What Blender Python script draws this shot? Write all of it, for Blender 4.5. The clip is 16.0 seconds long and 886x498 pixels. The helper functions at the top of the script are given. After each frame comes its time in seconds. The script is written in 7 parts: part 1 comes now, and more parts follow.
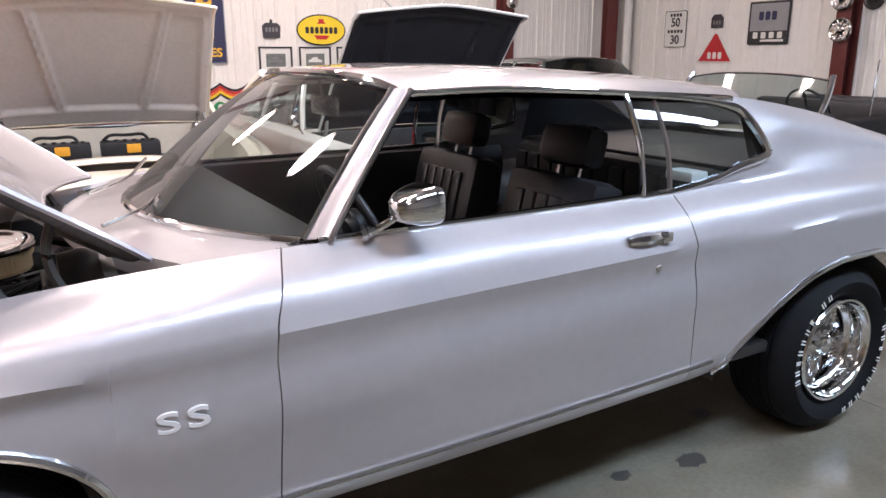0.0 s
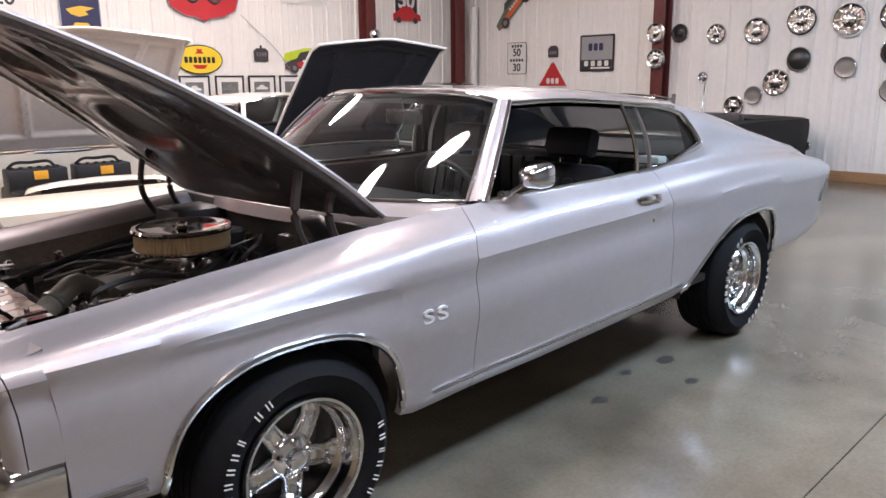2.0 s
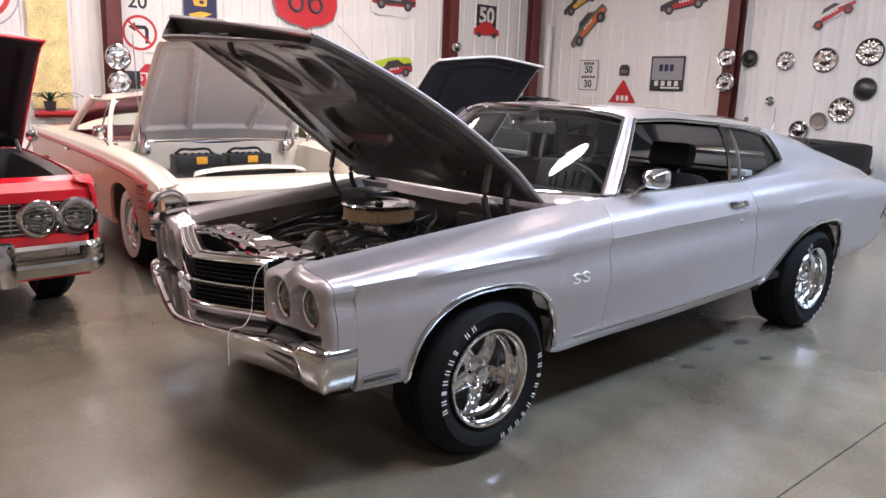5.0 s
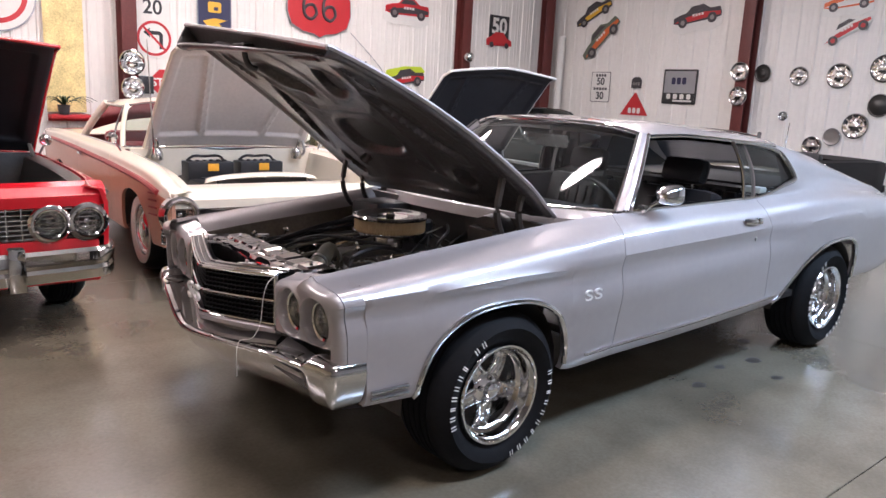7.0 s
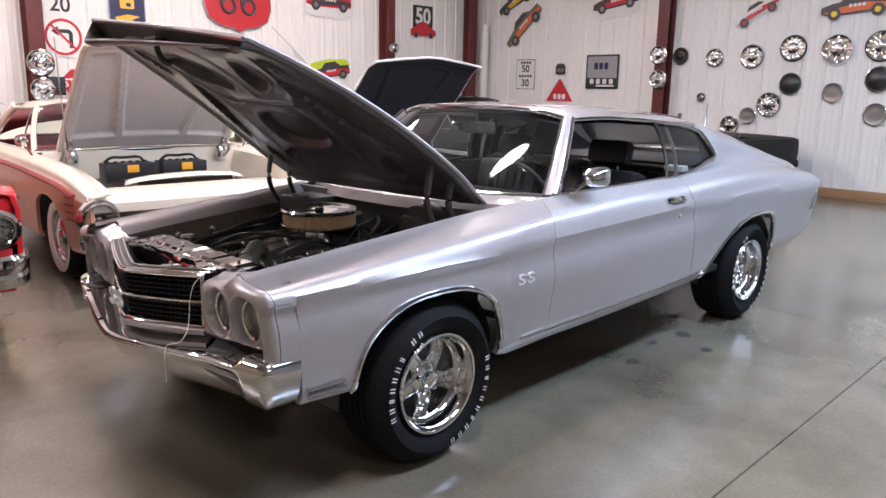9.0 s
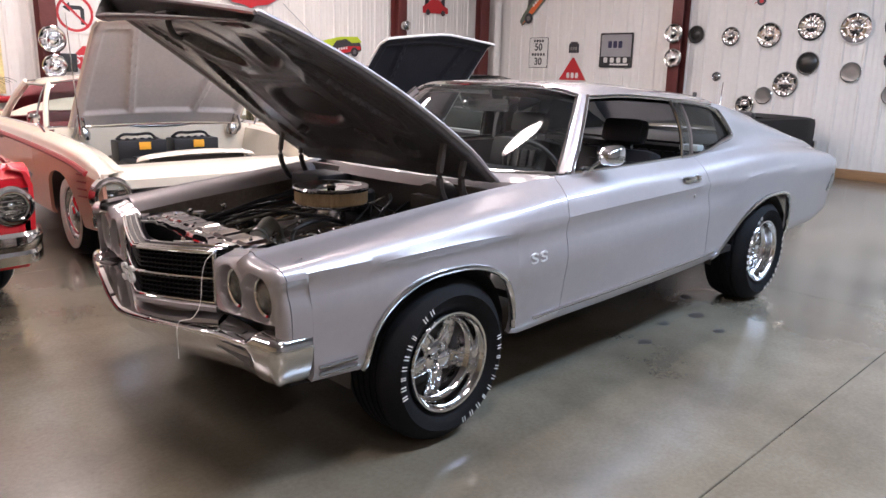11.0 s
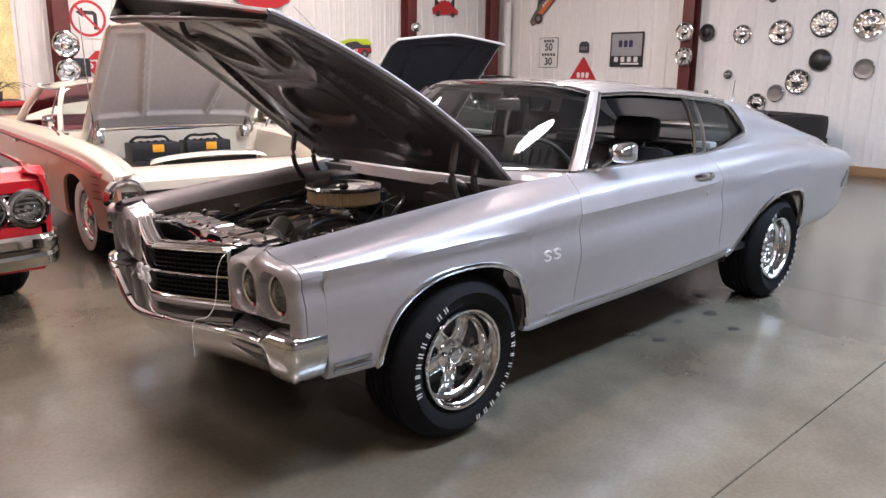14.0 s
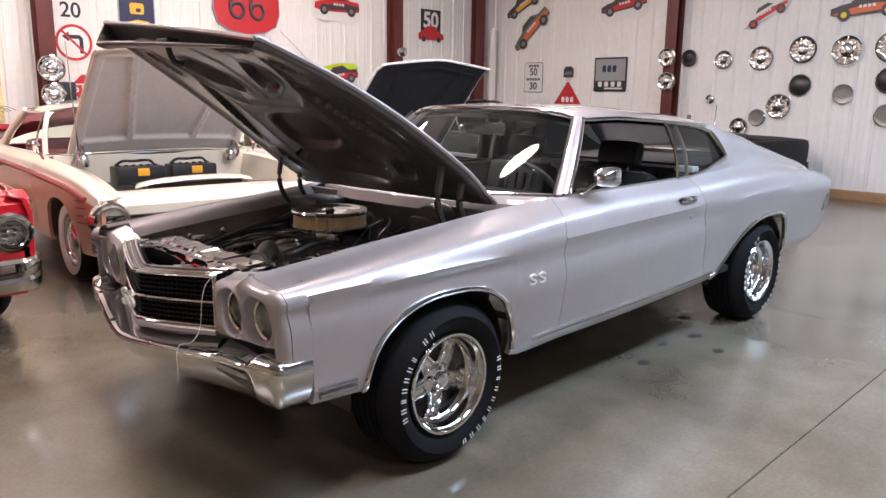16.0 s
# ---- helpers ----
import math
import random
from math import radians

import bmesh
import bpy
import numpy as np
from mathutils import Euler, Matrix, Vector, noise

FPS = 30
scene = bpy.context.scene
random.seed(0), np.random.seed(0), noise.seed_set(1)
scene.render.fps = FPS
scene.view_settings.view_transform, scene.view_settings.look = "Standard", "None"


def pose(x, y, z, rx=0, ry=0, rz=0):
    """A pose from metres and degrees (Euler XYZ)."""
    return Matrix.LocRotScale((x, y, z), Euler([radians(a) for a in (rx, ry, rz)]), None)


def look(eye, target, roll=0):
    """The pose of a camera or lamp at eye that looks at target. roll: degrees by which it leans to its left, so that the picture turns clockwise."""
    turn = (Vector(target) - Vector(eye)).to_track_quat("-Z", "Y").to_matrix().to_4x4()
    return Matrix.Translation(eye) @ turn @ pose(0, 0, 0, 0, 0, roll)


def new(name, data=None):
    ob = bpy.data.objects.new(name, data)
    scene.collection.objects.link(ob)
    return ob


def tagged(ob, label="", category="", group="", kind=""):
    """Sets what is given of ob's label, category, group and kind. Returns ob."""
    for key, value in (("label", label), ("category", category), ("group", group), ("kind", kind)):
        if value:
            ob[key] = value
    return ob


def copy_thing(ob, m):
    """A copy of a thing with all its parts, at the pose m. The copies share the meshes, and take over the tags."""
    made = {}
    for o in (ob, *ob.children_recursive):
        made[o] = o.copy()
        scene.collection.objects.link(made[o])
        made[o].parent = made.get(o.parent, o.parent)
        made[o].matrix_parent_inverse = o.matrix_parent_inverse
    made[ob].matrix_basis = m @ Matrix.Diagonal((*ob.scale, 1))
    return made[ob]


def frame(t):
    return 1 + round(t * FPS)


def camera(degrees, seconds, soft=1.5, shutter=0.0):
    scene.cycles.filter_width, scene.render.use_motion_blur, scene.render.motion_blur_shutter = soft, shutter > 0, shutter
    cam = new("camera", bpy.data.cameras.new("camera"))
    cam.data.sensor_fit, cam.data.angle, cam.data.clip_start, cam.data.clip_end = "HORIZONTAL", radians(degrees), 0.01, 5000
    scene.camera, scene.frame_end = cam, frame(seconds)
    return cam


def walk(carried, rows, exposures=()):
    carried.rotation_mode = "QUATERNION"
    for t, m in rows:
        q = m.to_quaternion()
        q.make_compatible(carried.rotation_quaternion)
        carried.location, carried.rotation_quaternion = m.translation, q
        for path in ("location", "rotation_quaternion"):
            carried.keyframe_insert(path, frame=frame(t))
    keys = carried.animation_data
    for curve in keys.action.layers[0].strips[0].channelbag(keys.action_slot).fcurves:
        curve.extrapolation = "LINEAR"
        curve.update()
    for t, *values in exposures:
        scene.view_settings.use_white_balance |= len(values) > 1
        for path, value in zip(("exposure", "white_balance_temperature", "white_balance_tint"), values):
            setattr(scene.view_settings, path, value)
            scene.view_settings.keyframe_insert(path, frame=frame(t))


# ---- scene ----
cam = camera(61.6, 16.0)
PATH = [
    (0, (0.264, -1.535, 1.403), (1.23, 0.141, 0.895), -0.1),
    (0.5, (-0.083, -1.625, 1.395), (0.932, 0.026, 0.904), 1.7),
    (1, (-0.426, -1.614, 1.383), (0.641, 0.002, 0.885), 0.7),
    (1.5, (-0.751, -1.568, 1.389), (0.418, -0.016, 0.914), 1.5),
    (2, (-1.067, -1.679, 1.39), (0.295, -0.282, 0.949), -0.6),
    (2.5, (-1.355, -1.703, 1.397), (0.0, -0.319, 0.9), 0.5),
    (3, (-1.616, -1.673, 1.388), (-0.228, -0.31, 0.918), 2.2),
    (3.5, (-1.764, -1.82, 1.391), (-0.419, -0.412, 0.933), 4.1),
    (4, (-1.887, -1.963, 1.406), (-0.547, -0.573, 0.884), 1.4),
    (4.5, (-1.945, -1.96, 1.415), (-0.645, -0.505, 0.976), 1.4),
    (7, (-1.938, -1.923, 1.439), (-0.671, -0.428, 1.039), 2.9),
    (7.5, (-1.928, -1.924, 1.438), (-0.561, -0.516, 1.053), 1.8),
    (8, (-1.925, -1.928, 1.436), (-0.508, -0.568, 1.06), 2.1),
    (8.5, (-1.921, -1.928, 1.432), (-0.499, -0.574, 1.049), 1.6),
    (9, (-1.914, -1.92, 1.427), (-0.522, -0.546, 1.012), 1.1),
    (11.5, (-1.907, -1.902, 1.412), (-0.545, -0.516, 0.936), 1.5),
    (12, (-1.913, -1.906, 1.407), (-0.557, -0.517, 0.925), 1.8),
    (12.5, (-1.916, -1.895, 1.403), (-0.576, -0.489, 0.926), 1.5),
    (13, (-1.915, -1.901, 1.401), (-0.573, -0.498, 0.92), 1.4),
    (13.5, (-1.915, -1.902, 1.404), (-0.571, -0.496, 0.94), 0.5),
    (14, (-1.918, -1.902, 1.402), (-0.574, -0.496, 0.938), 0.7),
    (14.5, (-1.92, -1.903, 1.404), (-0.578, -0.495, 0.94), 0.2),
    (15, (-1.916, -1.906, 1.406), (-0.58, -0.489, 0.949), -0.1),
    (15.5, (-1.915, -1.913, 1.412), (-0.534, -0.526, 1.0), 1.1),
    (16, (-1.922, -1.91, 1.409), (-0.543, -0.519, 1.005), 0.8),
]
walk(cam, [(t, look(eye, target, roll)) for t, eye, target, roll in PATH], exposures=[(0.0, 0.20, 6050, 19), (4.0, 0.26, 5950, 19), (7.5, 0.27, 5800, 19), (16.0, 0.30, 6050, 19)])

# ---- world, lights ----
world = bpy.data.worlds.new("world")
scene.world = world
world.use_nodes = True
sky = world.node_tree.nodes.new("ShaderNodeTexSky")
sky.sky_type, sky.sun_disc = "NISHITA", False
sky.sun_elevation, sky.sun_rotation = radians(35), radians(120)
world.node_tree.links.new(sky.outputs[0], world.node_tree.nodes["Background"].inputs[0])
world.node_tree.nodes["Background"].inputs[1].default_value = 0.12
LAMP_POWER = 76.0

# ---- materials ----
def material(name, colour, rough=0.5, metal=0.0, coat=0.0, var=0.0, scale=8.0, bump=0.0, bump_scale=60.0, spec=0.5, coat_rough=0.03, rough_var=0.0, stretch=(1, 1, 1)):
    """A node material: base colour varied at two scales, roughness wear and fine relief."""
    m = bpy.data.materials.new(name)
    m.use_nodes = True
    nt = m.node_tree
    b = nt.nodes["Principled BSDF"]
    b.inputs["Roughness"].default_value, b.inputs["Metallic"].default_value = rough, metal
    b.inputs["Coat Weight"].default_value, b.inputs["Coat Roughness"].default_value = coat, coat_rough
    b.inputs["Specular IOR Level"].default_value = spec
    b.inputs["Base Color"].default_value = (*colour, 1)
    co = nt.nodes.new("ShaderNodeTexCoord")
    mp = nt.nodes.new("ShaderNodeMapping")
    mp.inputs["Scale"].default_value = stretch
    nt.links.new(co.outputs["Object"], mp.inputs["Vector"])
    if var or rough_var:
        n1, n2 = nt.nodes.new("ShaderNodeTexNoise"), nt.nodes.new("ShaderNodeTexNoise")
        n1.inputs["Scale"].default_value, n1.inputs["Detail"].default_value = scale, 6
        n2.inputs["Scale"].default_value, n2.inputs["Detail"].default_value = scale * 9, 3
        add = nt.nodes.new("ShaderNodeMath")
        add.operation = "ADD"
        for k, n in enumerate((n1, n2)):
            nt.links.new(mp.outputs[0], n.inputs["Vector"])
            nt.links.new(n.outputs["Fac"], add.inputs[k])
        ramp = nt.nodes.new("ShaderNodeMapRange")
        ramp.inputs["From Min"].default_value, ramp.inputs["From Max"].default_value = 0.3, 1.7
        ramp.inputs["To Min"].default_value, ramp.inputs["To Max"].default_value = 1 - 1.5 * var, 1 + 1.5 * var
        nt.links.new(add.outputs[0], ramp.inputs["Value"])
        mix = nt.nodes.new("ShaderNodeMix")
        mix.data_type, mix.blend_type = "RGBA", "MULTIPLY"
        mix.inputs["Factor"].default_value = 1
        mix.inputs["A"].default_value = (*colour, 1)
        nt.links.new(ramp.outputs[0], mix.inputs["B"])
        nt.links.new(mix.outputs["Result"], b.inputs["Base Color"])
        if rough_var:
            rr = nt.nodes.new("ShaderNodeMapRange")
            rr.inputs["From Min"].default_value, rr.inputs["From Max"].default_value = 0.1, 0.9
            rr.inputs["To Min"].default_value, rr.inputs["To Max"].default_value = rough - rough_var, rough + rough_var
            nt.links.new(n1.outputs["Fac"], rr.inputs["Value"])
            nt.links.new(rr.outputs[0], b.inputs["Roughness"])
    if bump:
        nb, bn = nt.nodes.new("ShaderNodeTexNoise"), nt.nodes.new("ShaderNodeBump")
        nb.inputs["Scale"].default_value, nb.inputs["Detail"].default_value = bump_scale, 4
        bn.inputs["Strength"].default_value, bn.inputs["Distance"].default_value = bump, 0.004
        nt.links.new(mp.outputs[0], nb.inputs["Vector"])
        nt.links.new(nb.outputs["Fac"], bn.inputs["Height"])
        nt.links.new(bn.outputs[0], b.inputs["Normal"])
    return m


def glowing(name, colour, power):
    m = bpy.data.materials.new(name)
    m.use_nodes = True
    b = m.node_tree.nodes["Principled BSDF"]
    b.inputs["Base Color"].default_value = (*colour, 1)
    b.inputs["Emission Color"].default_value, b.inputs["Emission Strength"].default_value = (*colour, 1), power
    return m


def glass(name, tint, gloss=1.0):
    """Clear tinted pane: light passes straight, Fresnel drives the gloss."""
    m = bpy.data.materials.new(name)
    m.use_nodes = True
    nt = m.node_tree
    nt.nodes.remove(nt.nodes["Principled BSDF"])
    t, g, f, x = (nt.nodes.new("ShaderNode" + k) for k in ("BsdfTransparent", "BsdfGlossy", "Fresnel", "MixShader"))
    t.inputs["Color"].default_value = (*tint, 1)
    g.inputs["Roughness"].default_value = 0.01
    g.inputs["Color"].default_value = (gloss, gloss, gloss, 1)
    f.inputs["IOR"].default_value = 1.5
    nt.links.new(f.outputs[0], x.inputs[0])
    nt.links.new(t.outputs[0], x.inputs[1])
    nt.links.new(g.outputs[0], x.inputs[2])
    nt.links.new(x.outputs[0], nt.nodes["Material Output"].inputs["Surface"])
    return m


def flake_paint(name, colour, metal, rough):
    """Metallic car paint: tiny flakes under a clear coat."""
    m = material(name, colour, rough, metal, 1.0, 0.05, 3.0, spec=0.5, coat_rough=0.02)
    nt = m.node_tree
    b = nt.nodes["Principled BSDF"]
    v, bn, co = nt.nodes.new("ShaderNodeTexVoronoi"), nt.nodes.new("ShaderNodeBump"), nt.nodes.new("ShaderNodeTexCoord")
    v.inputs["Scale"].default_value = 900
    bn.inputs["Strength"].default_value, bn.inputs["Distance"].default_value = 0.06, 0.001
    nt.links.new(co.outputs["Object"], v.inputs["Vector"])
    nt.links.new(v.outputs["Distance"], bn.inputs["Height"])
    nt.links.new(bn.outputs[0], b.inputs["Normal"])
    return m


silver = flake_paint("silver_paint", (0.385, 0.360, 0.362), 0.36, 0.36)
aluminium = material("aluminium", (0.86, 0.85, 0.84), 0.15, 1.0, var=0.06, scale=14)
satin_silver = material("satin_silver", (0.80, 0.79, 0.79), 0.42, 0.35, var=0.05, scale=20)
reflector_silver = material("reflector_silver", (0.95, 0.95, 0.90), 0.14, 1.0, var=0.04, scale=20, bump=1.0, bump_scale=70)
chrome = material("chrome", (0.66, 0.66, 0.66), 0.05, 1.0, var=0.03, scale=20)
wheel_chrome = material("wheel_chrome", (0.74, 0.74, 0.74), 0.06, 1.0, var=0.05, scale=20, bump=0.5, bump_scale=24)
dull_chrome = material("dull_chrome", (0.62, 0.6, 0.58), 0.22, 1.0, var=0.08, scale=15)
steel = material("steel", (0.45, 0.44, 0.42), 0.4, 1.0, var=0.15, scale=25, bump=0.1)
rubber = material("tyre_rubber", (0.009, 0.009, 0.010), 0.7, var=0.2, scale=30, bump=0.25, bump_scale=180, spec=0.12)
black_plastic = material("black_plastic", (0.012, 0.012, 0.013), 0.42, var=0.2, scale=20, bump=0.1)
grille_black = material("grille_black", (0.008, 0.008, 0.009), 0.5, var=0.2, scale=20, spec=0.2)
black_vinyl = material("black_vinyl", (0.014, 0.014, 0.016), 0.38, var=0.2, scale=25, bump=0.3, bump_scale=120)
apron_brown = material("apron_brown", (0.15, 0.125, 0.098), 0.42, var=0.4, scale=7, bump=0.2)
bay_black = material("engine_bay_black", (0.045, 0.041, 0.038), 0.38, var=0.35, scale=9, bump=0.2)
hood_dark = material("hood_underside_paint", (0.075, 0.067, 0.065), 0.44, 0.2, 0.45, var=0.5, scale=9, coat_rough=0.16, bump=0.55, bump_scale=45)
white_letter = material("white_letter", (0.75, 0.74, 0.7), 0.6, var=0.1, scale=30)
window_glass = glass("window_glass", (0.52, 0.60, 0.60))
clear_glass = glass("lamp_glass", (0.92, 0.94, 0.95))
tan_paper = material("filter_paper", (0.42, 0.30, 0.16), 0.8, var=0.2, scale=30, bump=0.5, bump_scale=90)
hose_tan = material("hose_rubber", (0.14, 0.13, 0.1), 0.6, var=0.25, scale=20)
unseen_dim_paint = material("unseen_wall_brown_grey", (0.30, 0.285, 0.27), 0.5, var=0.10, scale=1.3, bump=0.05, bump_scale=12)
unseen_tan_paint = material("unseen_wall_tan", (0.50, 0.42, 0.28), 0.5, var=0.10, scale=1.3, bump=0.05, bump_scale=12)
wall_paint = material("wall_white_metal", (0.77, 0.745, 0.70), 0.42, var=0.05, scale=1.3, bump=0.05, bump_scale=12, rough_var=0.08)
column_red = material("column_red_oxide", (0.11, 0.022, 0.018), 0.5, var=0.2, scale=7, bump=0.08)
wood = material("baseboard_wood", (0.33, 0.18, 0.08), 0.55, var=0.3, scale=4, bump=0.2, stretch=(1, 1, 8))
ceiling_paint = material("ceiling_grey", (0.36, 0.355, 0.36), 0.6, var=0.05, scale=1.0)
lamp_warm = glowing("lamp_warm_glow", (1.0, 0.86, 0.745), LAMP_POWER)
blue_fill = glowing("blue_white_fill_glow", (0.66, 0.84, 1.0), LAMP_POWER * 0.60)
uplight_glow = glowing("acrylic_uplight_fill", (1.0, 0.88, 0.78), LAMP_POWER * 0.08)
fixture_white = material("fixture_white", (0.75, 0.74, 0.72), 0.4, var=0.05)


def concrete_material():
    m = material("polished_concrete", (0.200, 0.181, 0.138), 0.26, var=0.11, scale=0.55, spec=0.5)
    nt = m.node_tree
    b = nt.nodes["Principled BSDF"]
    b.inputs["Coat Weight"].default_value, b.inputs["Coat Roughness"].default_value = 0.4, 0.14
    # soft dark stains, and fine speckle of the ground aggregate
    old = b.inputs["Base Color"].links[0].from_socket
    co = nt.nodes.new("ShaderNodeTexCoord")
    for scale, detail, rough, lo, hi, dark in ((1.1, 7, 0.55, 0.38, 0.70, (0.52, 0.50, 0.48, 1)), (55, 4, 0.6, 0.30, 0.75, (0.80, 0.79, 0.77, 1))):
        n, r, mx = (nt.nodes.new("ShaderNode" + k) for k in ("TexNoise", "ValToRGB", "Mix"))
        n.inputs["Scale"].default_value, n.inputs["Detail"].default_value, n.inputs["Roughness"].default_value = scale, detail, rough
        r.color_ramp.elements[0].position, r.color_ramp.elements[1].position = lo, hi
        r.color_ramp.elements[0].color, r.color_ramp.elements[1].color = (1, 1, 1, 1), dark
        mx.data_type, mx.blend_type = "RGBA", "MULTIPLY"
        mx.inputs["Factor"].default_value = 1
        nt.links.new(co.outputs["Object"], n.inputs["Vector"])
        nt.links.new(n.outputs["Fac"], r.inputs["Fac"])
        nt.links.new(old, mx.inputs["A"])
        nt.links.new(r.outputs["Color"], mx.inputs["B"])
        old = mx.outputs["Result"]
    nt.links.new(old, b.inputs["Base Color"])
    return m


concrete = concrete_material()

# ---- mesh helpers ----
def part(name, bm, mat, parent=None, label="", sharp=35, smooth=True):
    """Link a bmesh as one mesh object under a thing or a part."""
    if mat is window_glass:        # panes face away from the middle of their car
        bm.normal_update()
        bmesh.ops.reverse_faces(bm, faces=[f for f in bm.faces if f.normal.dot(f.calc_center_median() - Vector((1.7, 0, 0.7))) < 0])
    me = bpy.data.meshes.new(name)
    bm.to_mesh(me)
    bm.free()
    for one in mat if isinstance(mat, (list, tuple)) else (mat,):
        me.materials.append(one)
    if smooth:
        me.polygons.foreach_set("use_smooth", [True] * len(me.polygons))
        me.set_sharp_from_angle(angle=radians(sharp))
    ob = new(name, me)
    if parent:
        ob.parent = parent
    return tagged(ob, label=label)


def share(name, ob, m, parent):
    """Another object on the same mesh."""
    other = new(name, ob.data)
    other.parent = parent
    other.matrix_basis = m
    if "label" in ob:
        other["label"] = ob["label"]
    return other


def empty(name, m=None, **tags):
    ob = new(name)
    ob.empty_display_size = 0.1
    if m is not None:
        ob.matrix_basis = m
    return tagged(ob, **tags)


def smooth_curve(xs, vs):
    """Monotone cubic through the knots."""
    xs, vs = np.array(xs, float), np.array(vs, float)
    h, d = np.diff(xs), np.diff(vs) / np.diff(xs)
    m = np.zeros(len(xs))
    m[0], m[-1] = d[0], d[-1]
    for k in range(1, len(xs) - 1):
        if d[k - 1] * d[k] > 0:
            a, b = 2 * h[k] + h[k - 1], h[k] + 2 * h[k - 1]
            m[k] = (a + b) / (a / d[k - 1] + b / d[k])

    def at(x):
        x = min(max(x, xs[0]), xs[-1])
        k = min(int(np.searchsorted(xs, x, side="right")) - 1, len(xs) - 2)
        t = (x - xs[k]) / h[k]
        return float((1 + 2 * t) * (1 - t) ** 2 * vs[k] + t * (1 - t) ** 2 * h[k] * m[k] + t * t * (3 - 2 * t) * vs[k + 1] + t * t * (t - 1) * h[k] * m[k + 1])

    return at


def spline(pts, n=6):
    """Catmull-Rom through 3D points."""
    p = [Vector(q) for q in pts]
    p = [2 * p[0] - p[1], *p, 2 * p[-1] - p[-2]]
    out = []
    for k in range(1, len(p) - 2):
        for j in range(n):
            t = j / n
            a, b, c, d = p[k - 1 : k + 3]
            out.append(0.5 * (2 * b + (c - a) * t + (2 * a - 5 * b + 4 * c - d) * t * t + (3 * b - a - 3 * c + d) * t ** 3))
    return out + [p[-2]]


def sheet(bm, rows, mat=0, flip=False, closed=False):
    """Faces between rows of points of equal length."""
    vs = [[bm.verts.new(q) for q in row] for row in rows]
    for a, b in zip(vs, vs[1:]):
        n = len(a)
        for k in range(n if closed else n - 1):
            f = (a[k], a[(k + 1) % n], b[(k + 1) % n], b[k])
            try:
                bm.faces.new(f[::-1] if flip else f).material_index = mat
            except ValueError:
                pass
    return vs


def tube(bm, pts, r, n=8, mat=0, flat=1.0, caps=True):
    """A round or flattened bar swept along points; r may be a list."""
    pts = [Vector(q) for q in pts]
    rs = r if isinstance(r, (list, tuple)) else [r] * len(pts)
    up = Vector((0, 0, 1))
    rows = []
    for k, q in enumerate(pts):
        d = (pts[min(k + 1, len(pts) - 1)] - pts[max(k - 1, 0)]).normalized()
        side = d.cross(up)
        side = side.normalized() if side.length > 1e-3 else Vector((1, 0, 0))
        top = side.cross(d).normalized()
        rows.append([q + rs[k] * (math.cos(a) * side + flat * math.sin(a) * top) for a in (2 * math.pi * j / n for j in range(n))])
    vs = sheet(bm, rows, mat, closed=True)
    if caps:
        for row in (vs[0][::-1], vs[-1]):
            bm.faces.new(row).material_index = mat


def box(bm, lo, hi, bevel=0.0, mat=0, m=None):
    """A box, its edges bevelled."""
    bb = bmesh.new()
    c = bmesh.ops.create_cube(bb, size=1)
    lo, hi = Vector(lo), Vector(hi)
    for v in bb.verts:
        v.co = Vector(((lo[k] + hi[k]) / 2 + v.co[k] * (hi[k] - lo[k]) for k in range(3)))
    if bevel:
        bmesh.ops.bevel(bb, geom=bb.edges[:], offset=bevel, segments=2, affect="EDGES", profile=0.6)
    merge(bm, bb, mat, m)


def merge(bm, bb, mat=0, m=None):
    if m is not None:
        bmesh.ops.transform(bb, matrix=m, verts=bb.verts[:])
    old = {v: bm.verts.new(v.co) for v in bb.verts}
    for f in bb.faces:
        bm.faces.new([old[v] for v in f.verts]).material_index = mat
    bb.free()


def lathe(bm, profile, n=32, m=None, mat=0, arc=None):
    """Turn a profile of (radius, height) about z."""
    bb = bmesh.new()
    rows = [[(r * math.cos(a), r * math.sin(a), z) for r, z in profile] for a in (2 * math.pi * k / n for k in range(n))]
    vs = [[bb.verts.new(q) for q in row] for row in rows]
    for k in range(n):
        a, b = vs[k], vs[(k + 1) % n]
        for j in range(len(profile) - 1):
            bb.faces.new((a[j], b[j], b[j + 1], a[j + 1]))
    bmesh.ops.remove_doubles(bb, verts=bb.verts[:], dist=1e-6)
    bmesh.ops.recalc_face_normals(bb, faces=bb.faces[:])
    merge(bm, bb, mat, m)


def prism(bm, outline, depth, m=None, mat=0, bevel=0.0):
    """A flat outline in x, y given a depth along z."""
    bb = bmesh.new()
    vs = [bb.verts.new((x, y, 0)) for x, y in outline]
    f = bb.faces.new(vs)
    if depth:
        e = bmesh.ops.extrude_face_region(bb, geom=[f])
        bmesh.ops.translate(bb, vec=(0, 0, depth), verts=[v for v in e["geom"] if isinstance(v, bmesh.types.BMVert)])
    bmesh.ops.recalc_face_normals(bb, faces=bb.faces[:])
    if bevel:
        bmesh.ops.bevel(bb, geom=[q for q in bb.edges if abs(q.verts[0].co.z - q.verts[1].co.z) < 1e-6 and q.verts[0].co.z > depth / 2], offset=bevel, segments=2, affect="EDGES")
    merge(bm, bb, mat, m)


def bm_new():
    return bmesh.new()


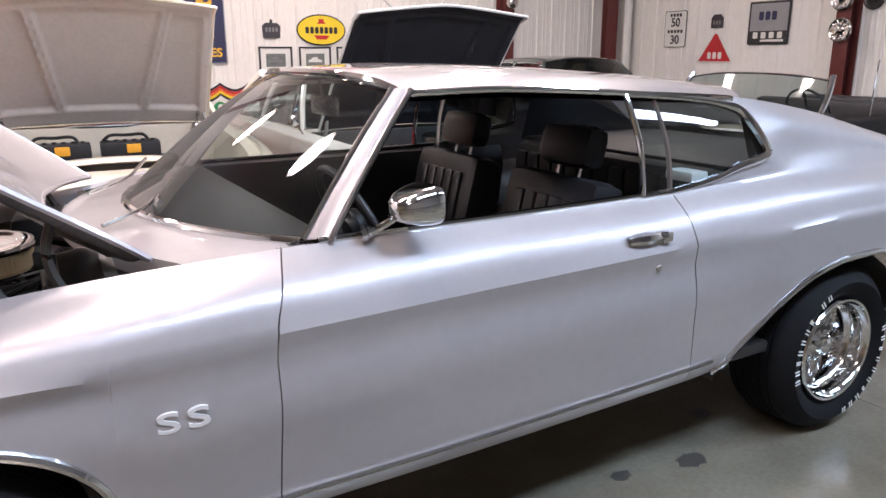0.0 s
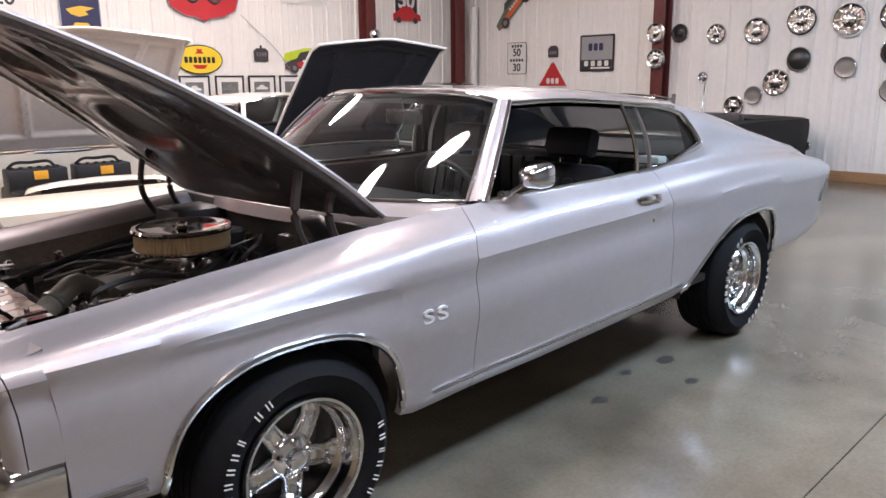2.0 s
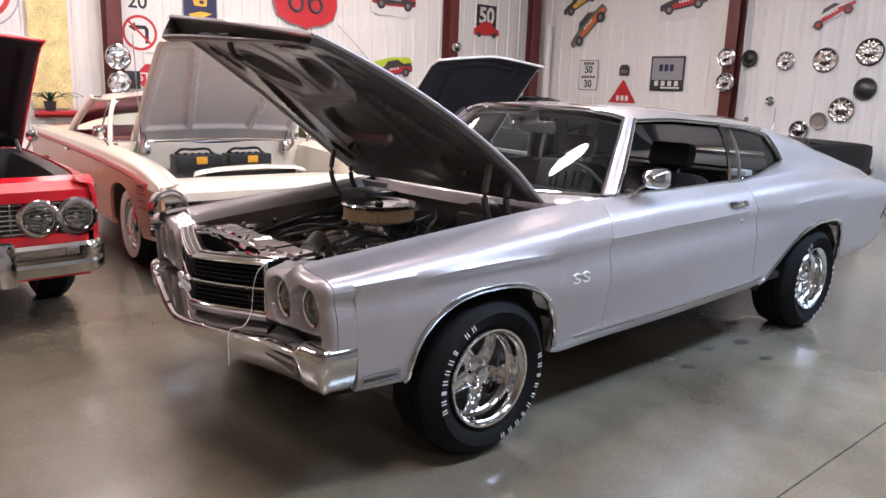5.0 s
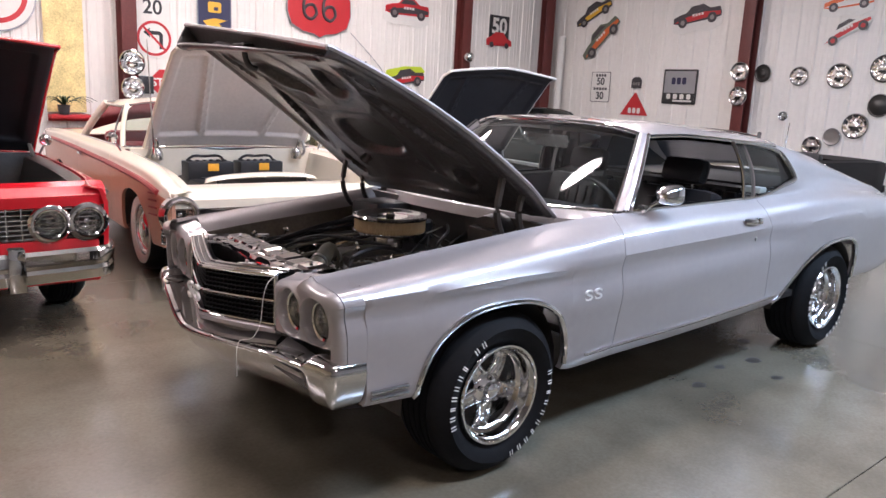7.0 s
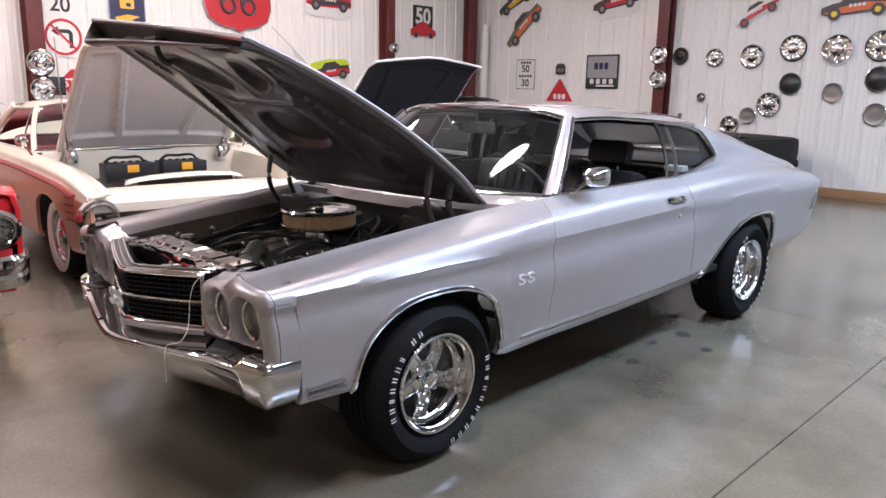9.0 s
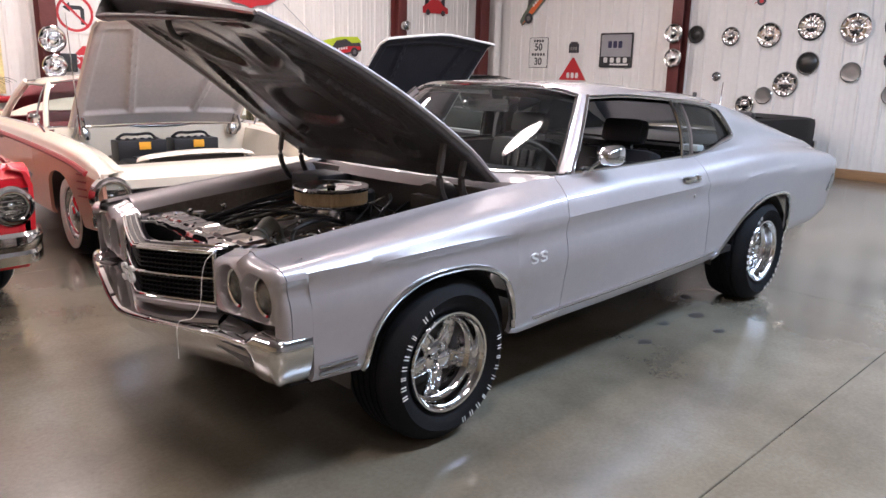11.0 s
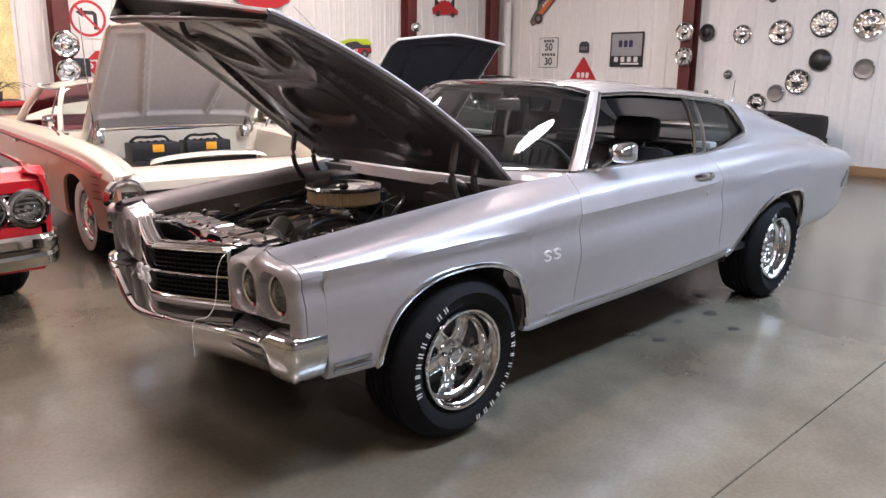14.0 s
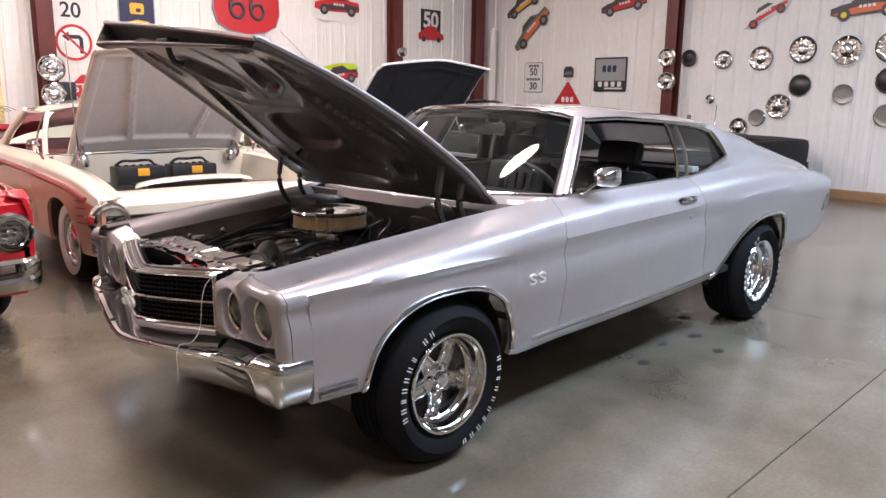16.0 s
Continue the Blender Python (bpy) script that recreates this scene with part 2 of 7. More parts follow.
def letters_mesh(text, size, depth, wide=1.0, fat=0.012):
    """Raised letters of the built-in font as a bmesh in x, y, standing proud along z, centred across."""
    cu = bpy.data.curves.new("letters", "FONT")
    cu.body, cu.size, cu.align_x = text, size, "CENTER"
    cu.offset, cu.extrude, cu.resolution_u = size * fat, depth / 2, 6
    ob = bpy.data.objects.new("letters", cu)
    scene.collection.objects.link(ob)
    bpy.context.view_layer.update()
    me = bpy.data.meshes.new_from_object(ob.evaluated_get(bpy.context.evaluated_depsgraph_get()))
    bm = bmesh.new()
    bm.from_mesh(me)
    bpy.data.objects.remove(ob)
    bpy.data.curves.remove(cu)
    bpy.data.meshes.remove(me)
    for v in bm.verts:
        v.co.x *= wide
    return bm

# ---- the hall: floor, walls, ceiling ----
EAST, NORTH, WEST, SOUTH, TOP = 9.9, 8.95, -9.0, -8.5, 4.9


def rib_profile(length):
    """Depths of ribbed metal siding along a wall: (distance, proud)."""
    out, x = [], 0.0
    while x < length:
        for dx, d in ((0.0, 0.0), (0.02, 0.0), (0.035, 0.016), (0.06, 0.016), (0.075, 0.0), (0.15, 0.0), (0.158, 0.004), (0.172, 0.004), (0.18, 0.0), (0.225, 0.0), (0.233, 0.004), (0.247, 0.004), (0.255, 0.0)):
            if x + dx <= length:
                out.append((x + dx, d))
        x += 0.3
    out.append((length, 0.0))
    return out


def siding_wall(name, place, length, height, holes=(), label="white ribbed metal siding wall", paint=wall_paint):
    """A wall of ribbed panels, in its own frame: x along, z up, face at y = 0, proud towards -y."""
    wall = empty(name, place, label=label, category="wall", kind="structure")
    bm = bm_new()
    spans, x = [], 0.0
    for a, b, za, zb in sorted(holes):
        spans += [(x, a, 0, height), (a, b, zb, height)]
        if za > 0:
            spans.append((a, b, 0, za))
        x = b
    spans.append((x, length, 0, height))
    for a, b, za, zb in spans:
        box(bm, (a, 0.03, za), (b, 0.2, zb))
    part("wall_core", bm, paint, wall)
    for a, b, za, zb in spans:
        x = a
        while x < b - 1e-3:
            x2 = min(x + 0.9, b)
            bm = bm_new()
            prof = [(p, d) for p, d in rib_profile(x2 - x)]
            sheet(bm, [[(x + p, -d, za) for p, d in prof], [(x + p, -d, zb) for p, d in prof]])
            sheet(bm, [[(x + 0.001, 0.0, za), (x + 0.001, 0.028, za)], [(x + 0.001, 0.0, zb), (x + 0.001, 0.028, zb)]])
            # screws
            for z in (0.5, 1.6, 2.7, 3.8):
                if za < z < zb and x2 - x > 0.5:
                    for p in (0.1, 0.4, 0.7):
                        box(bm, (x + p - 0.006, -0.006, z - 0.006), (x + p + 0.006, 0.002, z + 0.006))
            part("siding_panel", bm, paint, wall, sharp=20)
            x = x2
    return wall


siding_wall("wall_east", pose(EAST, NORTH, 0, 0, 0, -90), NORTH - SOUTH, TOP)
siding_wall("wall_north", pose(WEST, NORTH, 0), EAST - WEST, TOP)
# west and south walls stay out of view; their tones shape reflections and bounce
siding_wall("wall_west", pose(WEST, SOUTH, 0, 0, 0, 90), NORTH - SOUTH, TOP, label="unseen ribbed metal siding wall, tan for warm reflections", paint=unseen_tan_paint)
siding_wall("wall_south", pose(EAST, SOUTH, 0, 0, 0, 180), EAST - WEST, TOP, label="unseen ribbed metal siding wall, brown-grey for dim bounce", paint=unseen_dim_paint)


def floor_slab():
    """Concrete slabs with sawn joints between them."""
    ob = empty("floor", label="polished grey-tan concrete floor with sawn joints", category="floor", kind="structure")
    xs = [WEST, -6.4, -1.6, 3.2, 8.0, EAST]
    ys = [SOUTH, -5.3, -0.9, 3.6, NORTH]
    g = 0.0018
    for a, b in zip(xs, xs[1:]):
        for c, d in zip(ys, ys[1:]):
            bm = bm_new()
            e = 0.003
            rows = [[(a + g, c + g, -0.12), (b - g, c + g, -0.12), (b - g, d - g, -0.12), (a + g, d - g, -0.12)],
                    [(a + g, c + g, -e), (b - g, c + g, -e), (b - g, d - g, -e), (a + g, d - g, -e)],
                    [(a + g + e, c + g + e, 0), (b - g - e, c + g + e, 0), (b - g - e, d - g - e, 0), (a + g + e, d - g - e, 0)]]
            vs = sheet(bm, rows, closed=True)
            bm.faces.new(vs[2])
            part("slab", bm, concrete, ob, smooth=False)
    bm = bm_new()
    box(bm, (WEST - 0.2, SOUTH - 0.2, -0.3), (EAST + 0.2, NORTH + 0.2, -0.05))
    part("joint_bed", bm, bay_black, ob, "dark dirt in the floor joints")

    # small oil spots beside the coupe
    rnd = random.Random(5)
    oil = material("oil_spot", (0.055, 0.050, 0.044), 0.45, var=0.2, scale=20, spec=0.2)
    for x, y, r in ((2.21, 0.08, 0.045), (1.93, 0.13, 0.03), (2.05, -0.15, 0.03), (1.57, 0.04, 0.035), (2.52, 0.31, 0.035)):
        bm = bm_new()
        prism(bm, [(r * 1.5 * rnd.uniform(0.7, 1.15) * math.cos(a), r * rnd.uniform(0.7, 1.15) * math.sin(a)) for a in (2 * math.pi * k / 18 for k in range(18))], 0.0006, pose(x, y, 0.0002))
        part("oil_spot", bm, oil, ob, "dark oil spot", smooth=False)


floor_slab()
bm = bm_new()
box(bm, (WEST - 0.2, SOUTH - 0.2, TOP), (EAST + 0.2, NORTH + 0.2, TOP + 0.15))
tagged(part("ceiling", bm, ceiling_paint), label="grey painted flat ceiling", category="ceiling", kind="structure")
bm = bm_new()
box(bm, (-60, -60, -0.6), (90, 60, -0.32))
tagged(part("ground", bm, material("yard_gravel", (0.28, 0.26, 0.23), 0.9, var=0.2, scale=3)), label="pale gravel yard outside the hall", category="ground", kind="structure")


def baseboard(name, m, length):
    bm = bm_new()
    box(bm, (0, -0.04, 0.0), (length, -0.002, 0.14), 0.006)
    ob = part(name, bm, wood)
    ob.matrix_basis = m
    return tagged(ob, label="varnished wooden board along the wall's foot", category="baseboard", kind="structure")


baseboard("baseboard_east", pose(EAST - 0.017, NORTH - 0.1, 0, 0, 0, -90), 9.1)
baseboard("baseboard_north", pose(WEST, NORTH - 0.017, 0), EAST - WEST - 0.1)


def column(m):
    """Red steel I-beam against a wall: flanges and web."""
    ob = empty("steel_column", m, label="dark red painted steel I-beam column", category="column", kind="structure")
    for name, lo, hi in (("flange", (-0.1, -0.262, 0), (0.1, -0.25, TOP)), ("flange", (-0.1, -0.05, 0), (0.1, -0.038, TOP)), ("web", (-0.006, -0.25, 0), (0.006, -0.05, TOP))):
        bm = bm_new()
        box(bm, lo, hi, 0.002)
        part(name, bm, column_red, ob)
    bm = bm_new()
    box(bm, (-0.14, -0.28, 0), (0.14, -0.02, 0.018), 0.003)
    part("base_plate", bm, column_red, ob)
    return ob


column(pose(EAST, 4.5, 0, 0, 0, -90))
column(pose(7.38, NORTH, 0))
column(pose(1.39, NORTH, 0))
column(pose(9.62, NORTH - 0.05, 0, 0, 0, -20))
column(pose(-4.6, NORTH, 0))

# white downpipe in the corner
bm = bm_new()
tube(bm, [(9.72, 8.48, 0.0), (9.72, 8.48, 2.75)], 0.075, 20)
for z in (0.6, 1.7, 2.7):
    tube(bm, [(9.72, 8.48, z), (9.72, 8.48, z + 0.05)], 0.083, 20)
tagged(part("downpipe", bm, material("pipe_white", (0.7, 0.69, 0.65), 0.35, var=0.08)), label="white round downpipe standing in the corner", category="pipe")


def ceiling_lamp(glow, tint, half=0.62):
    """A compact ceiling fitting added for bluish fill: tray, end plates, hangers and a bowed diffuser."""
    ob = empty("ceiling_lamp", label="added white ceiling fill lamp with a bowed diffuser, lit " + tint, category="ceiling lamp", group="ceiling lamps")
    bm = bm_new()
    box(bm, (-half, -0.25, -0.015), (half, 0.25, 0.05), 0.008)
    for x in (0.01 - half, half - 0.01):
        box(bm, (x - 0.012, -0.25, -0.10), (x + 0.012, 0.25, 0.0), 0.004)
    part("housing", bm, fixture_white, ob)
    for x in (-0.5, 0.5):
        bm = bm_new()
        tube(bm, [(x, 0, 0.05), (x, 0, 0.6)], 0.008, 6)
        part("hanger", bm, steel, ob)
    bm = bm_new()
    rows = [[(x, 0.24 * math.cos(a), -0.02 - 0.07 * math.sin(a)) for a in np.linspace(0, math.pi, 9)] for x in (0.03 - half, half - 0.03)]
    sheet(bm, rows)
    part("diffuser", bm, glow, ob, "glowing bowed diffuser")
    return ob


def high_bay_lamp(glow, tint):
    """An oval high-bay fitting: ballast can, stem, spun shade with an added glow, and a bowed lens."""
    ob = empty("ceiling_lamp", label="oval white high-bay lamp on a stem, lit " + tint, category="ceiling lamp", group="ceiling lamps")
    bm = bm_new()
    lathe(bm, [(0.0, 0.34), (0.085, 0.34), (0.10, 0.32), (0.10, 0.16), (0.085, 0.14), (0.0, 0.14)], 20)
    part("ballast_can", bm, fixture_white, ob)
    bm = bm_new()
    lathe(bm, [(0.09, 0.15), (0.16, 0.12), (0.24, 0.04), (0.285, -0.04), (0.30, -0.05), (0.29, -0.055), (0.275, -0.045), (0.23, 0.03), (0.15, 0.10), (0.09, 0.13)], 32)
    bmesh.ops.scale(bm, vec=(1.9, 0.72, 1.0), verts=bm.verts[:])
    # the shade emits weakly, added to brighten the ceiling and upper walls
    part("reflector_shade", bm, uplight_glow, ob, "prismatic acrylic shade with an added uplight glow")
    bm = bm_new()
    tube(bm, [(0, 0, 0.34), (0, 0, 0.6)], 0.012, 8)
    part("stem", bm, steel, ob)
    bm = bm_new()
    lathe(bm, [(0.274, -0.048), (0.25, -0.075), (0.18, -0.10), (0.09, -0.113), (0.0, -0.117)], 32)
    bmesh.ops.scale(bm, vec=(1.9, 0.72, 1.0), verts=bm.verts[:])
    part("diffuser", bm, glow, ob, "glowing bowed lens")
    return ob


# lamps hang out of view: some spots follow reflections, others only fill the hall
for glow, tint, spots in [(lamp_warm, "warm white", [(0.6, 0.85), (-0.45, 2.1), (2.7, 2.3), (5.4, 3.4), (-3.6, 4.0), (-0.8, -1.3), (-2.0, -5.6), (0.1, 6.2), (-4.4, 6.2), (5.6, 6.2), (2.8, 6.2)])]:
    first = high_bay_lamp(glow, tint)
    first.matrix_basis = pose(*spots[0], 4.3)
    for x, y in spots[1:]:
        copy_thing(first, pose(x, y, 4.3))
# two added stand-ins for the bluish light on floor and coupe side
first = ceiling_lamp(blue_fill, "bluish white", 1.4)
first.matrix_basis = pose(2.1, -2.0, 4.3)
for x, y in ((5.8, -2.0),):
    copy_thing(first, pose(x, y, 4.3))

# ---- car bodies ----
# Car frame: x rearward from the front axle, y across (left side negative), z up from the floor.
def section(c, x):
    """The body side at x, from sill to top edge, as (half width, height), and the index of its crease."""
    zr, wr, wm, wc, zc, wt, zt, bow = (c[k](x) for k in ("zr", "wr", "wm", "wc", "zc", "wt", "zt", "bow"))
    zm = (zr + zc) / 2
    tuck = c["tuck"](x) if "tuck" in c else 0.0
    ctl = [(wr, zr), (wr + 0.018, zr + 0.03), (wr + 0.022, zr + 0.07), ((wr + wm) / 2 + 0.01, zm - 0.05), (wm, zm + 0.06), (wc + 0.002 - tuck, zc - 0.055), (wc, zc - 0.016 + 0.4 * tuck),
           (wc - 0.012 + 0.3 * tuck, zc), ((wc * 0.62 + wt * 0.38) + bow, zc + c.get("knee", 0.5) * (zt - zc)), (wt + 0.012 + bow * 0.2, zt - 0.012), (wt, zt)]
    n = 6
    idx = list(range(len(ctl)))
    fw, fz = smooth_curve(idx, [q[0] for q in ctl]), smooth_curve(idx, [q[1] for q in ctl])
    ts = np.linspace(0, len(ctl) - 1, n * (len(ctl) - 1) + 1)
    return [(fw(t), fz(t)) for t in ts], 7 * n


def resample(pts, n):
    pts = np.array(pts)
    s = np.r_[0, np.cumsum(np.hypot(*np.diff(pts, axis=0).T))]
    if s[-1] < 1e-6:
        return [tuple(pts[0])] * n
    return [(float(np.interp(q, s, pts[:, 0])), float(np.interp(q, s, pts[:, 1]))) for q in np.linspace(0, s[-1], n)]


def column_points(c, x, low=14, high=12):
    sec, k = section(c, x)
    zb = sec[0][1]
    for f, a, b in c["arches"]:
        if a <= x <= b:
            zb = max(zb, f(x))
    lower, upper = sec[: k + 1], sec[k:]
    ws, zs = [q[0] for q in lower], [q[1] for q in lower]
    cut = [(float(np.interp(zb, zs, ws)), zb)] + [q for q in lower if q[1] > zb + 1e-4]
    if len(cut) < 2:
        cut.append(lower[-1])
    return resample(cut, low) + resample(upper, high)[1:]


def stations(c, x0, x1, step=0.05):
    xs = set(np.linspace(x0, x1, max(3, int((x1 - x0) / step))).round(4))
    for _, a, b in c["arches"]:
        for k in range(41):
            x = (a + b) / 2 - (b - a) / 2 * math.cos(math.pi * k / 40)
            if x0 < x < x1:
                xs.add(round(x, 4))
        for x in (a - 0.0005, b + 0.0005):
            if x0 < x < x1:
                xs.add(round(x, 4))
    return sorted(xs)


def side_panel(c, x0, x1, s, lean=None, flange=0.025, top=None, pitch=0.05):
    """One body panel between two cut lines, with its edges turned inwards."""
    bm = bm_new()
    rows = []
    for x in stations(c, x0, x1, pitch):
        col = column_points(c, x)
        if top:
            col = col + top(x)
        row = []
        for w, z in col:
            xx = x
            if lean:
                xx = x + lean(x, z)
            row.append((xx, s * w, z))
        first_q, last_q = row[0], row[-1]
        row = [(first_q[0], first_q[1] - s * flange, first_q[2] + 0.004)] + row + [(last_q[0], last_q[1] - s * 0.012, last_q[2] - 0.015)]
        rows.append(row)
    inset = lambda row, dx: [(q[0] + dx, q[1] - s * flange, q[2]) for q in row]
    rows = [inset(rows[0], 0.002)] + rows + [inset(rows[-1], -0.002)]
    vs = sheet(bm, rows, flip=s > 0)
    if c.get("tuck"):              # a crisp crease along the side
        for a, b in zip(vs[1:-1], vs[2:-1]):
            e = bm.edges.get((a[14], b[14]))
            if e and a[14].co.x < 2.1:
                e.smooth = False
    bmesh.ops.remove_doubles(bm, verts=bm.verts[:], dist=1e-5)
    return bm


def wheel(centre, s, radius, rim, width, style, parent, tyre_mat, rim_mat, letters=True, wall=None):
    """A wheel: tyre with tread grooves, rim, spokes, hub, nuts; face towards s."""
    m = pose(*centre) @ Matrix.Rotation(radians(90 if s < 0 else -90), 4, "X")  # local z points outwards
    ob = empty("wheel", m, label="")
    ob.parent = parent
    bm = bm_new()
    hw = width / 2
    prof = [(rim - 0.012, -0.02), (rim + 0.004, -0.012), (rim + 0.018, 0.004), (rim + 0.05, 0.018), ((rim + radius) / 2 + 0.005, 0.024), (radius - 0.045, 0.014), (radius - 0.022, -0.004), (radius - 0.008, -0.02), (radius, -0.04)]
    for k in range(5):
        z = -0.05 - k * (width - 0.08) / 5
        prof += [(radius, z), (radius - 0.008, z - 0.002), (radius - 0.008, z - 0.008), (radius, z - 0.01)]
    prof += [(radius - 0.01, -width + 0.02), (radius - 0.05, -width), (rim, -width + 0.02), (rim - 0.012, -width + 0.03)]
    lathe(bm, prof, 56)
    tyre = part("tyre", bm, tyre_mat, ob, "black rubber tyre" + (" with raised white letter bars" if letters else ""), sharp=40)
    if letters:
        # pairs of white letter bars: two words round the sidewall, one with a gap
        for start, count, pitch, gap in ((118, 10, 8.6, (2,)), (-76, 10, 9.6, ())):
            for k in range(count):
                if k in gap:
                    continue
                a = radians(start + k * pitch)
                bm = bm_new()
                h, wd = 0.023, 0.0085 - 0.003 * (k % 4 == 3)
                for side in (-1, 1):
                    x = side * wd * 0.72
                    box(bm, (x - 0.0021, -h / 2, 0.0), (x + 0.0021, h / 2, 0.0025), 0.0006)
                bar = part("letter_bar", bm, white_letter, tyre, smooth=False)
                r = (rim + radius) / 2 - 0.004
                bar.matrix_basis = pose(r * math.cos(a), r * math.sin(a), 0.0245) @ Matrix.Rotation(a - math.pi / 2, 4, "Z") @ Matrix.Rotation(radians(-3), 4, "X")
    if wall:
        bm = bm_new()
        lathe(bm, [(rim + 0.008, 0.006), (rim + 0.012, 0.018), (rim + 0.04, 0.0255), (rim + 0.070, 0.0275), (rim + 0.072, 0.02)], 48)
        part("whitewall", bm, wall, tyre, "white sidewall band")
    bm = bm_new()
    lathe(bm, [(rim - 0.004, -0.012), (rim + 0.002, 0.002), (rim - 0.003, 0.010), (rim - 0.012, 0.008), (rim - 0.016, -0.004), (rim - 0.024, -0.012), (rim - 0.026, -0.03), (rim - 0.022, -0.045), (rim - 0.026, -0.06), (rim - 0.04, -0.075), (rim - 0.042, -0.10), (rim - 0.05, -0.115), (rim - 0.055, -0.2)], 56)
    part("rim", bm, rim_mat, ob, "polished chrome rim with a deep lip")
    bm = bm_new()
    lathe(bm, [(0.02, -0.165), (rim - 0.055, -0.165), (rim - 0.05, -0.175), (0.02, -0.18)], 32)
    part("brake_drum", bm, bay_black, ob, "dark brake behind the spokes")
    if style == "spokes":
        spoke = None
        for k in range(5):
            a = 2 * math.pi * k / 5 + 0.942
            turn = Matrix.Rotation(a, 4, "Z")
            if spoke is None:
                bm = bm_new()
                rows = []
                for r, w, z, t in ((0.045, 0.036, -0.07, 0.03), (0.075, 0.033, -0.066, 0.03), (0.11, 0.031, -0.07, 0.03), (0.145, 0.036, -0.082, 0.028), (rim - 0.03, 0.05, -0.1, 0.02)):
                    rows.append([(r, -w, z - t), (r, -w, z - 0.008), (r, -w * 0.8, z), (r, -w * 0.55, z + 0.002), (r, -w * 0.42, z - 0.009), (r, 0, z - 0.011), (r, w * 0.42, z - 0.009), (r, w * 0.55, z + 0.002), (r, w * 0.8, z), (r, w, z - 0.008), (r, w, z - t)])
                sheet(bm, rows)
                spoke = part("spoke", bm, rim_mat, ob, sharp=50)
                spoke.matrix_basis = turn
            else:
                share("spoke", spoke, turn, ob)
        bm = bm_new()
        lathe(bm, [(0.0, -0.03), (0.02, -0.03), (0.03, -0.036), (0.034, -0.056), (0.06, -0.064), (0.07, -0.075), (0.07, -0.11)], 30)
        part("hub_cap", bm, rim_mat, ob)
        nut = None
        for k in range(5):
            a = 2 * math.pi * (k + 0.5) / 5 + 0.942
            if nut is None:
                bm = bm_new()
                lathe(bm, [(0.0, 0.014), (0.007, 0.012), (0.011, 0.004), (0.0125, -0.014)], 6)
                nut = part("lug_nut", bm, chrome, ob, smooth=False)
                nut.matrix_basis = pose(0.05 * math.cos(a), 0.05 * math.sin(a), -0.055)
            else:
                share("lug_nut", nut, pose(0.05 * math.cos(a), 0.05 * math.sin(a), -0.055), ob)
    else:
        bm = bm_new()
        lathe(bm, [(0.0, 0.02), (0.05, 0.018), (0.06, 0.01), (0.09, 0.012), (0.12, 0.002), (rim - 0.03, -0.012), (rim - 0.02, -0.02)], 40)
        part("hub_cap", bm, rim_mat, ob, "plain chrome hub cap")
    return ob


def arch_trim(c, k, s, lift=0.004, r=0.012):
    """Bright moulding round a wheel opening."""
    f, a, b = c["arches"][k]
    pts = []
    for j in range(61):
        x = (a + b) / 2 - (b - a) / 2 * math.cos(math.pi * j / 60)
        col = column_points(c, min(max(x, a + 1e-4), b - 1e-4))
        pts.append((x, s * (col[0][0] + lift - 0.004), col[0][1]))
    bm = bm_new()
    tube(bm, pts, r, 8)
    return bm


def lamp_unit(parent, centre, r, turn, m0):
    """A round sealed-beam headlamp: bright ring, bowl and lens."""
    ob = empty("headlamp", m0 @ pose(*centre) @ turn)
    ob.parent = parent
    bm = bm_new()
    lathe(bm, [(r + 0.012, -0.012), (r + 0.012, 0.004), (r + 0.004, 0.009), (r - 0.004, 0.006), (r - 0.006, -0.012)], 36)
    part("lamp_ring", bm, chrome, ob)
    bm = bm_new()
    lathe(bm, [(r, -0.004), (r * 0.85, -0.03), (r * 0.5, -0.055), (0.02, -0.066), (0.018, -0.03), (0.0, -0.026)], 18)
    part("reflector", bm, reflector_silver, ob, smooth=False)
    bm = bm_new()
    lathe(bm, [(r - 0.002, 0.0), (r * 0.9, 0.005), (r * 0.85, 0.004), (r * 0.7, 0.011), (r * 0.64, 0.010), (r * 0.45, 0.0145), (r * 0.4, 0.0135), (0.0, 0.017)], 12)
    part("lens", bm, clear_glass, ob, "clear ribbed lens").visible_shadow = False
    return ob

# ---- the silver coupe ----
YC = 0.89


def superarch(xc, half, z0, h, n):
    return lambda x: z0 + h * max(0.0, 1 - min(1.0, abs((x - xc) / half)) ** n) ** (1 / n)


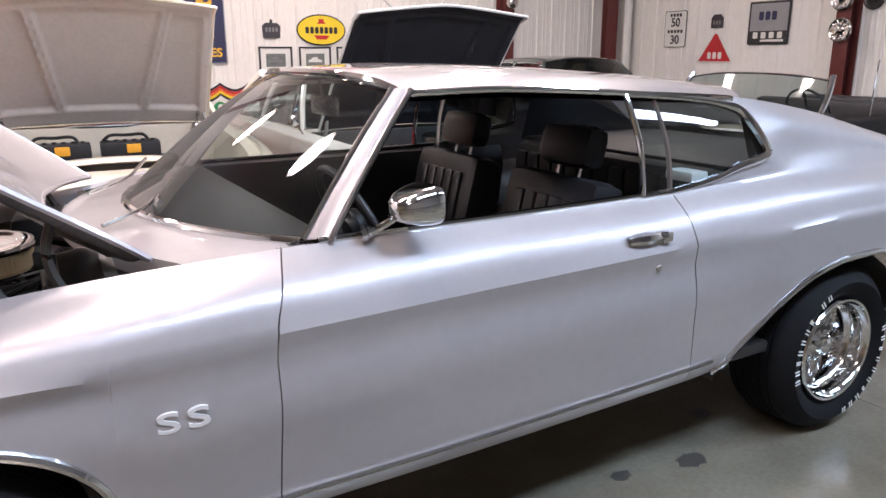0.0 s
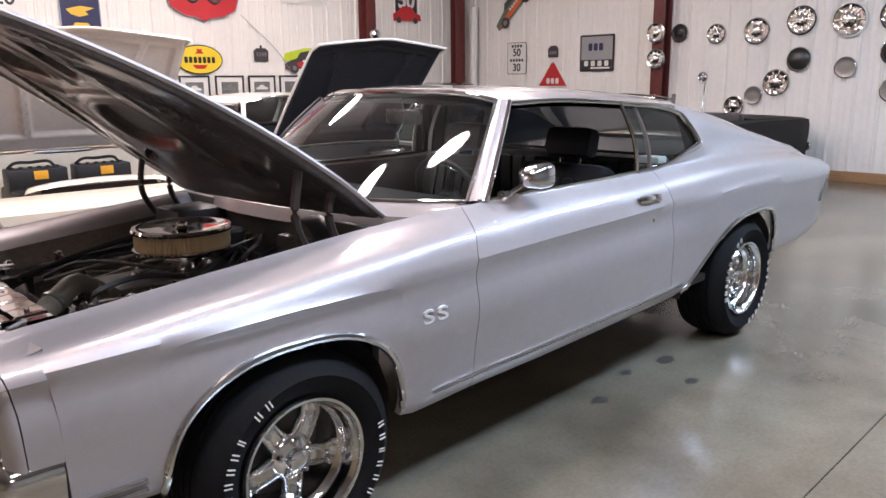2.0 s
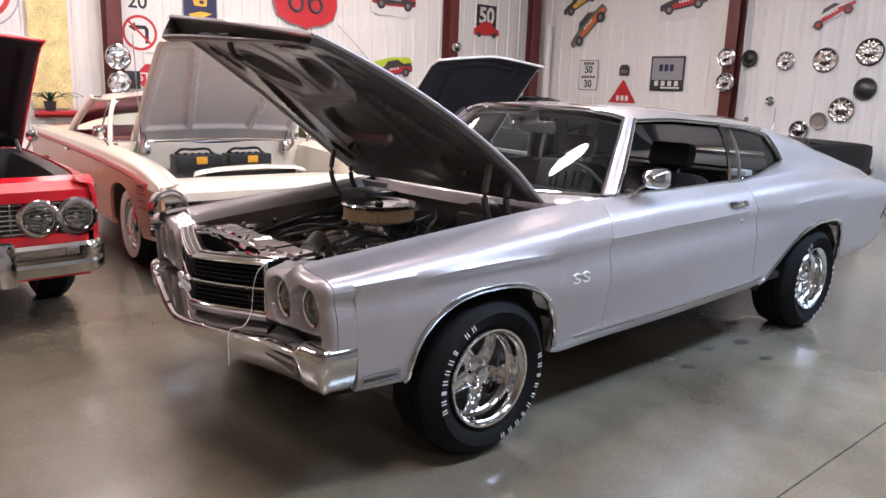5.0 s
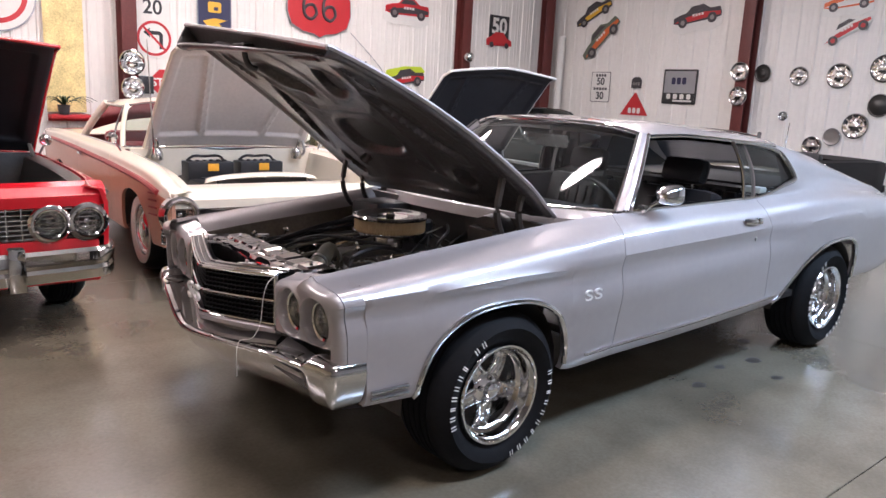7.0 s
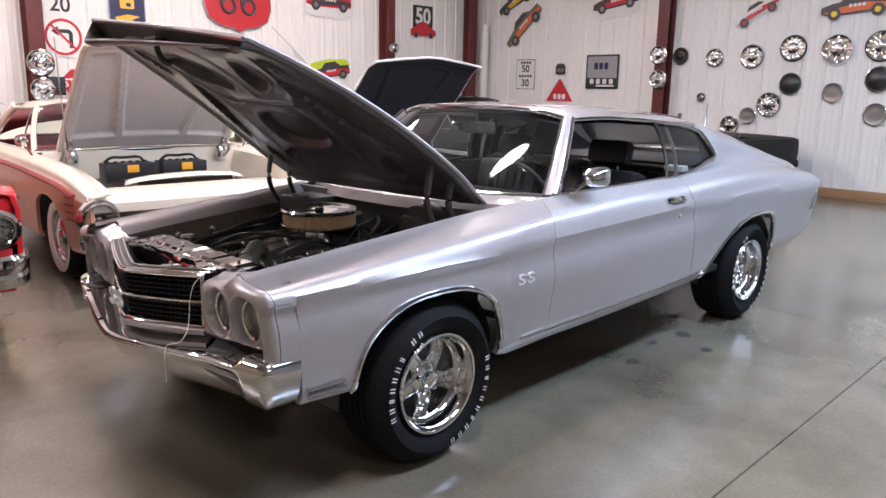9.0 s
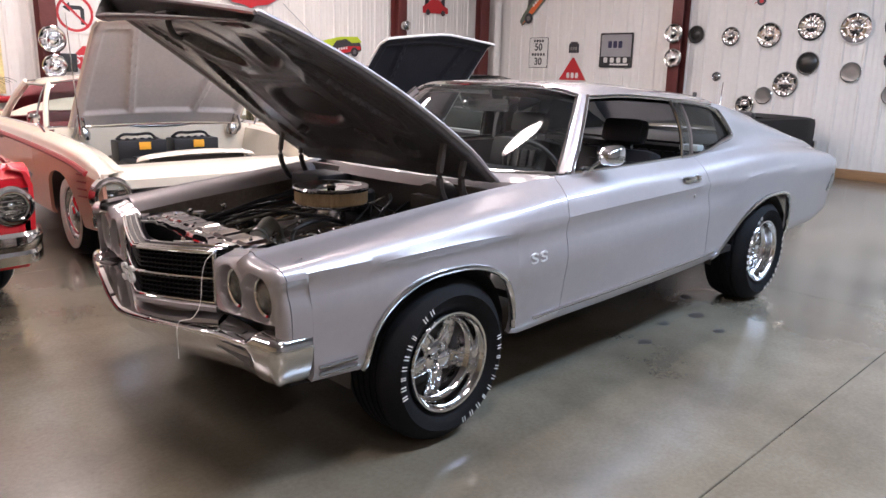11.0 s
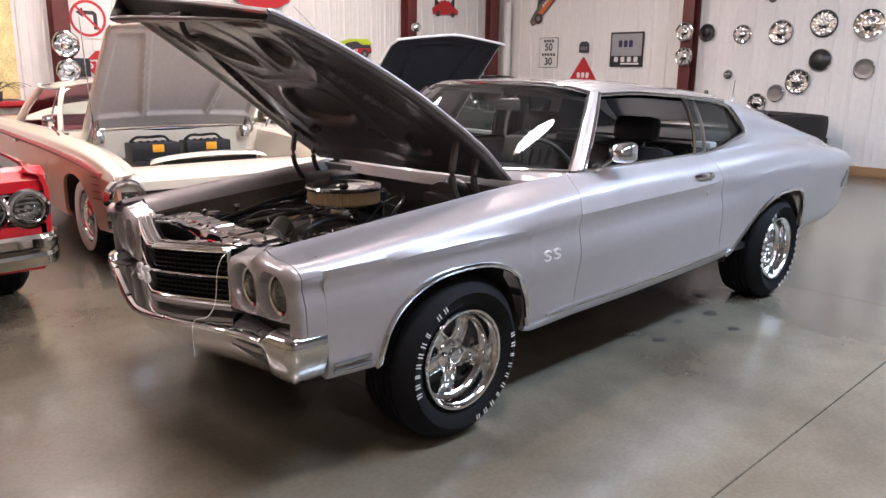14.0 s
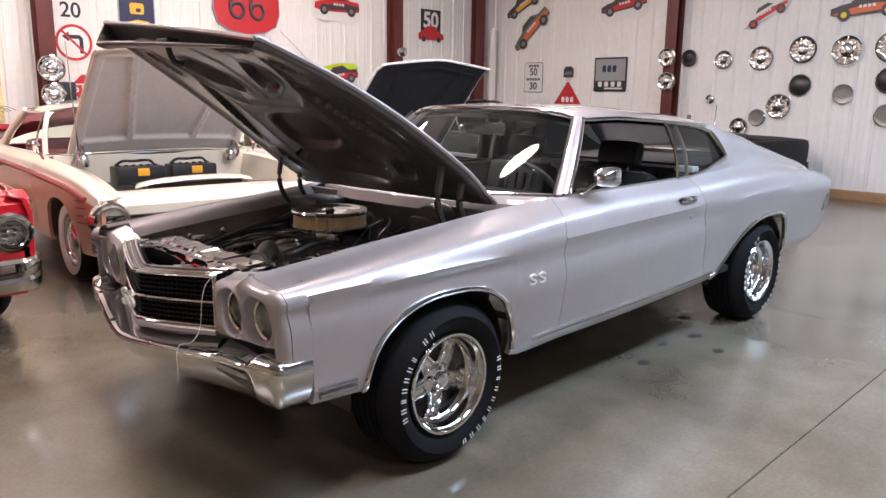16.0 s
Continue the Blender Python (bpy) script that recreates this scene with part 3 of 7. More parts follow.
X = [-0.70, -0.40, 0.0, 0.4, 0.85, 1.4, 2.0, 2.5, 3.0, 3.5, 4.0, 4.2]
coupe = dict(
    knee=0.5, tuck=smooth_curve([-0.8, 1.9, 2.5, 4.3], [0.02, 0.02, 0.002, 0.0]),
    zr=smooth_curve([-0.7, -0.43, 0.32, 0.42, 0.8, 2.08, 2.2, 3.2, 3.6, 4.2], [0.41, 0.40, 0.36, 0.335, 0.335, 0.365, 0.375, 0.40, 0.40, 0.47]),
    wr=smooth_curve(X, [0.87, 0.88, 0.885, 0.885, 0.87, 0.87, 0.875, 0.885, 0.885, 0.87, 0.84, 0.80]),
    wm=smooth_curve(X, [0.895, 0.915, 0.93, 0.93, 0.915, 0.90, 0.90, 0.925, 0.935, 0.92, 0.89, 0.86]),
    wc=smooth_curve(X, [0.90, 0.92, 0.93, 0.93, 0.912, 0.895, 0.895, 0.925, 0.938, 0.93, 0.90, 0.86]),
    zc=smooth_curve(X, [0.785, 0.792, 0.798, 0.80, 0.805, 0.812, 0.827, 0.85, 0.865, 0.86, 0.845, 0.82]),
    wt=smooth_curve([-0.7, -0.4, 0.0, 0.4, 0.8, 1.4, 1.94, 2.065, 2.3, 2.6, 2.9, 3.3, 3.7, 4.1, 4.2], [0.72, 0.73, 0.735, 0.745, 0.772, 0.77, 0.762, 0.765, 0.775, 0.785, 0.79, 0.775, 0.755, 0.73, 0.72]),
    zt=smooth_curve([-0.7, -0.4, 0.0, 0.4, 0.8, 1.4, 1.94, 2.065, 2.3, 2.6, 2.9, 3.3, 3.7, 3.95, 4.08, 4.2], [0.835, 0.868, 0.905, 0.94, 0.962, 0.966, 0.971, 0.975, 0.985, 1.0, 1.0, 0.985, 0.955, 0.915, 0.86, 0.78]),
    bow=smooth_curve([-0.7, 0.5, 0.85, 2.0, 2.5, 3.2, 4.2], [0.032, 0.026, 0.006, 0.002, 0.002, 0.005, 0.02]),
    arches=[(superarch(-0.015, 0.385, 0.36, 0.335, 2.5), -0.40, 0.37),
            (smooth_curve([2.18, 2.28, 2.38, 2.48, 2.62, 2.79, 2.95, 3.08, 3.16, 3.20, 3.215], [0.375, 0.45, 0.52, 0.59, 0.66, 0.695, 0.70, 0.675, 0.61, 0.52, 0.40]), 2.18, 3.215),
            (lambda x: 0.572, -0.76, -0.618)],           # cut away behind the bumper's wrapped end
)
DOOR_F, DOOR_R = 0.745, 2.065
seam_lean = smooth_curve([0.3, 0.6, 0.8, 0.88, 0.97], [-0.04, -0.03, -0.025, 0.0, 0.04])


def belt_point(x, s, dz=0.0, dw=0.0):
    return Vector((x, s * (coupe["wt"](x) + dw), coupe["zt"](x) + dz))


# roof edge line, from the screen pillar back over the sail panel to the tail
roof_edge = [(1.20, 0.620, 1.306), (1.45, 0.638, 1.312), (1.75, 0.650, 1.300), (2.065, 0.652, 1.281), (2.3, 0.650, 1.268), (2.52, 0.640, 1.250), (2.9, 0.62, 1.195), (3.3, 0.64, 1.10), (3.7, 0.68, 1.002), (3.9, 0.695, 0.958), (4.0, 0.695, 0.925), (4.08, 0.685, 0.875), (4.2, 0.67, 0.80)]
edge_x = [q[0] for q in roof_edge]
edge_w, edge_z = smooth_curve(edge_x, [q[1] for q in roof_edge]), smooth_curve(edge_x, [q[2] for q in roof_edge])
# outline of the quarter window in x, z
quarter_window = [(1.94, 0.972), (2.08, 0.977), (2.18, 0.990), (2.27, 1.007), (2.38, 1.036), (2.47, 1.052), (2.515, 1.067), (2.518, 1.085), (2.495, 1.15), (2.465, 1.205), (2.42, 1.225), (2.3, 1.248), (2.1, 1.268), (1.94, 1.278)]


def upper_side(x, t):
    """The side above the belt line, t = 0 at the belt and 1 at the roof edge: (half width, height)."""
    w0, z0, w1, z1 = coupe["wt"](x), coupe["zt"](x), edge_w(x), edge_z(x)
    h = z1 - z0
    out = 0.09 * h * math.sin(math.pi * t) - 0.03 * step(x, 2.5, 2.7) * (1 - step(x, 3.3, 3.9)) * math.sin(math.pi * t) * math.cos(math.pi * t)
    return w0 + (w1 - w0) * t + out, z0 + h * t


def inside(q, poly):
    n, hit = len(poly), False
    for k in range(n):
        (xa, za), (xb, zb) = poly[k], poly[(k + 1) % n]
        if (za > q[1]) != (zb > q[1]) and q[0] < (xb - xa) * (q[1] - za) / (zb - za) + xa:
            hit = not hit
    return hit


def skin(x, z):
    """Half width of the body side at a height."""
    col = column_points(coupe, x)
    return float(np.interp(z, [q[1] for q in col], [q[0] for q in col]))


def step(x, a, b):
    t = min(1.0, max(0.0, (x - a) / (b - a)))
    return t * t * (3 - 2 * t)


def silver_coupe():
    car = empty("coupe", pose(0, YC, 0), label="silver two-door muscle coupe with its hood raised, chrome wheels", category="car")
    I = Matrix.Identity(4)
    for s in (-1, 1):
        front_lean = lambda x, z: (-0.045 * (z - 0.6) - 0.02 * step(z, 0.70, 0.85) if x < -0.45 else 0.0) * min(1, max(0, (-0.45 - x) / 0.2))
        door_lean = lambda x, z: seam_lean(z) * max(0.0, 1 - abs(x - DOOR_F) / 0.3)
        fender = part("front_fender", side_panel(coupe, -0.69, DOOR_F - 0.004, s, lambda x, z: front_lean(x, z) + door_lean(x, z)), silver, car)
        # rounded end cap of the fender, a hairline seam before the panel
        bm = bm_new()
        col = [q for q in column_points(coupe, -0.69)]
        rows = []
        for k in range(11):
            a = math.pi / 2 * k / 10
            dx, cut = 0.036 * math.sin(a), 0.040 * (1 - math.cos(a))
            rows.append([(-0.693 - dx + front_lean(-0.69, z), s * (w - cut), z - cut * step(z, 0.72, 0.84)) for w, z in col])
        rows.insert(0, [(q[0] + 0.004, q[1] - s * 0.02, q[2] - 0.006) for q in rows[0]])
        rows.append([(q[0] + 0.03, q[1] - s * 0.004, q[2] - 0.01) for q in rows[-1]])
        sheet(bm, rows, flip=s < 0)
        part("fender_end_cap", bm, silver, fender)
        door = part("door", side_panel(coupe, DOOR_F, DOOR_R - 0.004, s, door_lean), silver, car)
        bm = side_panel(coupe, DOOR_R, 4.05, s, top=lambda x: [upper_side(x, k / 24) for k in range(1, 25)], pitch=0.0125)
        bmesh.ops.delete(bm, geom=[f for f in bm.faces if f.calc_center_median().z > 0.975 and inside((f.calc_center_median().x, f.calc_center_median().z), quarter_window) and abs(f.normal.y) > 0.5], context="FACES")
        quarter = part("rear_quarter", bm, silver, car)
        part("wheel_opening_trim", arch_trim(coupe, 0, s), chrome, fender, "bright chrome moulding")
        part("wheel_opening_trim", arch_trim(coupe, 1, s), chrome, quarter, "bright chrome moulding")
        # sill moulding
        bm = bm_new()
        tube(bm, [(x, s * (coupe["wr"](x) + 0.024), coupe["zr"](x) + 0.055) for x in np.linspace(0.5, 2.16, 24)], 0.007, 6)
        part("sill_moulding", bm, dull_chrome, car)
        # belt trim and window trims
        bm = bm_new()
        tube(bm, [belt_point(x, s, 0.004, -0.004) for x in np.linspace(0.87, 2.08, 50)], 0.009, 8)
        part("belt_trim", bm, chrome, door, "bright chrome strip under the windows")
        bm = bm_new()
        tube(bm, [(x, s * (edge_w(x) + 0.006), edge_z(x) - 0.006) for x in np.linspace(1.2, 2.44, 40)], 0.010, 8)
        part("drip_rail", bm, chrome, car, "bright chrome drip rail")
        # screen pillar
        def post(a, b, t, out=0.0):
            a, b = Vector(a), Vector(b)
            q = a.lerp(b, t) + Vector((-0.006, s * 0.012, 0.012)) * math.sin(math.pi * t)
            return q + Vector((-0.4, s * 0.6, 0.6)) * out
        low_in, low_out = (0.850, s * 0.728, 0.962), (0.900, s * 0.780, 0.966)
        top_in, top_out = (1.165, s * 0.588, 1.312), (1.205, s * 0.623, 1.308)
        bm = bm_new()
        rows = []
        for t in np.linspace(0, 1, 11):
            a, b = post(low_in, top_in, t), post(low_out, top_out, t)
            rows.append([a + Vector((0.02, -s * 0.01, -0.03)), a, post(a.lerp(b, 0.25), a.lerp(b, 0.25), 0, 0.008), post(a.lerp(b, 0.6), a.lerp(b, 0.6), 0, 0.010), b, b + Vector((0.0, -s * 0.03, -0.02))])
        sheet(bm, rows, closed=True)
        bmesh.ops.recalc_face_normals(bm, faces=bm.faces[:])
        pillar = part("screen_pillar", bm, silver, car)
        bm = bm_new()
        tube(bm, [post(low_out, top_out, t, 0.003) for t in np.linspace(0, 1, 11)], 0.009, 8)
        part("pillar_trim", bm, chrome, pillar, "chrome strip")
        bm = bm_new()
        tube(bm, [post(low_in, top_in, t, 0.003) for t in np.linspace(0, 1, 11)], 0.008, 8)
        part("screen_trim", bm, chrome, pillar, "chrome screen surround")
        # quarter pane and the bright divider before it
        bm = bm_new()
        rows = []
        for x in np.linspace(1.945, 2.53, 48):
            rows.append([(x, s * (upper_side(x, t)[0] - 0.010), upper_side(x, t)[1]) for t in np.linspace(-0.02, 1, 26)])
        sheet(bm, rows)
        bmesh.ops.delete(bm, geom=[f for f in bm.faces if not inside((f.calc_center_median().x, f.calc_center_median().z), quarter_window)], context="FACES")
        part("quarter_glass", bm, window_glass, quarter, "clear quarter glass").visible_shadow = False
        bm = bm_new()
        tube(bm, [(1.94, s * (upper_side(1.94, t)[0] + 0.0), upper_side(1.94, t)[1]) for t in np.linspace(0, 0.99, 12)], 0.010, 8)
        part("window_divider", bm, chrome, door, "chrome divider bar")
        # bright edging of the quarter window, widest behind
        def on_side(x, z):
            t = (z - coupe["zt"](x)) / (edge_z(x) - coupe["zt"](x))
            return Vector((x, s * (upper_side(x, t)[0] + 0.001), z))
        line = spline([(x, 0, z) for x, z in quarter_window], 4)
        bm = bm_new()
        tube(bm, [on_side(q.x, q.z) for q in line], [0.009 + 0.007 * step(q.x, 2.3, 2.47) for q in line], 8)
        part("quarter_window_trim", bm, chrome, quarter, "wide chrome edging")
        # handle and lock
        bm = bm_new()
        hx, hz = 1.862, 0.869
        w0 = skin(1.862, 0.869)
        rows = []
        for t in np.linspace(0, 1, 12):
            h = 0.011 + 0.007 * math.sin(math.pi * t)
            off = 0.016 + 0.012 * math.sin(math.pi * t)
            x = hx - 0.075 + 0.15 * t
            rows.append([(x, s * (w0 - 0.02), hz - h), (x, s * (w0 + off * 0.8), hz - h * 0.8), (x, s * (w0 + off), hz), (x, s * (w0 + off * 0.8), hz + h * 0.8), (x, s * (w0 - 0.03), hz + h)])
        sheet(bm, rows)
        box(bm, (hx + 0.05, s * (w0 + 0.005) - 0.02, hz - 0.016), (hx + 0.09, s * (w0 + 0.005) + 0.02, hz + 0.016), 0.006)
        part("door_handle", bm, chrome, door, "chrome pull handle")
        bm = bm_new()
        lathe(bm, [(0, 0.004), (0.009, 0.004), (0.011, 0.0), (0.011, -0.01)], 14, pose(1.908, s * (skin(1.908, 0.774) + 0.001), 0.774) @ Matrix.Rotation(radians(90 if s < 0 else -90), 4, "X"))
        part("key_lock", bm, steel, door)
        # emblem on the fender: two chrome letters
        for dx in (-0.031, 0.031):
            bm = letters_mesh("S", 0.064, 0.010, 1.75, 0.012)
            letter = part("emblem_letter", bm, satin_silver, fender, "bright letter S", smooth=False)
            letter.matrix_basis = pose(0.50 + dx, s * (skin(0.50, 0.66) - 0.001), 0.640) @ Matrix.Rotation(radians(0 if s < 0 else 180), 4, "Z") @ Matrix.Rotation(radians(90), 4, "X")
        # mirror
        if s < 0:
            m = pose(1.095, s * 0.838, 1.044, 0, 0, 14)
            ring = lambda x, hy, hz, dy, dz: [(x, dy + hy * abs(math.cos(a)) ** 0.55 * math.copysign(1, math.cos(a)), dz + hz * abs(math.sin(a)) ** 0.55 * math.copysign(1, math.sin(a))) for a in (2 * math.pi * (k + 0.5) / 24 for k in range(24))]
            bm = bm_new()
            rows = [ring(0.040, 0.062, 0.046, 0, 0), ring(0.046, 0.066, 0.050, 0, 0), ring(0.036, 0.067, 0.051, 0, 0), ring(0.0, 0.060, 0.046, 0, -0.002), ring(-0.035, 0.046, 0.036, 0, -0.004), ring(-0.058, 0.028, 0.024, 0, -0.006), ring(-0.064, 0.012, 0.010, 0, -0.006)]
            vs = sheet(bm, [[m @ Vector(q) for q in row] for row in rows], closed=True)
            bm.faces.new(vs[-1])
            shell = part("door_mirror", bm, chrome, door, "square-cornered tapered chrome mirror")
            bm = bm_new()
            bm.faces.new([bm.verts.new(m @ Vector(q)) for q in ring(0.041, 0.062, 0.046, 0, 0)])
            part("mirror_face", bm, chrome, shell)
            bm = bm_new()
            tube(bm, spline([(0.975, s * 0.785, 0.975), (1.0, s * 0.79, 0.980), (1.03, s * 0.805, 0.995), (1.055, s * 0.825, 1.018), (1.07, s * 0.833, 1.035)], 4), [0.026] * 3 + [0.018] * 3 + [0.011] * 11, 8, flat=0.8)
            part("mirror_stem", bm, chrome, shell)
        # side marker: two bars at the fender's lower front corner
        bm = bm_new()
        for z in (0.438, 0.462):
            rows = [(x, s * (float(column_points(coupe, x)[3][0]) + 0.006), z) for x in np.linspace(-0.598, -0.448, 6)]
            tube(bm, rows, 0.0075, 6)
        part("side_marker", bm, dull_chrome, fender, "twin bright bars")
        wheel((0, s * 0.908, 0.325), s, 0.325, 0.202, 0.25, "spokes", car, rubber, wheel_chrome)
        wheel((2.845, s * 0.905, 0.325), s, 0.325, 0.202, 0.25, "spokes", car, rubber, wheel_chrome)
        # wheel housings
        for x0, x1 in ((-0.45, 0.35), (2.21, 3.27)):
            bm = bm_new()
            xm, rr = (x0 + x1) / 2, (x1 - x0) / 2
            rows = []
            for k in range(15):
                a = math.pi * k / 14
                rows.append([(xm - rr * math.cos(a), s * w, 0.33 + 0.39 * math.sin(a) ** 0.8) for w in (0.87, 0.55)])
            sheet(bm, rows)
            part("wheel_housing", bm, bay_black, car, "black inner wheel arch")
    # roof panel
    bm = bm_new()
    rows = []
    for t in np.linspace(0, 1, 26):
        row = []
        for k in range(-20, 21):
            u = k / 20
            xf = 1.20 - 0.10 * (1 - u * u)           # header, bowed forward
            xr = 2.72 - 0.22 * u * u
            x = xf + t * (xr - xf)
            xe = min(max(x, 1.2), 2.5)
            w = edge_w(xe)
            zc_ = 0.052 + 0.012 * math.sin(math.pi * t)
            z = edge_z(xe) + zc_ * (1 - abs(u) ** 4.5) - (0.018 if t == 0 else 0)
            if x > 2.5:
                z -= (x - 2.5) * 0.25 * (1 - abs(u))
            row.append((x, u * w, z))
        rows.append(row)
    sheet(bm, rows)
    part("roof", bm, silver, car)
    # header trim
    bm = bm_new()
    tube(bm, [(1.20 - 0.10 * (1 - u * u) - 0.004, u * 0.605, edge_z(1.2) + 0.052 * (1 - abs(u) ** 4.5) - 0.010) for u in np.linspace(-1, 1, 30)], 0.011, 8)
    part("header_trim", bm, chrome, car, "chrome screen surround")
    # windscreen
    bm = bm_new()
    rows = []
    for u in np.linspace(-1, 1, 25):
        top_q = Vector((1.20 - 0.10 * (1 - u * u) - 0.01, u * 0.590, edge_z(1.2) + 0.052 * (1 - abs(u) ** 4.5) - 0.016))
        low_q = Vector((0.85 - 0.30 * (1 - abs(u) ** 2.2), u * 0.735, 0.958))
        rows.append([low_q.lerp(top_q, k / 8) + Vector((-0.02 * math.sin(math.pi * k / 8), 0, 0.014 * math.sin(math.pi * k / 8))) for k in range(9)])
    sheet(bm, rows)
    part("windscreen", bm, window_glass, car, "curved clear windscreen").visible_shadow = False
    bm = bm_new()
    tube(bm, [(0.84 - 0.30 * (1 - abs(u) ** 2.2), u * 0.735, 0.961) for u in np.linspace(-1, 1, 30)], 0.012, 8)
    part("screen_base_trim", bm, chrome, car, "chrome screen surround")
    # cowl panel between hood and screen
    bm = bm_new()
    rows = []
    for u in np.linspace(-1, 1, 21):
        b = Vector((0.85 - 0.30 * (1 - abs(u) ** 2.2), u * 0.755, 0.957))
        rows.append([b, b + Vector((-0.06, 0, -0.003)), Vector((0.56 - 0.2 * (1 - abs(u) ** 2.2), u * 0.75, 0.948)), Vector((0.55 - 0.2 * (1 - abs(u) ** 2.2), u * 0.75, 0.90))])
    sheet(bm, rows)
    part("cowl_panel", bm, silver, car)
    for y in (-0.32, 0.28):
        bm = bm_new()
        tube(bm, spline([(0.44, y, 0.965), (0.56, y + 0.1, 0.985), (0.66, y + 0.33, 1.0)], 5), 0.006, 6)
        tube(bm, [(0.60, y + 0.12, 1.0), (0.70, y + 0.44, 1.01)], 0.007, 6)
        part("wiper", bm, dull_chrome, car, "bright wiper arm and blade")
    # backlight and deck
    bm = bm_new()
    rows = []
    for u in np.linspace(-1, 1, 15):
        top_q = Vector((2.72 - 0.22 * u * u, u * 0.60, 1.30 - 0.05 * u * u))
        low_q = Vector((3.36 - 0.1 * u * u, u * 0.62, 1.03))
        rows.append([top_q.lerp(low_q, k / 8) + Vector((0, 0, 0.03 * math.sin(math.pi * k / 8))) for k in range(9)])
    sheet(bm, rows)
    part("rear_window", bm, window_glass, car, "curved rear window").visible_shadow = False
    bm = bm_new()
    rows = []
    for x in np.linspace(3.34, 4.05, 16):
        w = edge_w(x)
        z = edge_z(x)
        mid = 1.035 - 0.05 * (x - 3.34) / 0.74 - 0.11 * ((x - 3.34) / 0.74) ** 4
        rows.append([(x, u * w, (z if abs(u) == 1 else mid + (min(z, mid) - mid) * abs(u) ** 4)) for u in np.linspace(-1, 1, 15)])
    sheet(bm, rows)
    part("trunk_lid", bm, silver, car)
    # tail panel, rear bumper, lamps
    bm = bm_new()
    rows = []
    for u in np.linspace(-1, 1, 17):
        bowx = 4.055 - 0.05 * u ** 4
        rows.append([(bowx - 0.03, u * 0.76, 0.875), (bowx + 0.02, u * 0.83, 0.84), (bowx + 0.02, u * 0.86, 0.62), (bowx - 0.03, u * 0.84, 0.5)])
    sheet(bm, rows)
    part("tail_panel", bm, silver, car)
    bm = bm_new()
    rows = []
    for u in np.linspace(-1, 1, 21):
        bowx = 4.075 - 0.10 * abs(u) ** 8
        rows.append([(bowx - 0.03, u * 0.885, 0.800), (bowx, u * 0.895, 0.805), (bowx + 0.03, u * 0.90, 0.79), (bowx + 0.038, u * 0.905, 0.70), (bowx + 0.015, u * 0.90, 0.625), (bowx - 0.03, u * 0.885, 0.61)])
    rows = [[(x - 0.05, y * 0.99, z) for x, y, z in rows[0]]] + rows + [[(x - 0.05, y * 0.99, z) for x, y, z in rows[-1]]]
    sheet(bm, rows)
    part("rear_bumper", bm, chrome, car, "chrome rear bumper")
    for s in (-1, 1):
        bm = bm_new()
        box(bm, (4.06, s * 0.66 - 0.15, 0.68), (4.122, s * 0.66 + 0.15, 0.75), 0.01)
        part("tail_lamp", bm, material("tail_lamp_red", (0.35, 0.01, 0.01), 0.15, coat=0.5, var=0.1), car, "red tail lamp lens")
    return car



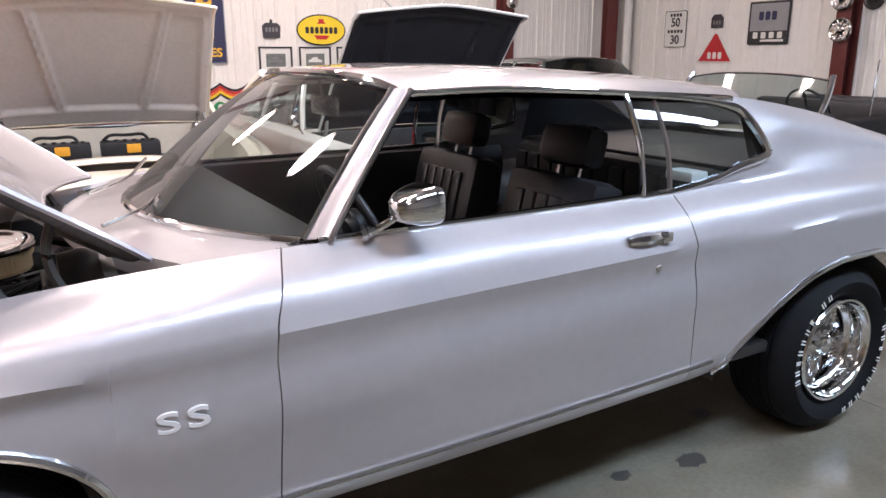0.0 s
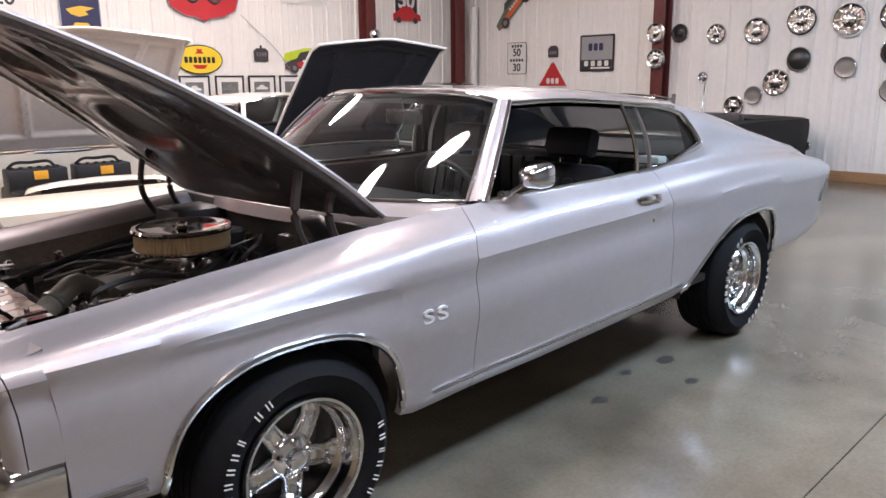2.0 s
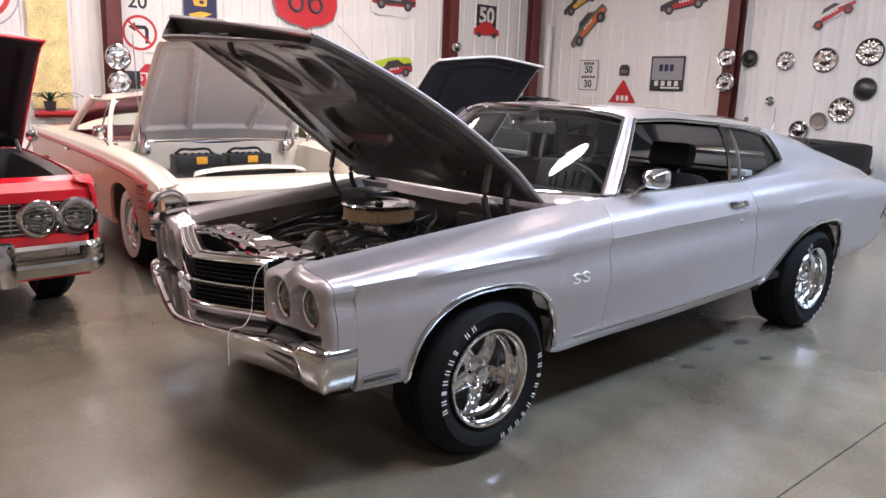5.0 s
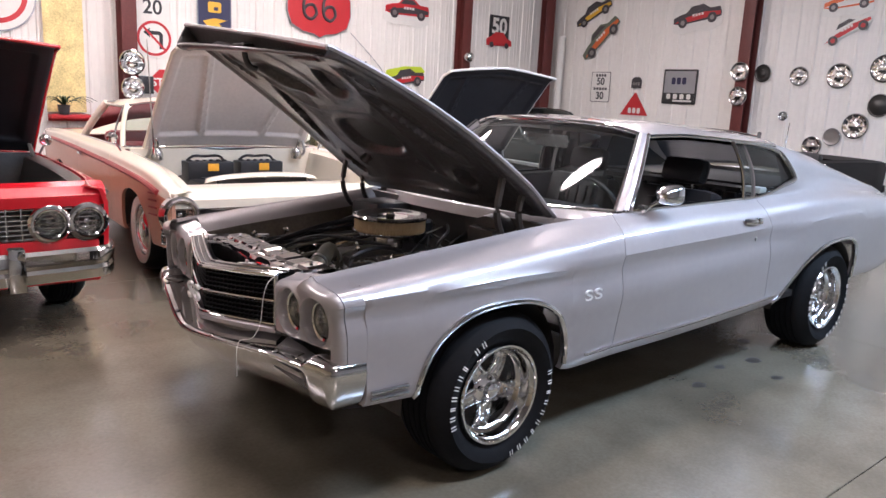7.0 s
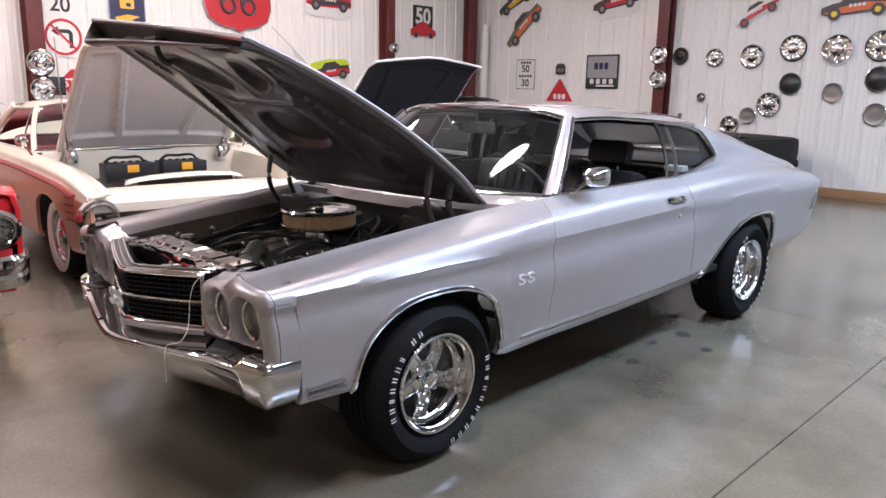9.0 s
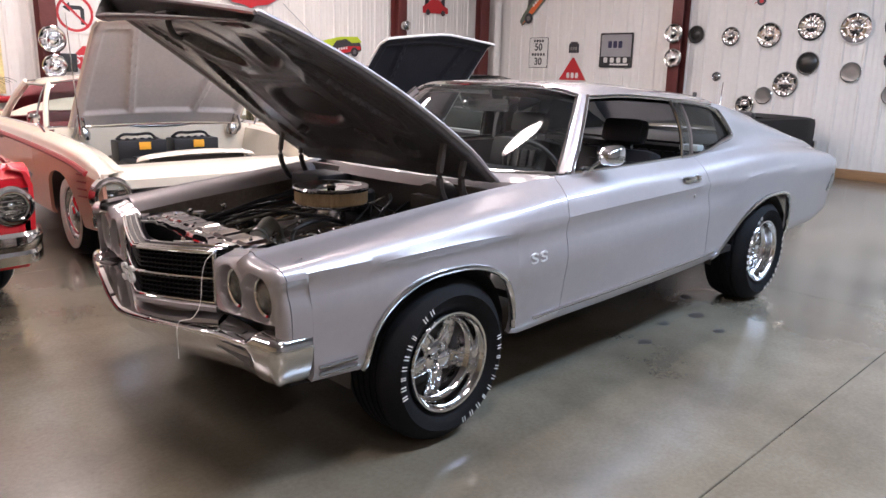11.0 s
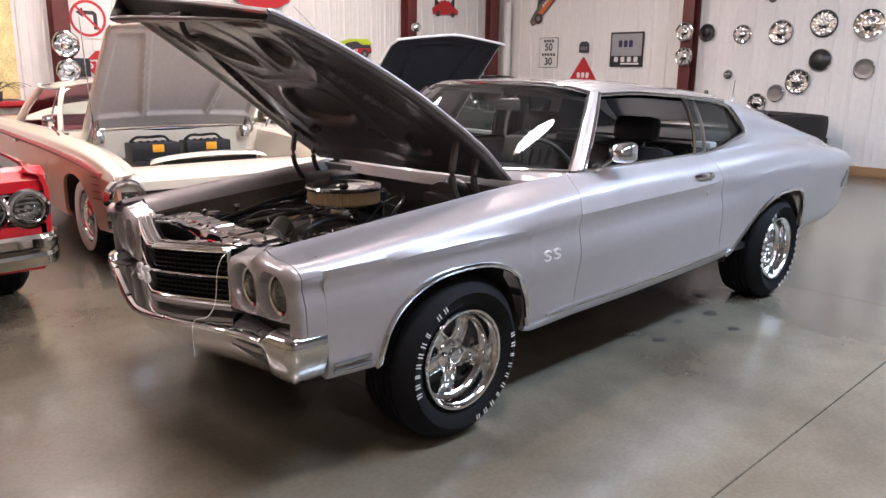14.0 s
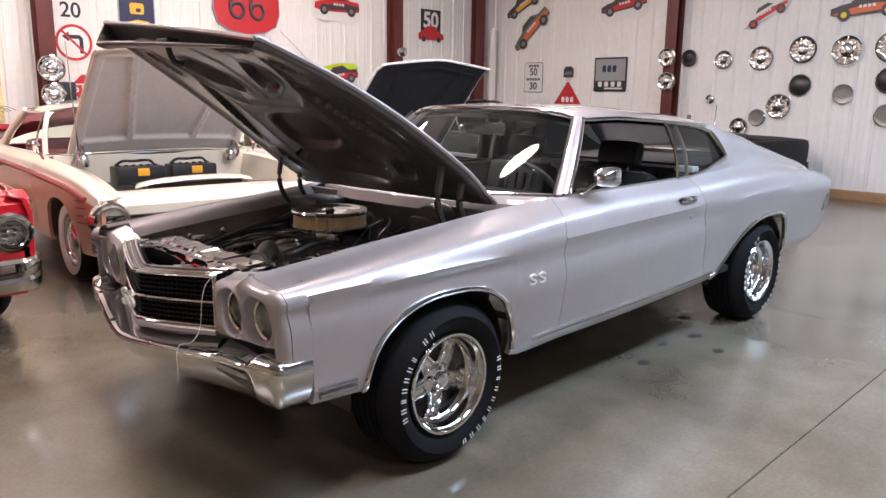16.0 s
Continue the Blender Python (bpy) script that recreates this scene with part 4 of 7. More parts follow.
def coupe_front(car):
    """Lamp bezels, grille, bumper, valance."""
    for s in (-1, 1):
        lamps = [(s * 0.572, 0.680), (s * 0.738, 0.684)]
        face = lambda w: -0.731 + 0.014 * ((w - 0.45) / 0.4) ** 2
        bm = bm_new()
        rows = []
        for w in np.linspace(0.448, 0.853, 82):
            low = 0.572 + 0.030 * (w - 0.45) / 0.39
            crest = 0.772 + 0.040 * step(w, 0.44, 0.72)
            inner = 1 - step(w, 0.448, 0.470)
            row = [(face(w) + 0.05 + 0.03 * inner, s * w, low - 0.004)]
            for v in np.linspace(0, 1, 84):
                if v < 0.74:                                    # upright face, leaning back a little
                    q = v / 0.74
                    z, x = low + (crest - 0.038 - low) * q, face(w) + 0.010 * (1 - q) ** 2
                    x += 0.014 * (1 - step(q, 0.0, 0.05))
                else:                                           # rounded over the top, then back to the hood gap
                    t = (v - 0.74) / 0.26
                    a = min(1.0, t / 0.6) * math.pi / 2
                    back = max(0.0, (t - 0.6) / 0.4)
                    z = crest - 0.038 + 0.038 * math.sin(a) + 0.016 * back
                    x = face(w) + 0.040 * (1 - math.cos(a)) + 0.055 * back
                x += 0.03 * inner
                for ly, lz in lamps:
                    d = math.hypot(w - abs(ly), z - lz)
                    x += 0.045 * (1 - step(d, 0.064, 0.083))
                    x -= 0.005 * math.exp(-((d - 0.088) / 0.006) ** 2)
                row.append((x, s * w, z))
            row.append((row[-1][0] + 0.004, row[-1][1], row[-1][2] - 0.05))
            rows.append(row)
        rows.insert(0, [(x + 0.06, y, z) for x, y, z in rows[0]])
        sheet(bm, rows, flip=s > 0)
        # the cups are open behind the lamps
        holes = [f for f in bm.faces if any(math.hypot(f.calc_center_median().y - ly, f.calc_center_median().z - lz) < 0.060 for ly, lz in lamps)]
        bmesh.ops.delete(bm, geom=holes, context="FACES")
        bezel = part("lamp_bezel", bm, silver, car, "silver headlamp surround with two deep round cups", sharp=60)
        for ly, lz in lamps:
            lamp_unit(bezel, (face(abs(ly)) + 0.040, ly, lz), 0.066, Matrix.Rotation(radians(-90), 4, "Y"), Matrix.Identity(4))
    # grille: dark egg-crate in two halves with bright mouldings
    nose = lambda y: -0.81 + 0.095 * (abs(y) / 0.45) ** 1.25
    lift = lambda y: 0.045 * abs(y) / 0.45          # the grille rises towards its ends
    ys = np.linspace(-0.455, 0.455, 23)
    bm = bm_new()
    sheet(bm, [[(nose(y) + 0.07, y, z + lift(y)) for z in (0.53, 0.75)] for y in ys])
    grille = part("grille", bm, black_plastic, car, "black egg-crate grille in a chrome frame")
    for z in np.linspace(0.568, 0.728, 10):
        if abs(z - 0.642) < 0.012:
            continue
        bm = bm_new()
        rows = []
        for y in ys:
            x = nose(y) + 0.014
            e = z + lift(y)
            rows.append([(x, y, e - 0.002), (x, y, e + 0.002), (x + 0.05, y, e + 0.002), (x + 0.05, y, e - 0.002)])
        sheet(bm, rows, closed=True)
        part("grille_bar", bm, grille_black, grille)
    fin = None
    for y in np.linspace(-0.435, 0.435, 35):
        for za in (0.556 + lift(y), 0.648 + lift(y)):
            if fin is None:
                bm = bm_new()
                box(bm, (0.018, -0.0018, 0.0), (0.06, 0.0018, 0.082))
                fin = part("grille_fin", bm, grille_black, grille, smooth=False)
                fin.matrix_basis = pose(nose(y), y, za)
            else:
                share("grille_fin", fin, pose(nose(y), y, za), grille)
    for z, r, flat in ((0.737, 0.008, 1.0), (0.642, 0.006, 1.0), (0.553, 0.006, 1.0)):
        bm = bm_new()
        tube(bm, [(nose(y) - 0.004, y, z + lift(y)) for y in ys], r, 8, flat=flat)
        part("grille_moulding", bm, chrome, grille, "bright chrome moulding")
    for s in (-1, 1):
        bm = bm_new()
        tube(bm, [(nose(0.45) - 0.002, s * 0.452, z) for z in np.linspace(0.598, 0.782, 6)], 0.008, 8)
        part("grille_moulding", bm, chrome, grille, "bright chrome moulding")
    for dy in (-0.035, 0.035):
        bm = letters_mesh("S", 0.095, 0.010, 1.2)
        letter = part("emblem_letter", bm, satin_silver, grille, "chrome letter S")
        letter.matrix_basis = pose(nose(0) - 0.034, -dy, 0.605) @ Matrix.Rotation(radians(-90), 4, "Z") @ Matrix.Rotation(radians(90), 4, "X")
    # top edge: a dark channel between two bright lines, and the brackets behind it
    bm = bm_new()
    rows = []
    for y in ys:
        n, e = nose(y), lift(y) - 0.022
        rows.append([(n - 0.004, y, e + 0.760), (n + 0.004, y, e + 0.768), (n + 0.014, y, e + 0.764), (n + 0.036, y, e + 0.766), (n + 0.046, y, e + 0.772), (n + 0.052, y, e + 0.77), (n + 0.056, y, e + 0.70)])
    sheet(bm, rows)
    part("grille_top_edge", bm, bay_black, grille, "dark channel along the grille's top", sharp=25)
    for off, up, r in ((0.002, 0.768, 0.0045), (0.024, 0.767, 0.0025), (0.046, 0.773, 0.005)):
        bm = bm_new()
        tube(bm, [(nose(y) + off, y, lift(y) - 0.022 + up) for y in ys], r, 8)
        part("grille_moulding", bm, chrome, grille, "bright chrome moulding")
    for y in (-0.16, 0.30):
        bm = bm_new()
        box(bm, (-0.02, -0.012, -0.008), (0.05, 0.012, 0.002), 0.003, m=pose(nose(y) + 0.08, y, 0.752 + lift(y), 0, 8, 0))
        box(bm, (0.01, -0.012, 0.0), (0.016, 0.012, 0.014), 0.002, m=pose(nose(y) + 0.08, y, 0.752 + lift(y), 0, 8, 0))
        part("grille_bracket", bm, steel, grille, "steel bracket")
    # silver panel under the grille
    bm = bm_new()
    sheet(bm, [[(nose(y) + 0.0, y, 0.546 + lift(y)), (nose(y) - 0.010, y, 0.537 + lift(y)), (nose(y) - 0.006, y, 0.520 + lift(y)), (nose(y) + 0.03, y, 0.510 + lift(y)), (nose(y) + 0.05, y, 0.48)] for y in ys])
    part("grille_lower_panel", bm, silver, grille)

    # bumper: a swept blade with a flat top ledge, its ends boxy and wrapped round
    half = 0.902
    sweep = lambda y: -0.892 + 0.135 * (abs(y) / half) ** 1.35
    plan = []
    for k in range(-80, 81):
        q = k / 80
        a = abs(q)
        if a < 0.8:
            y = a / 0.8 * (half - 0.05)
            x = sweep(y)
        elif a < 0.9:
            t = (a - 0.8) / 0.1 * math.pi / 2
            y = half - 0.05 + 0.05 * math.sin(t)
            x = sweep(half - 0.05) + 0.055 * (1 - math.cos(t))
        else:
            t = (a - 0.9) / 0.1
            y, x = half + 0.004 * t, sweep(half - 0.05) + 0.055 + 0.09 * t
        plan.append((x, math.copysign(y, q), a))
    bm = bm_new()
    rows = []
    for k, (x, y, a) in enumerate(plan):
        xa, ya = plan[max(k - 1, 0)][:2]
        xb, yb = plan[min(k + 1, len(plan) - 1)][:2]
        d = Vector((yb - ya, -(xb - xa), 0)).normalized()      # inwards
        e = step(a, 0.705, 0.735)
        r = step(a, 0.80, 0.88) * (1 - e * 0.0)
        top = 0.503 + 0.052 * step(abs(y), 0.02, 0.66)
        bot = 0.402 + 0.014 * step(abs(y), 0.3, 0.7)
        blade = [(0.14, top + 0.010), (0.10, top + 0.004), (0.03, top + 0.002), (0.012, top), (0.003, top - 0.004), (0.0, top - 0.011), (0.004, top - 0.020), (0.014, top - 0.036), (0.026, (top + bot) / 2), (0.046, bot + 0.016), (0.062, bot + 0.004), (0.09, bot)]
        ctop, cbot = 0.586, 0.410
        cap = [(0.085, ctop - 0.004), (0.06, ctop), (0.035, ctop - 0.001), (0.018, ctop - 0.006), (0.007, ctop - 0.015), (0.001, ctop - 0.028), (0.0, ctop - 0.05), (0.005, ctop - 0.085), (0.014, 0.470), (0.030, cbot + 0.022), (0.044, cbot + 0.006), (0.07, cbot)]
        rows.append([(x + d.x * (p[0] + (c[0] - p[0]) * e), y + d.y * (p[0] + (c[0] - p[0]) * e), p[1] + (c[1] - p[1]) * e) for p, c in zip(blade, cap)])
    last = lambda row: [(q[0] + 0.006, q[1] * 0.985, q[2] + (0.502 - q[2]) * 0.06) for q in row]
    rows = [last(rows[0])] + rows + [last(rows[-1])]
    sheet(bm, rows)
    bumper = part("front_bumper", bm, chrome, car, "chrome front bumper with boxy wrapped ends", sharp=50)
    for s in (-1, 1):
        bm = bm_new()
        rows = []
        for y in np.linspace(0.615, 0.775, 9):
            t = (y - 0.615) / 0.16
            h = 0.004 + 0.016 * t
            zm = 0.512 - 0.024 * t
            rows.append([(sweep(y) + o, s * y, z) for o, z in ((0.006 + 0.010 * t, zm - h), (0.004, zm), (0.002, zm + h))])
        sheet(bm, rows)
        part("parking_lamp", bm, bay_black, bumper, "dark tapered parking lamp slot")
        bm = bm_new()
        box(bm, (-0.055, -0.016, 0.0), (0.055, 0.016, 0.006), 0.002, m=pose(sweep(0.63) + 0.055, s * 0.63, 0.5555, 0, 0, s * 76 if s < 0 else -76 + 180))
        part("bumper_vent", bm, bay_black, bumper, "dark slot in the bumper's top")
        for y in (0.20, 0.60):
            bm = bm_new()
            lathe(bm, [(0, 0.004), (0.009, 0.003), (0.012, 0.0)], 12, pose(sweep(y) + 0.02, s * y, 0.506 + 0.052 * step(y, 0.02, 0.66)))
            part("bumper_bolt", bm, chrome, bumper)
    bm = bm_new()
    rows = []
    for x, y, a in plan[18:143]:
        rows.append([(x + 0.10, y * 0.97, 0.43), (x + 0.11, y * 0.96, 0.395), (x + 0.14, y * 0.95, 0.37), (x + 0.22, y * 0.95, 0.36)])
    sheet(bm, rows)
    part("valance", bm, silver, car)
    for s in (-1, 1):
        bm = bm_new()
        sheet(bm, [[(-0.665 + (0.04 if w > 0.8 else 0), s * w, z) for w in (0.43, 0.7, 0.87)] for z in (0.42, 0.60)])
        part("filler_panel", bm, bay_black, car, "dark panel behind the bumper")
    bm = bm_new()
    tube(bm, spline([(-0.70, -0.44, 0.782), (-0.742, -0.445, 0.76), (-0.755, -0.43, 0.70), (-0.765, -0.425, 0.60), (-0.80, -0.43, 0.555), (-0.853, -0.43, 0.545), (-0.857, -0.43, 0.42)], 5), 0.0013, 5)
    part("tag_string", bm, white_letter, car, "thin white string")


def coupe_bay(car):
    """Engine bay: aprons, firewall, radiator panel, engine and hoses."""
    bm = bm_new()
    box(bm, (0.40, -0.72, 0.36), (0.43, 0.72, 0.93), 0.004)
    box(bm, (-0.5, -0.55, 0.30), (0.43, 0.55, 0.33), 0.004)
    part("firewall", bm, bay_black, car, "black firewall and bay floor")
    for s in (-1, 1):
        bm = bm_new()
        rows = []
        for x in np.linspace(-0.62, 0.42, 12):
            w, z = coupe["wt"](x), coupe["zt"](x)
            rows.append([(x, s * (w - 0.006), z - 0.004), (x, s * (w - 0.028), z - 0.012), (x, s * (w - 0.06), z - 0.030), (x, s * (w - 0.078), z - 0.048), (x, s * (w - 0.10), z - 0.07), (x, s * (w - 0.11), z - 0.16), (x, s * (w - 0.16), 0.6), (x, s * (w - 0.17), 0.32)])
        sheet(bm, rows)
        for f in bm.faces:
            f.material_index = 0 if f.calc_center_median().z < coupe["zt"](f.calc_center_median().x) - 0.08 else 1
        part("inner_fender", bm, [apron_brown, silver], car, "brown inner fender apron with a silver top flange")
        bm = bm_new()
        tube(bm, [(x, s * (coupe["wt"](x) - 0.036), coupe["zt"](x) - 0.026) for x in np.linspace(-0.6, 0.4, 20)], 0.012, 6, flat=0.6)
        part("fender_gutter", bm, silver, car)
        for x in (-0.45, -0.1, 0.25):
            bm = bm_new()
            lathe(bm, [(0, 0.008), (0.008, 0.007), (0.009, 0)], 6, pose(x, s * (coupe["wt"](x) - 0.05), coupe["zt"](x) - 0.038))
            part("fender_bolt", bm, steel, car)
    # radiator support with a bright top panel
    bm = bm_new()
    rows = []
    for y in np.linspace(-0.46, 0.46, 93):
        rib = 0.004 * step(0.5 + 0.5 * math.cos(2 * math.pi * y / 0.184), 0.3, 0.7)
        rows.append([(-0.640, y, 0.70), (-0.638, y, 0.765), (-0.628, y, 0.778 + rib), (-0.600, y, 0.780 + rib), (-0.592, y, 0.772 + rib), (-0.57, y, 0.772 + rib), (-0.562, y, 0.780 + rib), (-0.482, y, 0.784 + rib), (-0.47, y, 0.774), (-0.466, y, 0.70)])
    sheet(bm, rows)
    support = part("radiator_panel", bm, chrome, car, "bright ribbed radiator top panel")
    for y in (-0.36, -0.12, 0.12, 0.36):
        bm = bm_new()
        lathe(bm, [(0, 0.006), (0.007, 0.005), (0.008, 0.0)], 6, pose(-0.52, y, 0.788))
        part("panel_bolt", bm, chrome, support)
    bm = bm_new()
    box(bm, (-0.62, -0.45, 0.36), (-0.48, 0.45, 0.76), 0.01)
    part("radiator", bm, bay_black, car, "black radiator core")
    bm = bm_new()
    for k in range(24):
        z = 0.40 + k * 0.015
        box(bm, (-0.628, -0.44, z), (-0.62, 0.44, z + 0.004))
    tagged(part("radiator_fins", bm, steel, car), kind="stuff")
    bm = bm_new()
    lathe(bm, [(0, 0.012), (0.028, 0.010), (0.032, 0.004), (0.032, -0.002), (0.02, -0.006), (0.02, -0.02)], 20, pose(-0.43, 0.30, 0.785))
    part("radiator_cap", bm, chrome, car)
    # engine
    bm = bm_new()
    box(bm, (-0.22, -0.2, 0.36), (0.36, 0.2, 0.66), 0.03)
    box(bm, (-0.18, -0.12, 0.62), (0.32, 0.12, 0.76), 0.03)
    engine = part("engine_block", bm, bay_black, car, "dark greasy V8 engine block")
    engine.matrix_basis = pose(0, 0, -0.03)
    for s in (-1, 1):
        bm = bm_new()
        box(bm, (-0.26, -0.075, -0.045), (0.26, 0.075, 0.045), 0.025, m=pose(0.08, s * 0.24, 0.70, s * -35, 0, 0))
        for k in range(6):
            box(bm, (-0.2 + 0.075 * k, -0.06, 0.04), (-0.18 + 0.075 * k, 0.06, 0.056), 0.005, m=pose(0.08, s * 0.24, 0.70, s * -35, 0, 0))
        part("valve_cover", bm, chrome, engine, "finned chrome valve cover")
        for k in range(4):
            bm = bm_new()
            tube(bm, spline([(-0.12 + 0.14 * k, s * 0.33, 0.64), (-0.12 + 0.14 * k, s * 0.40, 0.66), (-0.10 + 0.14 * k, s * 0.42, 0.58), (0.0 + 0.08 * k, s * 0.41, 0.45)], 5), 0.02, 8)
            part("exhaust_pipe", bm, steel, engine)
            bm = bm_new()
            tube(bm, spline([(-0.1 + 0.14 * k, s * 0.31, 0.68), (-0.08 + 0.13 * k, s * 0.34, 0.77), (0.05 + 0.09 * k, s * 0.25, 0.79), (0.30, s * 0.06, 0.82)], 5), 0.0045, 5)
            part("spark_lead", bm, black_plastic, engine)
    bm = bm_new()
    k = 0.83
    scaled = lambda prof: [(r * k, z) for r, z in prof]
    lathe(bm, scaled([(0.185, 0.0), (0.205, 0.002), (0.212, 0.008), (0.212, 0.014), (0.2, 0.018), (0.19, 0.018)]), 48, pose(0.11, 0, 0.830))
    cleaner = part("air_cleaner", bm, chrome, engine, "round chrome air cleaner with a tan filter")
    bm = bm_new()
    rows = []
    for j in range(144):
        a = 2 * math.pi * j / 144
        r = 0.166 + (0.002 if j % 2 else -0.002)
        rows.append([(0.11 + r * math.cos(a), r * math.sin(a), z) for z in (0.845, 0.902)])
    rows.append(rows[0])
    sheet(bm, rows)
    part("filter_element", bm, tan_paper, cleaner, "tan pleated paper element")
    bm = bm_new()
    lathe(bm, scaled([(0.0, 0.012), (0.02, 0.012), (0.03, 0.004), (0.12, 0.002), (0.17, 0.006), (0.195, 0.012), (0.208, 0.012), (0.214, 0.004), (0.212, -0.004)]), 56, pose(0.11, 0, 0.906))
    lathe(bm, [(0.0, 0.03), (0.006, 0.028), (0.018, 0.02), (0.02, 0.012)], 12, pose(0.11, 0, 0.906))
    part("cleaner_lid", bm, chrome, cleaner, "chrome lid with a wing nut")
    bm = bm_new()
    lathe(bm, [(0.07, 0.0), (0.075, 0.02), (0.065, 0.06), (0.06, 0.08)], 24, pose(0.10, 0, 0.755))
    part("carburettor", bm, dull_chrome, engine)
    # upper hose, alternator, pulley, fan, belts
    bm = bm_new()
    tube(bm, spline([(-0.47, -0.27, 0.76), (-0.40, -0.24, 0.80), (-0.33, -0.17, 0.815), (-0.27, -0.10, 0.78), (-0.22, -0.06, 0.72)], 6), 0.034, 12)
    part("radiator_hose", bm, hose_tan, engine, "thick grey-green rubber hose")
    bm = bm_new()
    lathe(bm, [(0.0, 0.07), (0.04, 0.07), (0.068, 0.055), (0.072, 0.0), (0.068, -0.05), (0.03, -0.065), (0.0, -0.065)], 24, pose(-0.30, -0.33, 0.72) @ Matrix.Rotation(radians(90), 4, "Y"))
    part("alternator", bm, dull_chrome, engine, "cast alloy alternator")
    for y, z, r in ((-0.33, 0.72, 0.04), (0.0, 0.62, 0.085), (0.0, 0.48, 0.09), (0.30, 0.66, 0.06)):
        bm = bm_new()
        lathe(bm, [(0.0, 0.015), (r * 0.5, 0.012), (r, 0.014), (r - 0.012, 0.004), (r, -0.008), (r * 0.5, -0.008)], 24, pose(-0.385, y, z) @ Matrix.Rotation(radians(-90), 4, "Y"))
        part("pulley", bm, steel, engine)
    for k in range(6):
        bm = bm_new()
        box(bm, (-0.004, 0.04, -0.035), (0.004, 0.2, 0.035), 0.002, m=pose(-0.42, 0, 0.60) @ Matrix.Rotation(radians(60 * k), 4, "X") @ Matrix.Rotation(radians(25), 4, "Y"))
        part("fan_blade", bm, steel, engine)
    for pts, r, mat in (([(-0.3, -0.3, 0.74), (-0.34, -0.38, 0.83), (-0.2, -0.36, 0.85), (-0.02, -0.27, 0.80)], 0.009, black_plastic),
                        ([(0.36, -0.3, 0.84), (0.2, -0.42, 0.80), (-0.1, -0.45, 0.76), (-0.4, -0.42, 0.72)], 0.011, black_plastic),
                        ([(0.38, 0.2, 0.86), (0.25, 0.36, 0.84), (0.0, 0.42, 0.8), (-0.35, 0.36, 0.74)], 0.014, black_plastic),
                        ([(0.38, -0.1, 0.86), (0.3, -0.2, 0.85), (0.2, -0.26, 0.82), (0.1, -0.3, 0.75)], 0.008, black_plastic),
                        ([(-0.3, 0.24, 0.76), (-0.2, 0.1, 0.82), (0.0, -0.16, 0.80)], 0.007, black_plastic)):
        bm = bm_new()
        tube(bm, spline(pts, 6), r, 7)
        part("hose", bm, mat, engine)
    bm = bm_new()
    lathe(bm, [(0, 0.06), (0.045, 0.06), (0.055, 0.05), (0.055, -0.03), (0.03, -0.06)], 22, pose(0.30, 0.0, 0.82))
    part("distributor", bm, black_plastic, engine)
    bm = bm_new()
    box(bm, (0.28, -0.52, 0.78), (0.40, -0.36, 0.88), 0.01)
    lathe(bm, [(0, 0.1), (0.11, 0.09), (0.12, 0.04), (0.12, 0.0)], 26, pose(0.41, -0.44, 0.82) @ Matrix.Rotation(radians(-90), 4, "Y"))
    part("brake_servo", bm, bay_black, car, "black brake servo")
    bm = bm_new()
    box(bm, (-0.5, 0.46, 0.50), (-0.32, 0.63, 0.72), 0.012)
    part("battery", bm, black_plastic, car, "black battery")
    bm = bm_new()
    box(bm, (0.20, 0.30, 0.66), (0.42, 0.60, 0.90), 0.02)
    part("heater_box", bm, black_plastic, car)
    # small fittings: bolts, clamps and wiring over the engine and aprons
    rnd = random.Random(11)
    bolt = None
    for k in range(36):
        m = pose(rnd.uniform(-0.38, 0.38), rnd.uniform(-0.5, 0.5), rnd.uniform(0.70, 0.78), rnd.uniform(-40, 40), rnd.uniform(-40, 40), 0)
        if bolt is None:
            bm = bm_new()
            lathe(bm, [(0, 0.012), (0.009, 0.011), (0.011, 0.002), (0.018, 0.0), (0.018, -0.004), (0.008, -0.006), (0.008, -0.05)], 8)
            bolt = part("engine_bolt", bm, chrome, engine, smooth=False)
            bolt.matrix_basis = m
        else:
            share("engine_bolt", bolt, m, engine)
    for k in range(12):
        bm = bm_new()
        y = rnd.uniform(-0.5, 0.5)
        tube(bm, spline([(0.40, y * 0.8, 0.84), (0.25 + rnd.uniform(-0.05, 0.05), y + rnd.uniform(-0.08, 0.08), rnd.uniform(0.78, 0.84)), (rnd.uniform(-0.05, 0.1), y + rnd.uniform(-0.1, 0.1), rnd.uniform(0.74, 0.80)), (-0.3, y + rnd.uniform(-0.15, 0.15), rnd.uniform(0.70, 0.76))], 6), rnd.choice((0.004, 0.006, 0.009)), 6)
        part("wiring", bm, black_plastic if k % 3 else hose_tan, engine)
    for x, y, z in ((-0.42, -0.25, 0.792), (-0.25, -0.085, 0.765), (-0.2, -0.3, 0.75), (0.22, 0.2, 0.76)):
        bm = bm_new()
        lathe(bm, [(0.034, -0.006), (0.038, -0.006), (0.038, 0.006), (0.034, 0.006)], 20, pose(x, y, z, 0, 70, 30))
        part("hose_clamp", bm, steel, engine)
    # hood hinges
    for s in (-1, 1):
        for pts in ([(0.26, s * 0.655, 0.82), (0.20, s * 0.655, 0.90), (0.17, s * 0.655, 0.99), (0.19, s * 0.655, 1.13)], [(0.36, s * 0.655, 0.84), (0.31, s * 0.655, 0.92), (0.295, s * 0.655, 0.99), (0.31, s * 0.655, 1.05)]):
            bm = bm_new()
            tube(bm, spline(pts, 5), 0.02, 6, flat=0.6)
            part("hood_hinge", bm, bay_black, car, "black hinge arm")
        bm = bm_new()
        rows = []
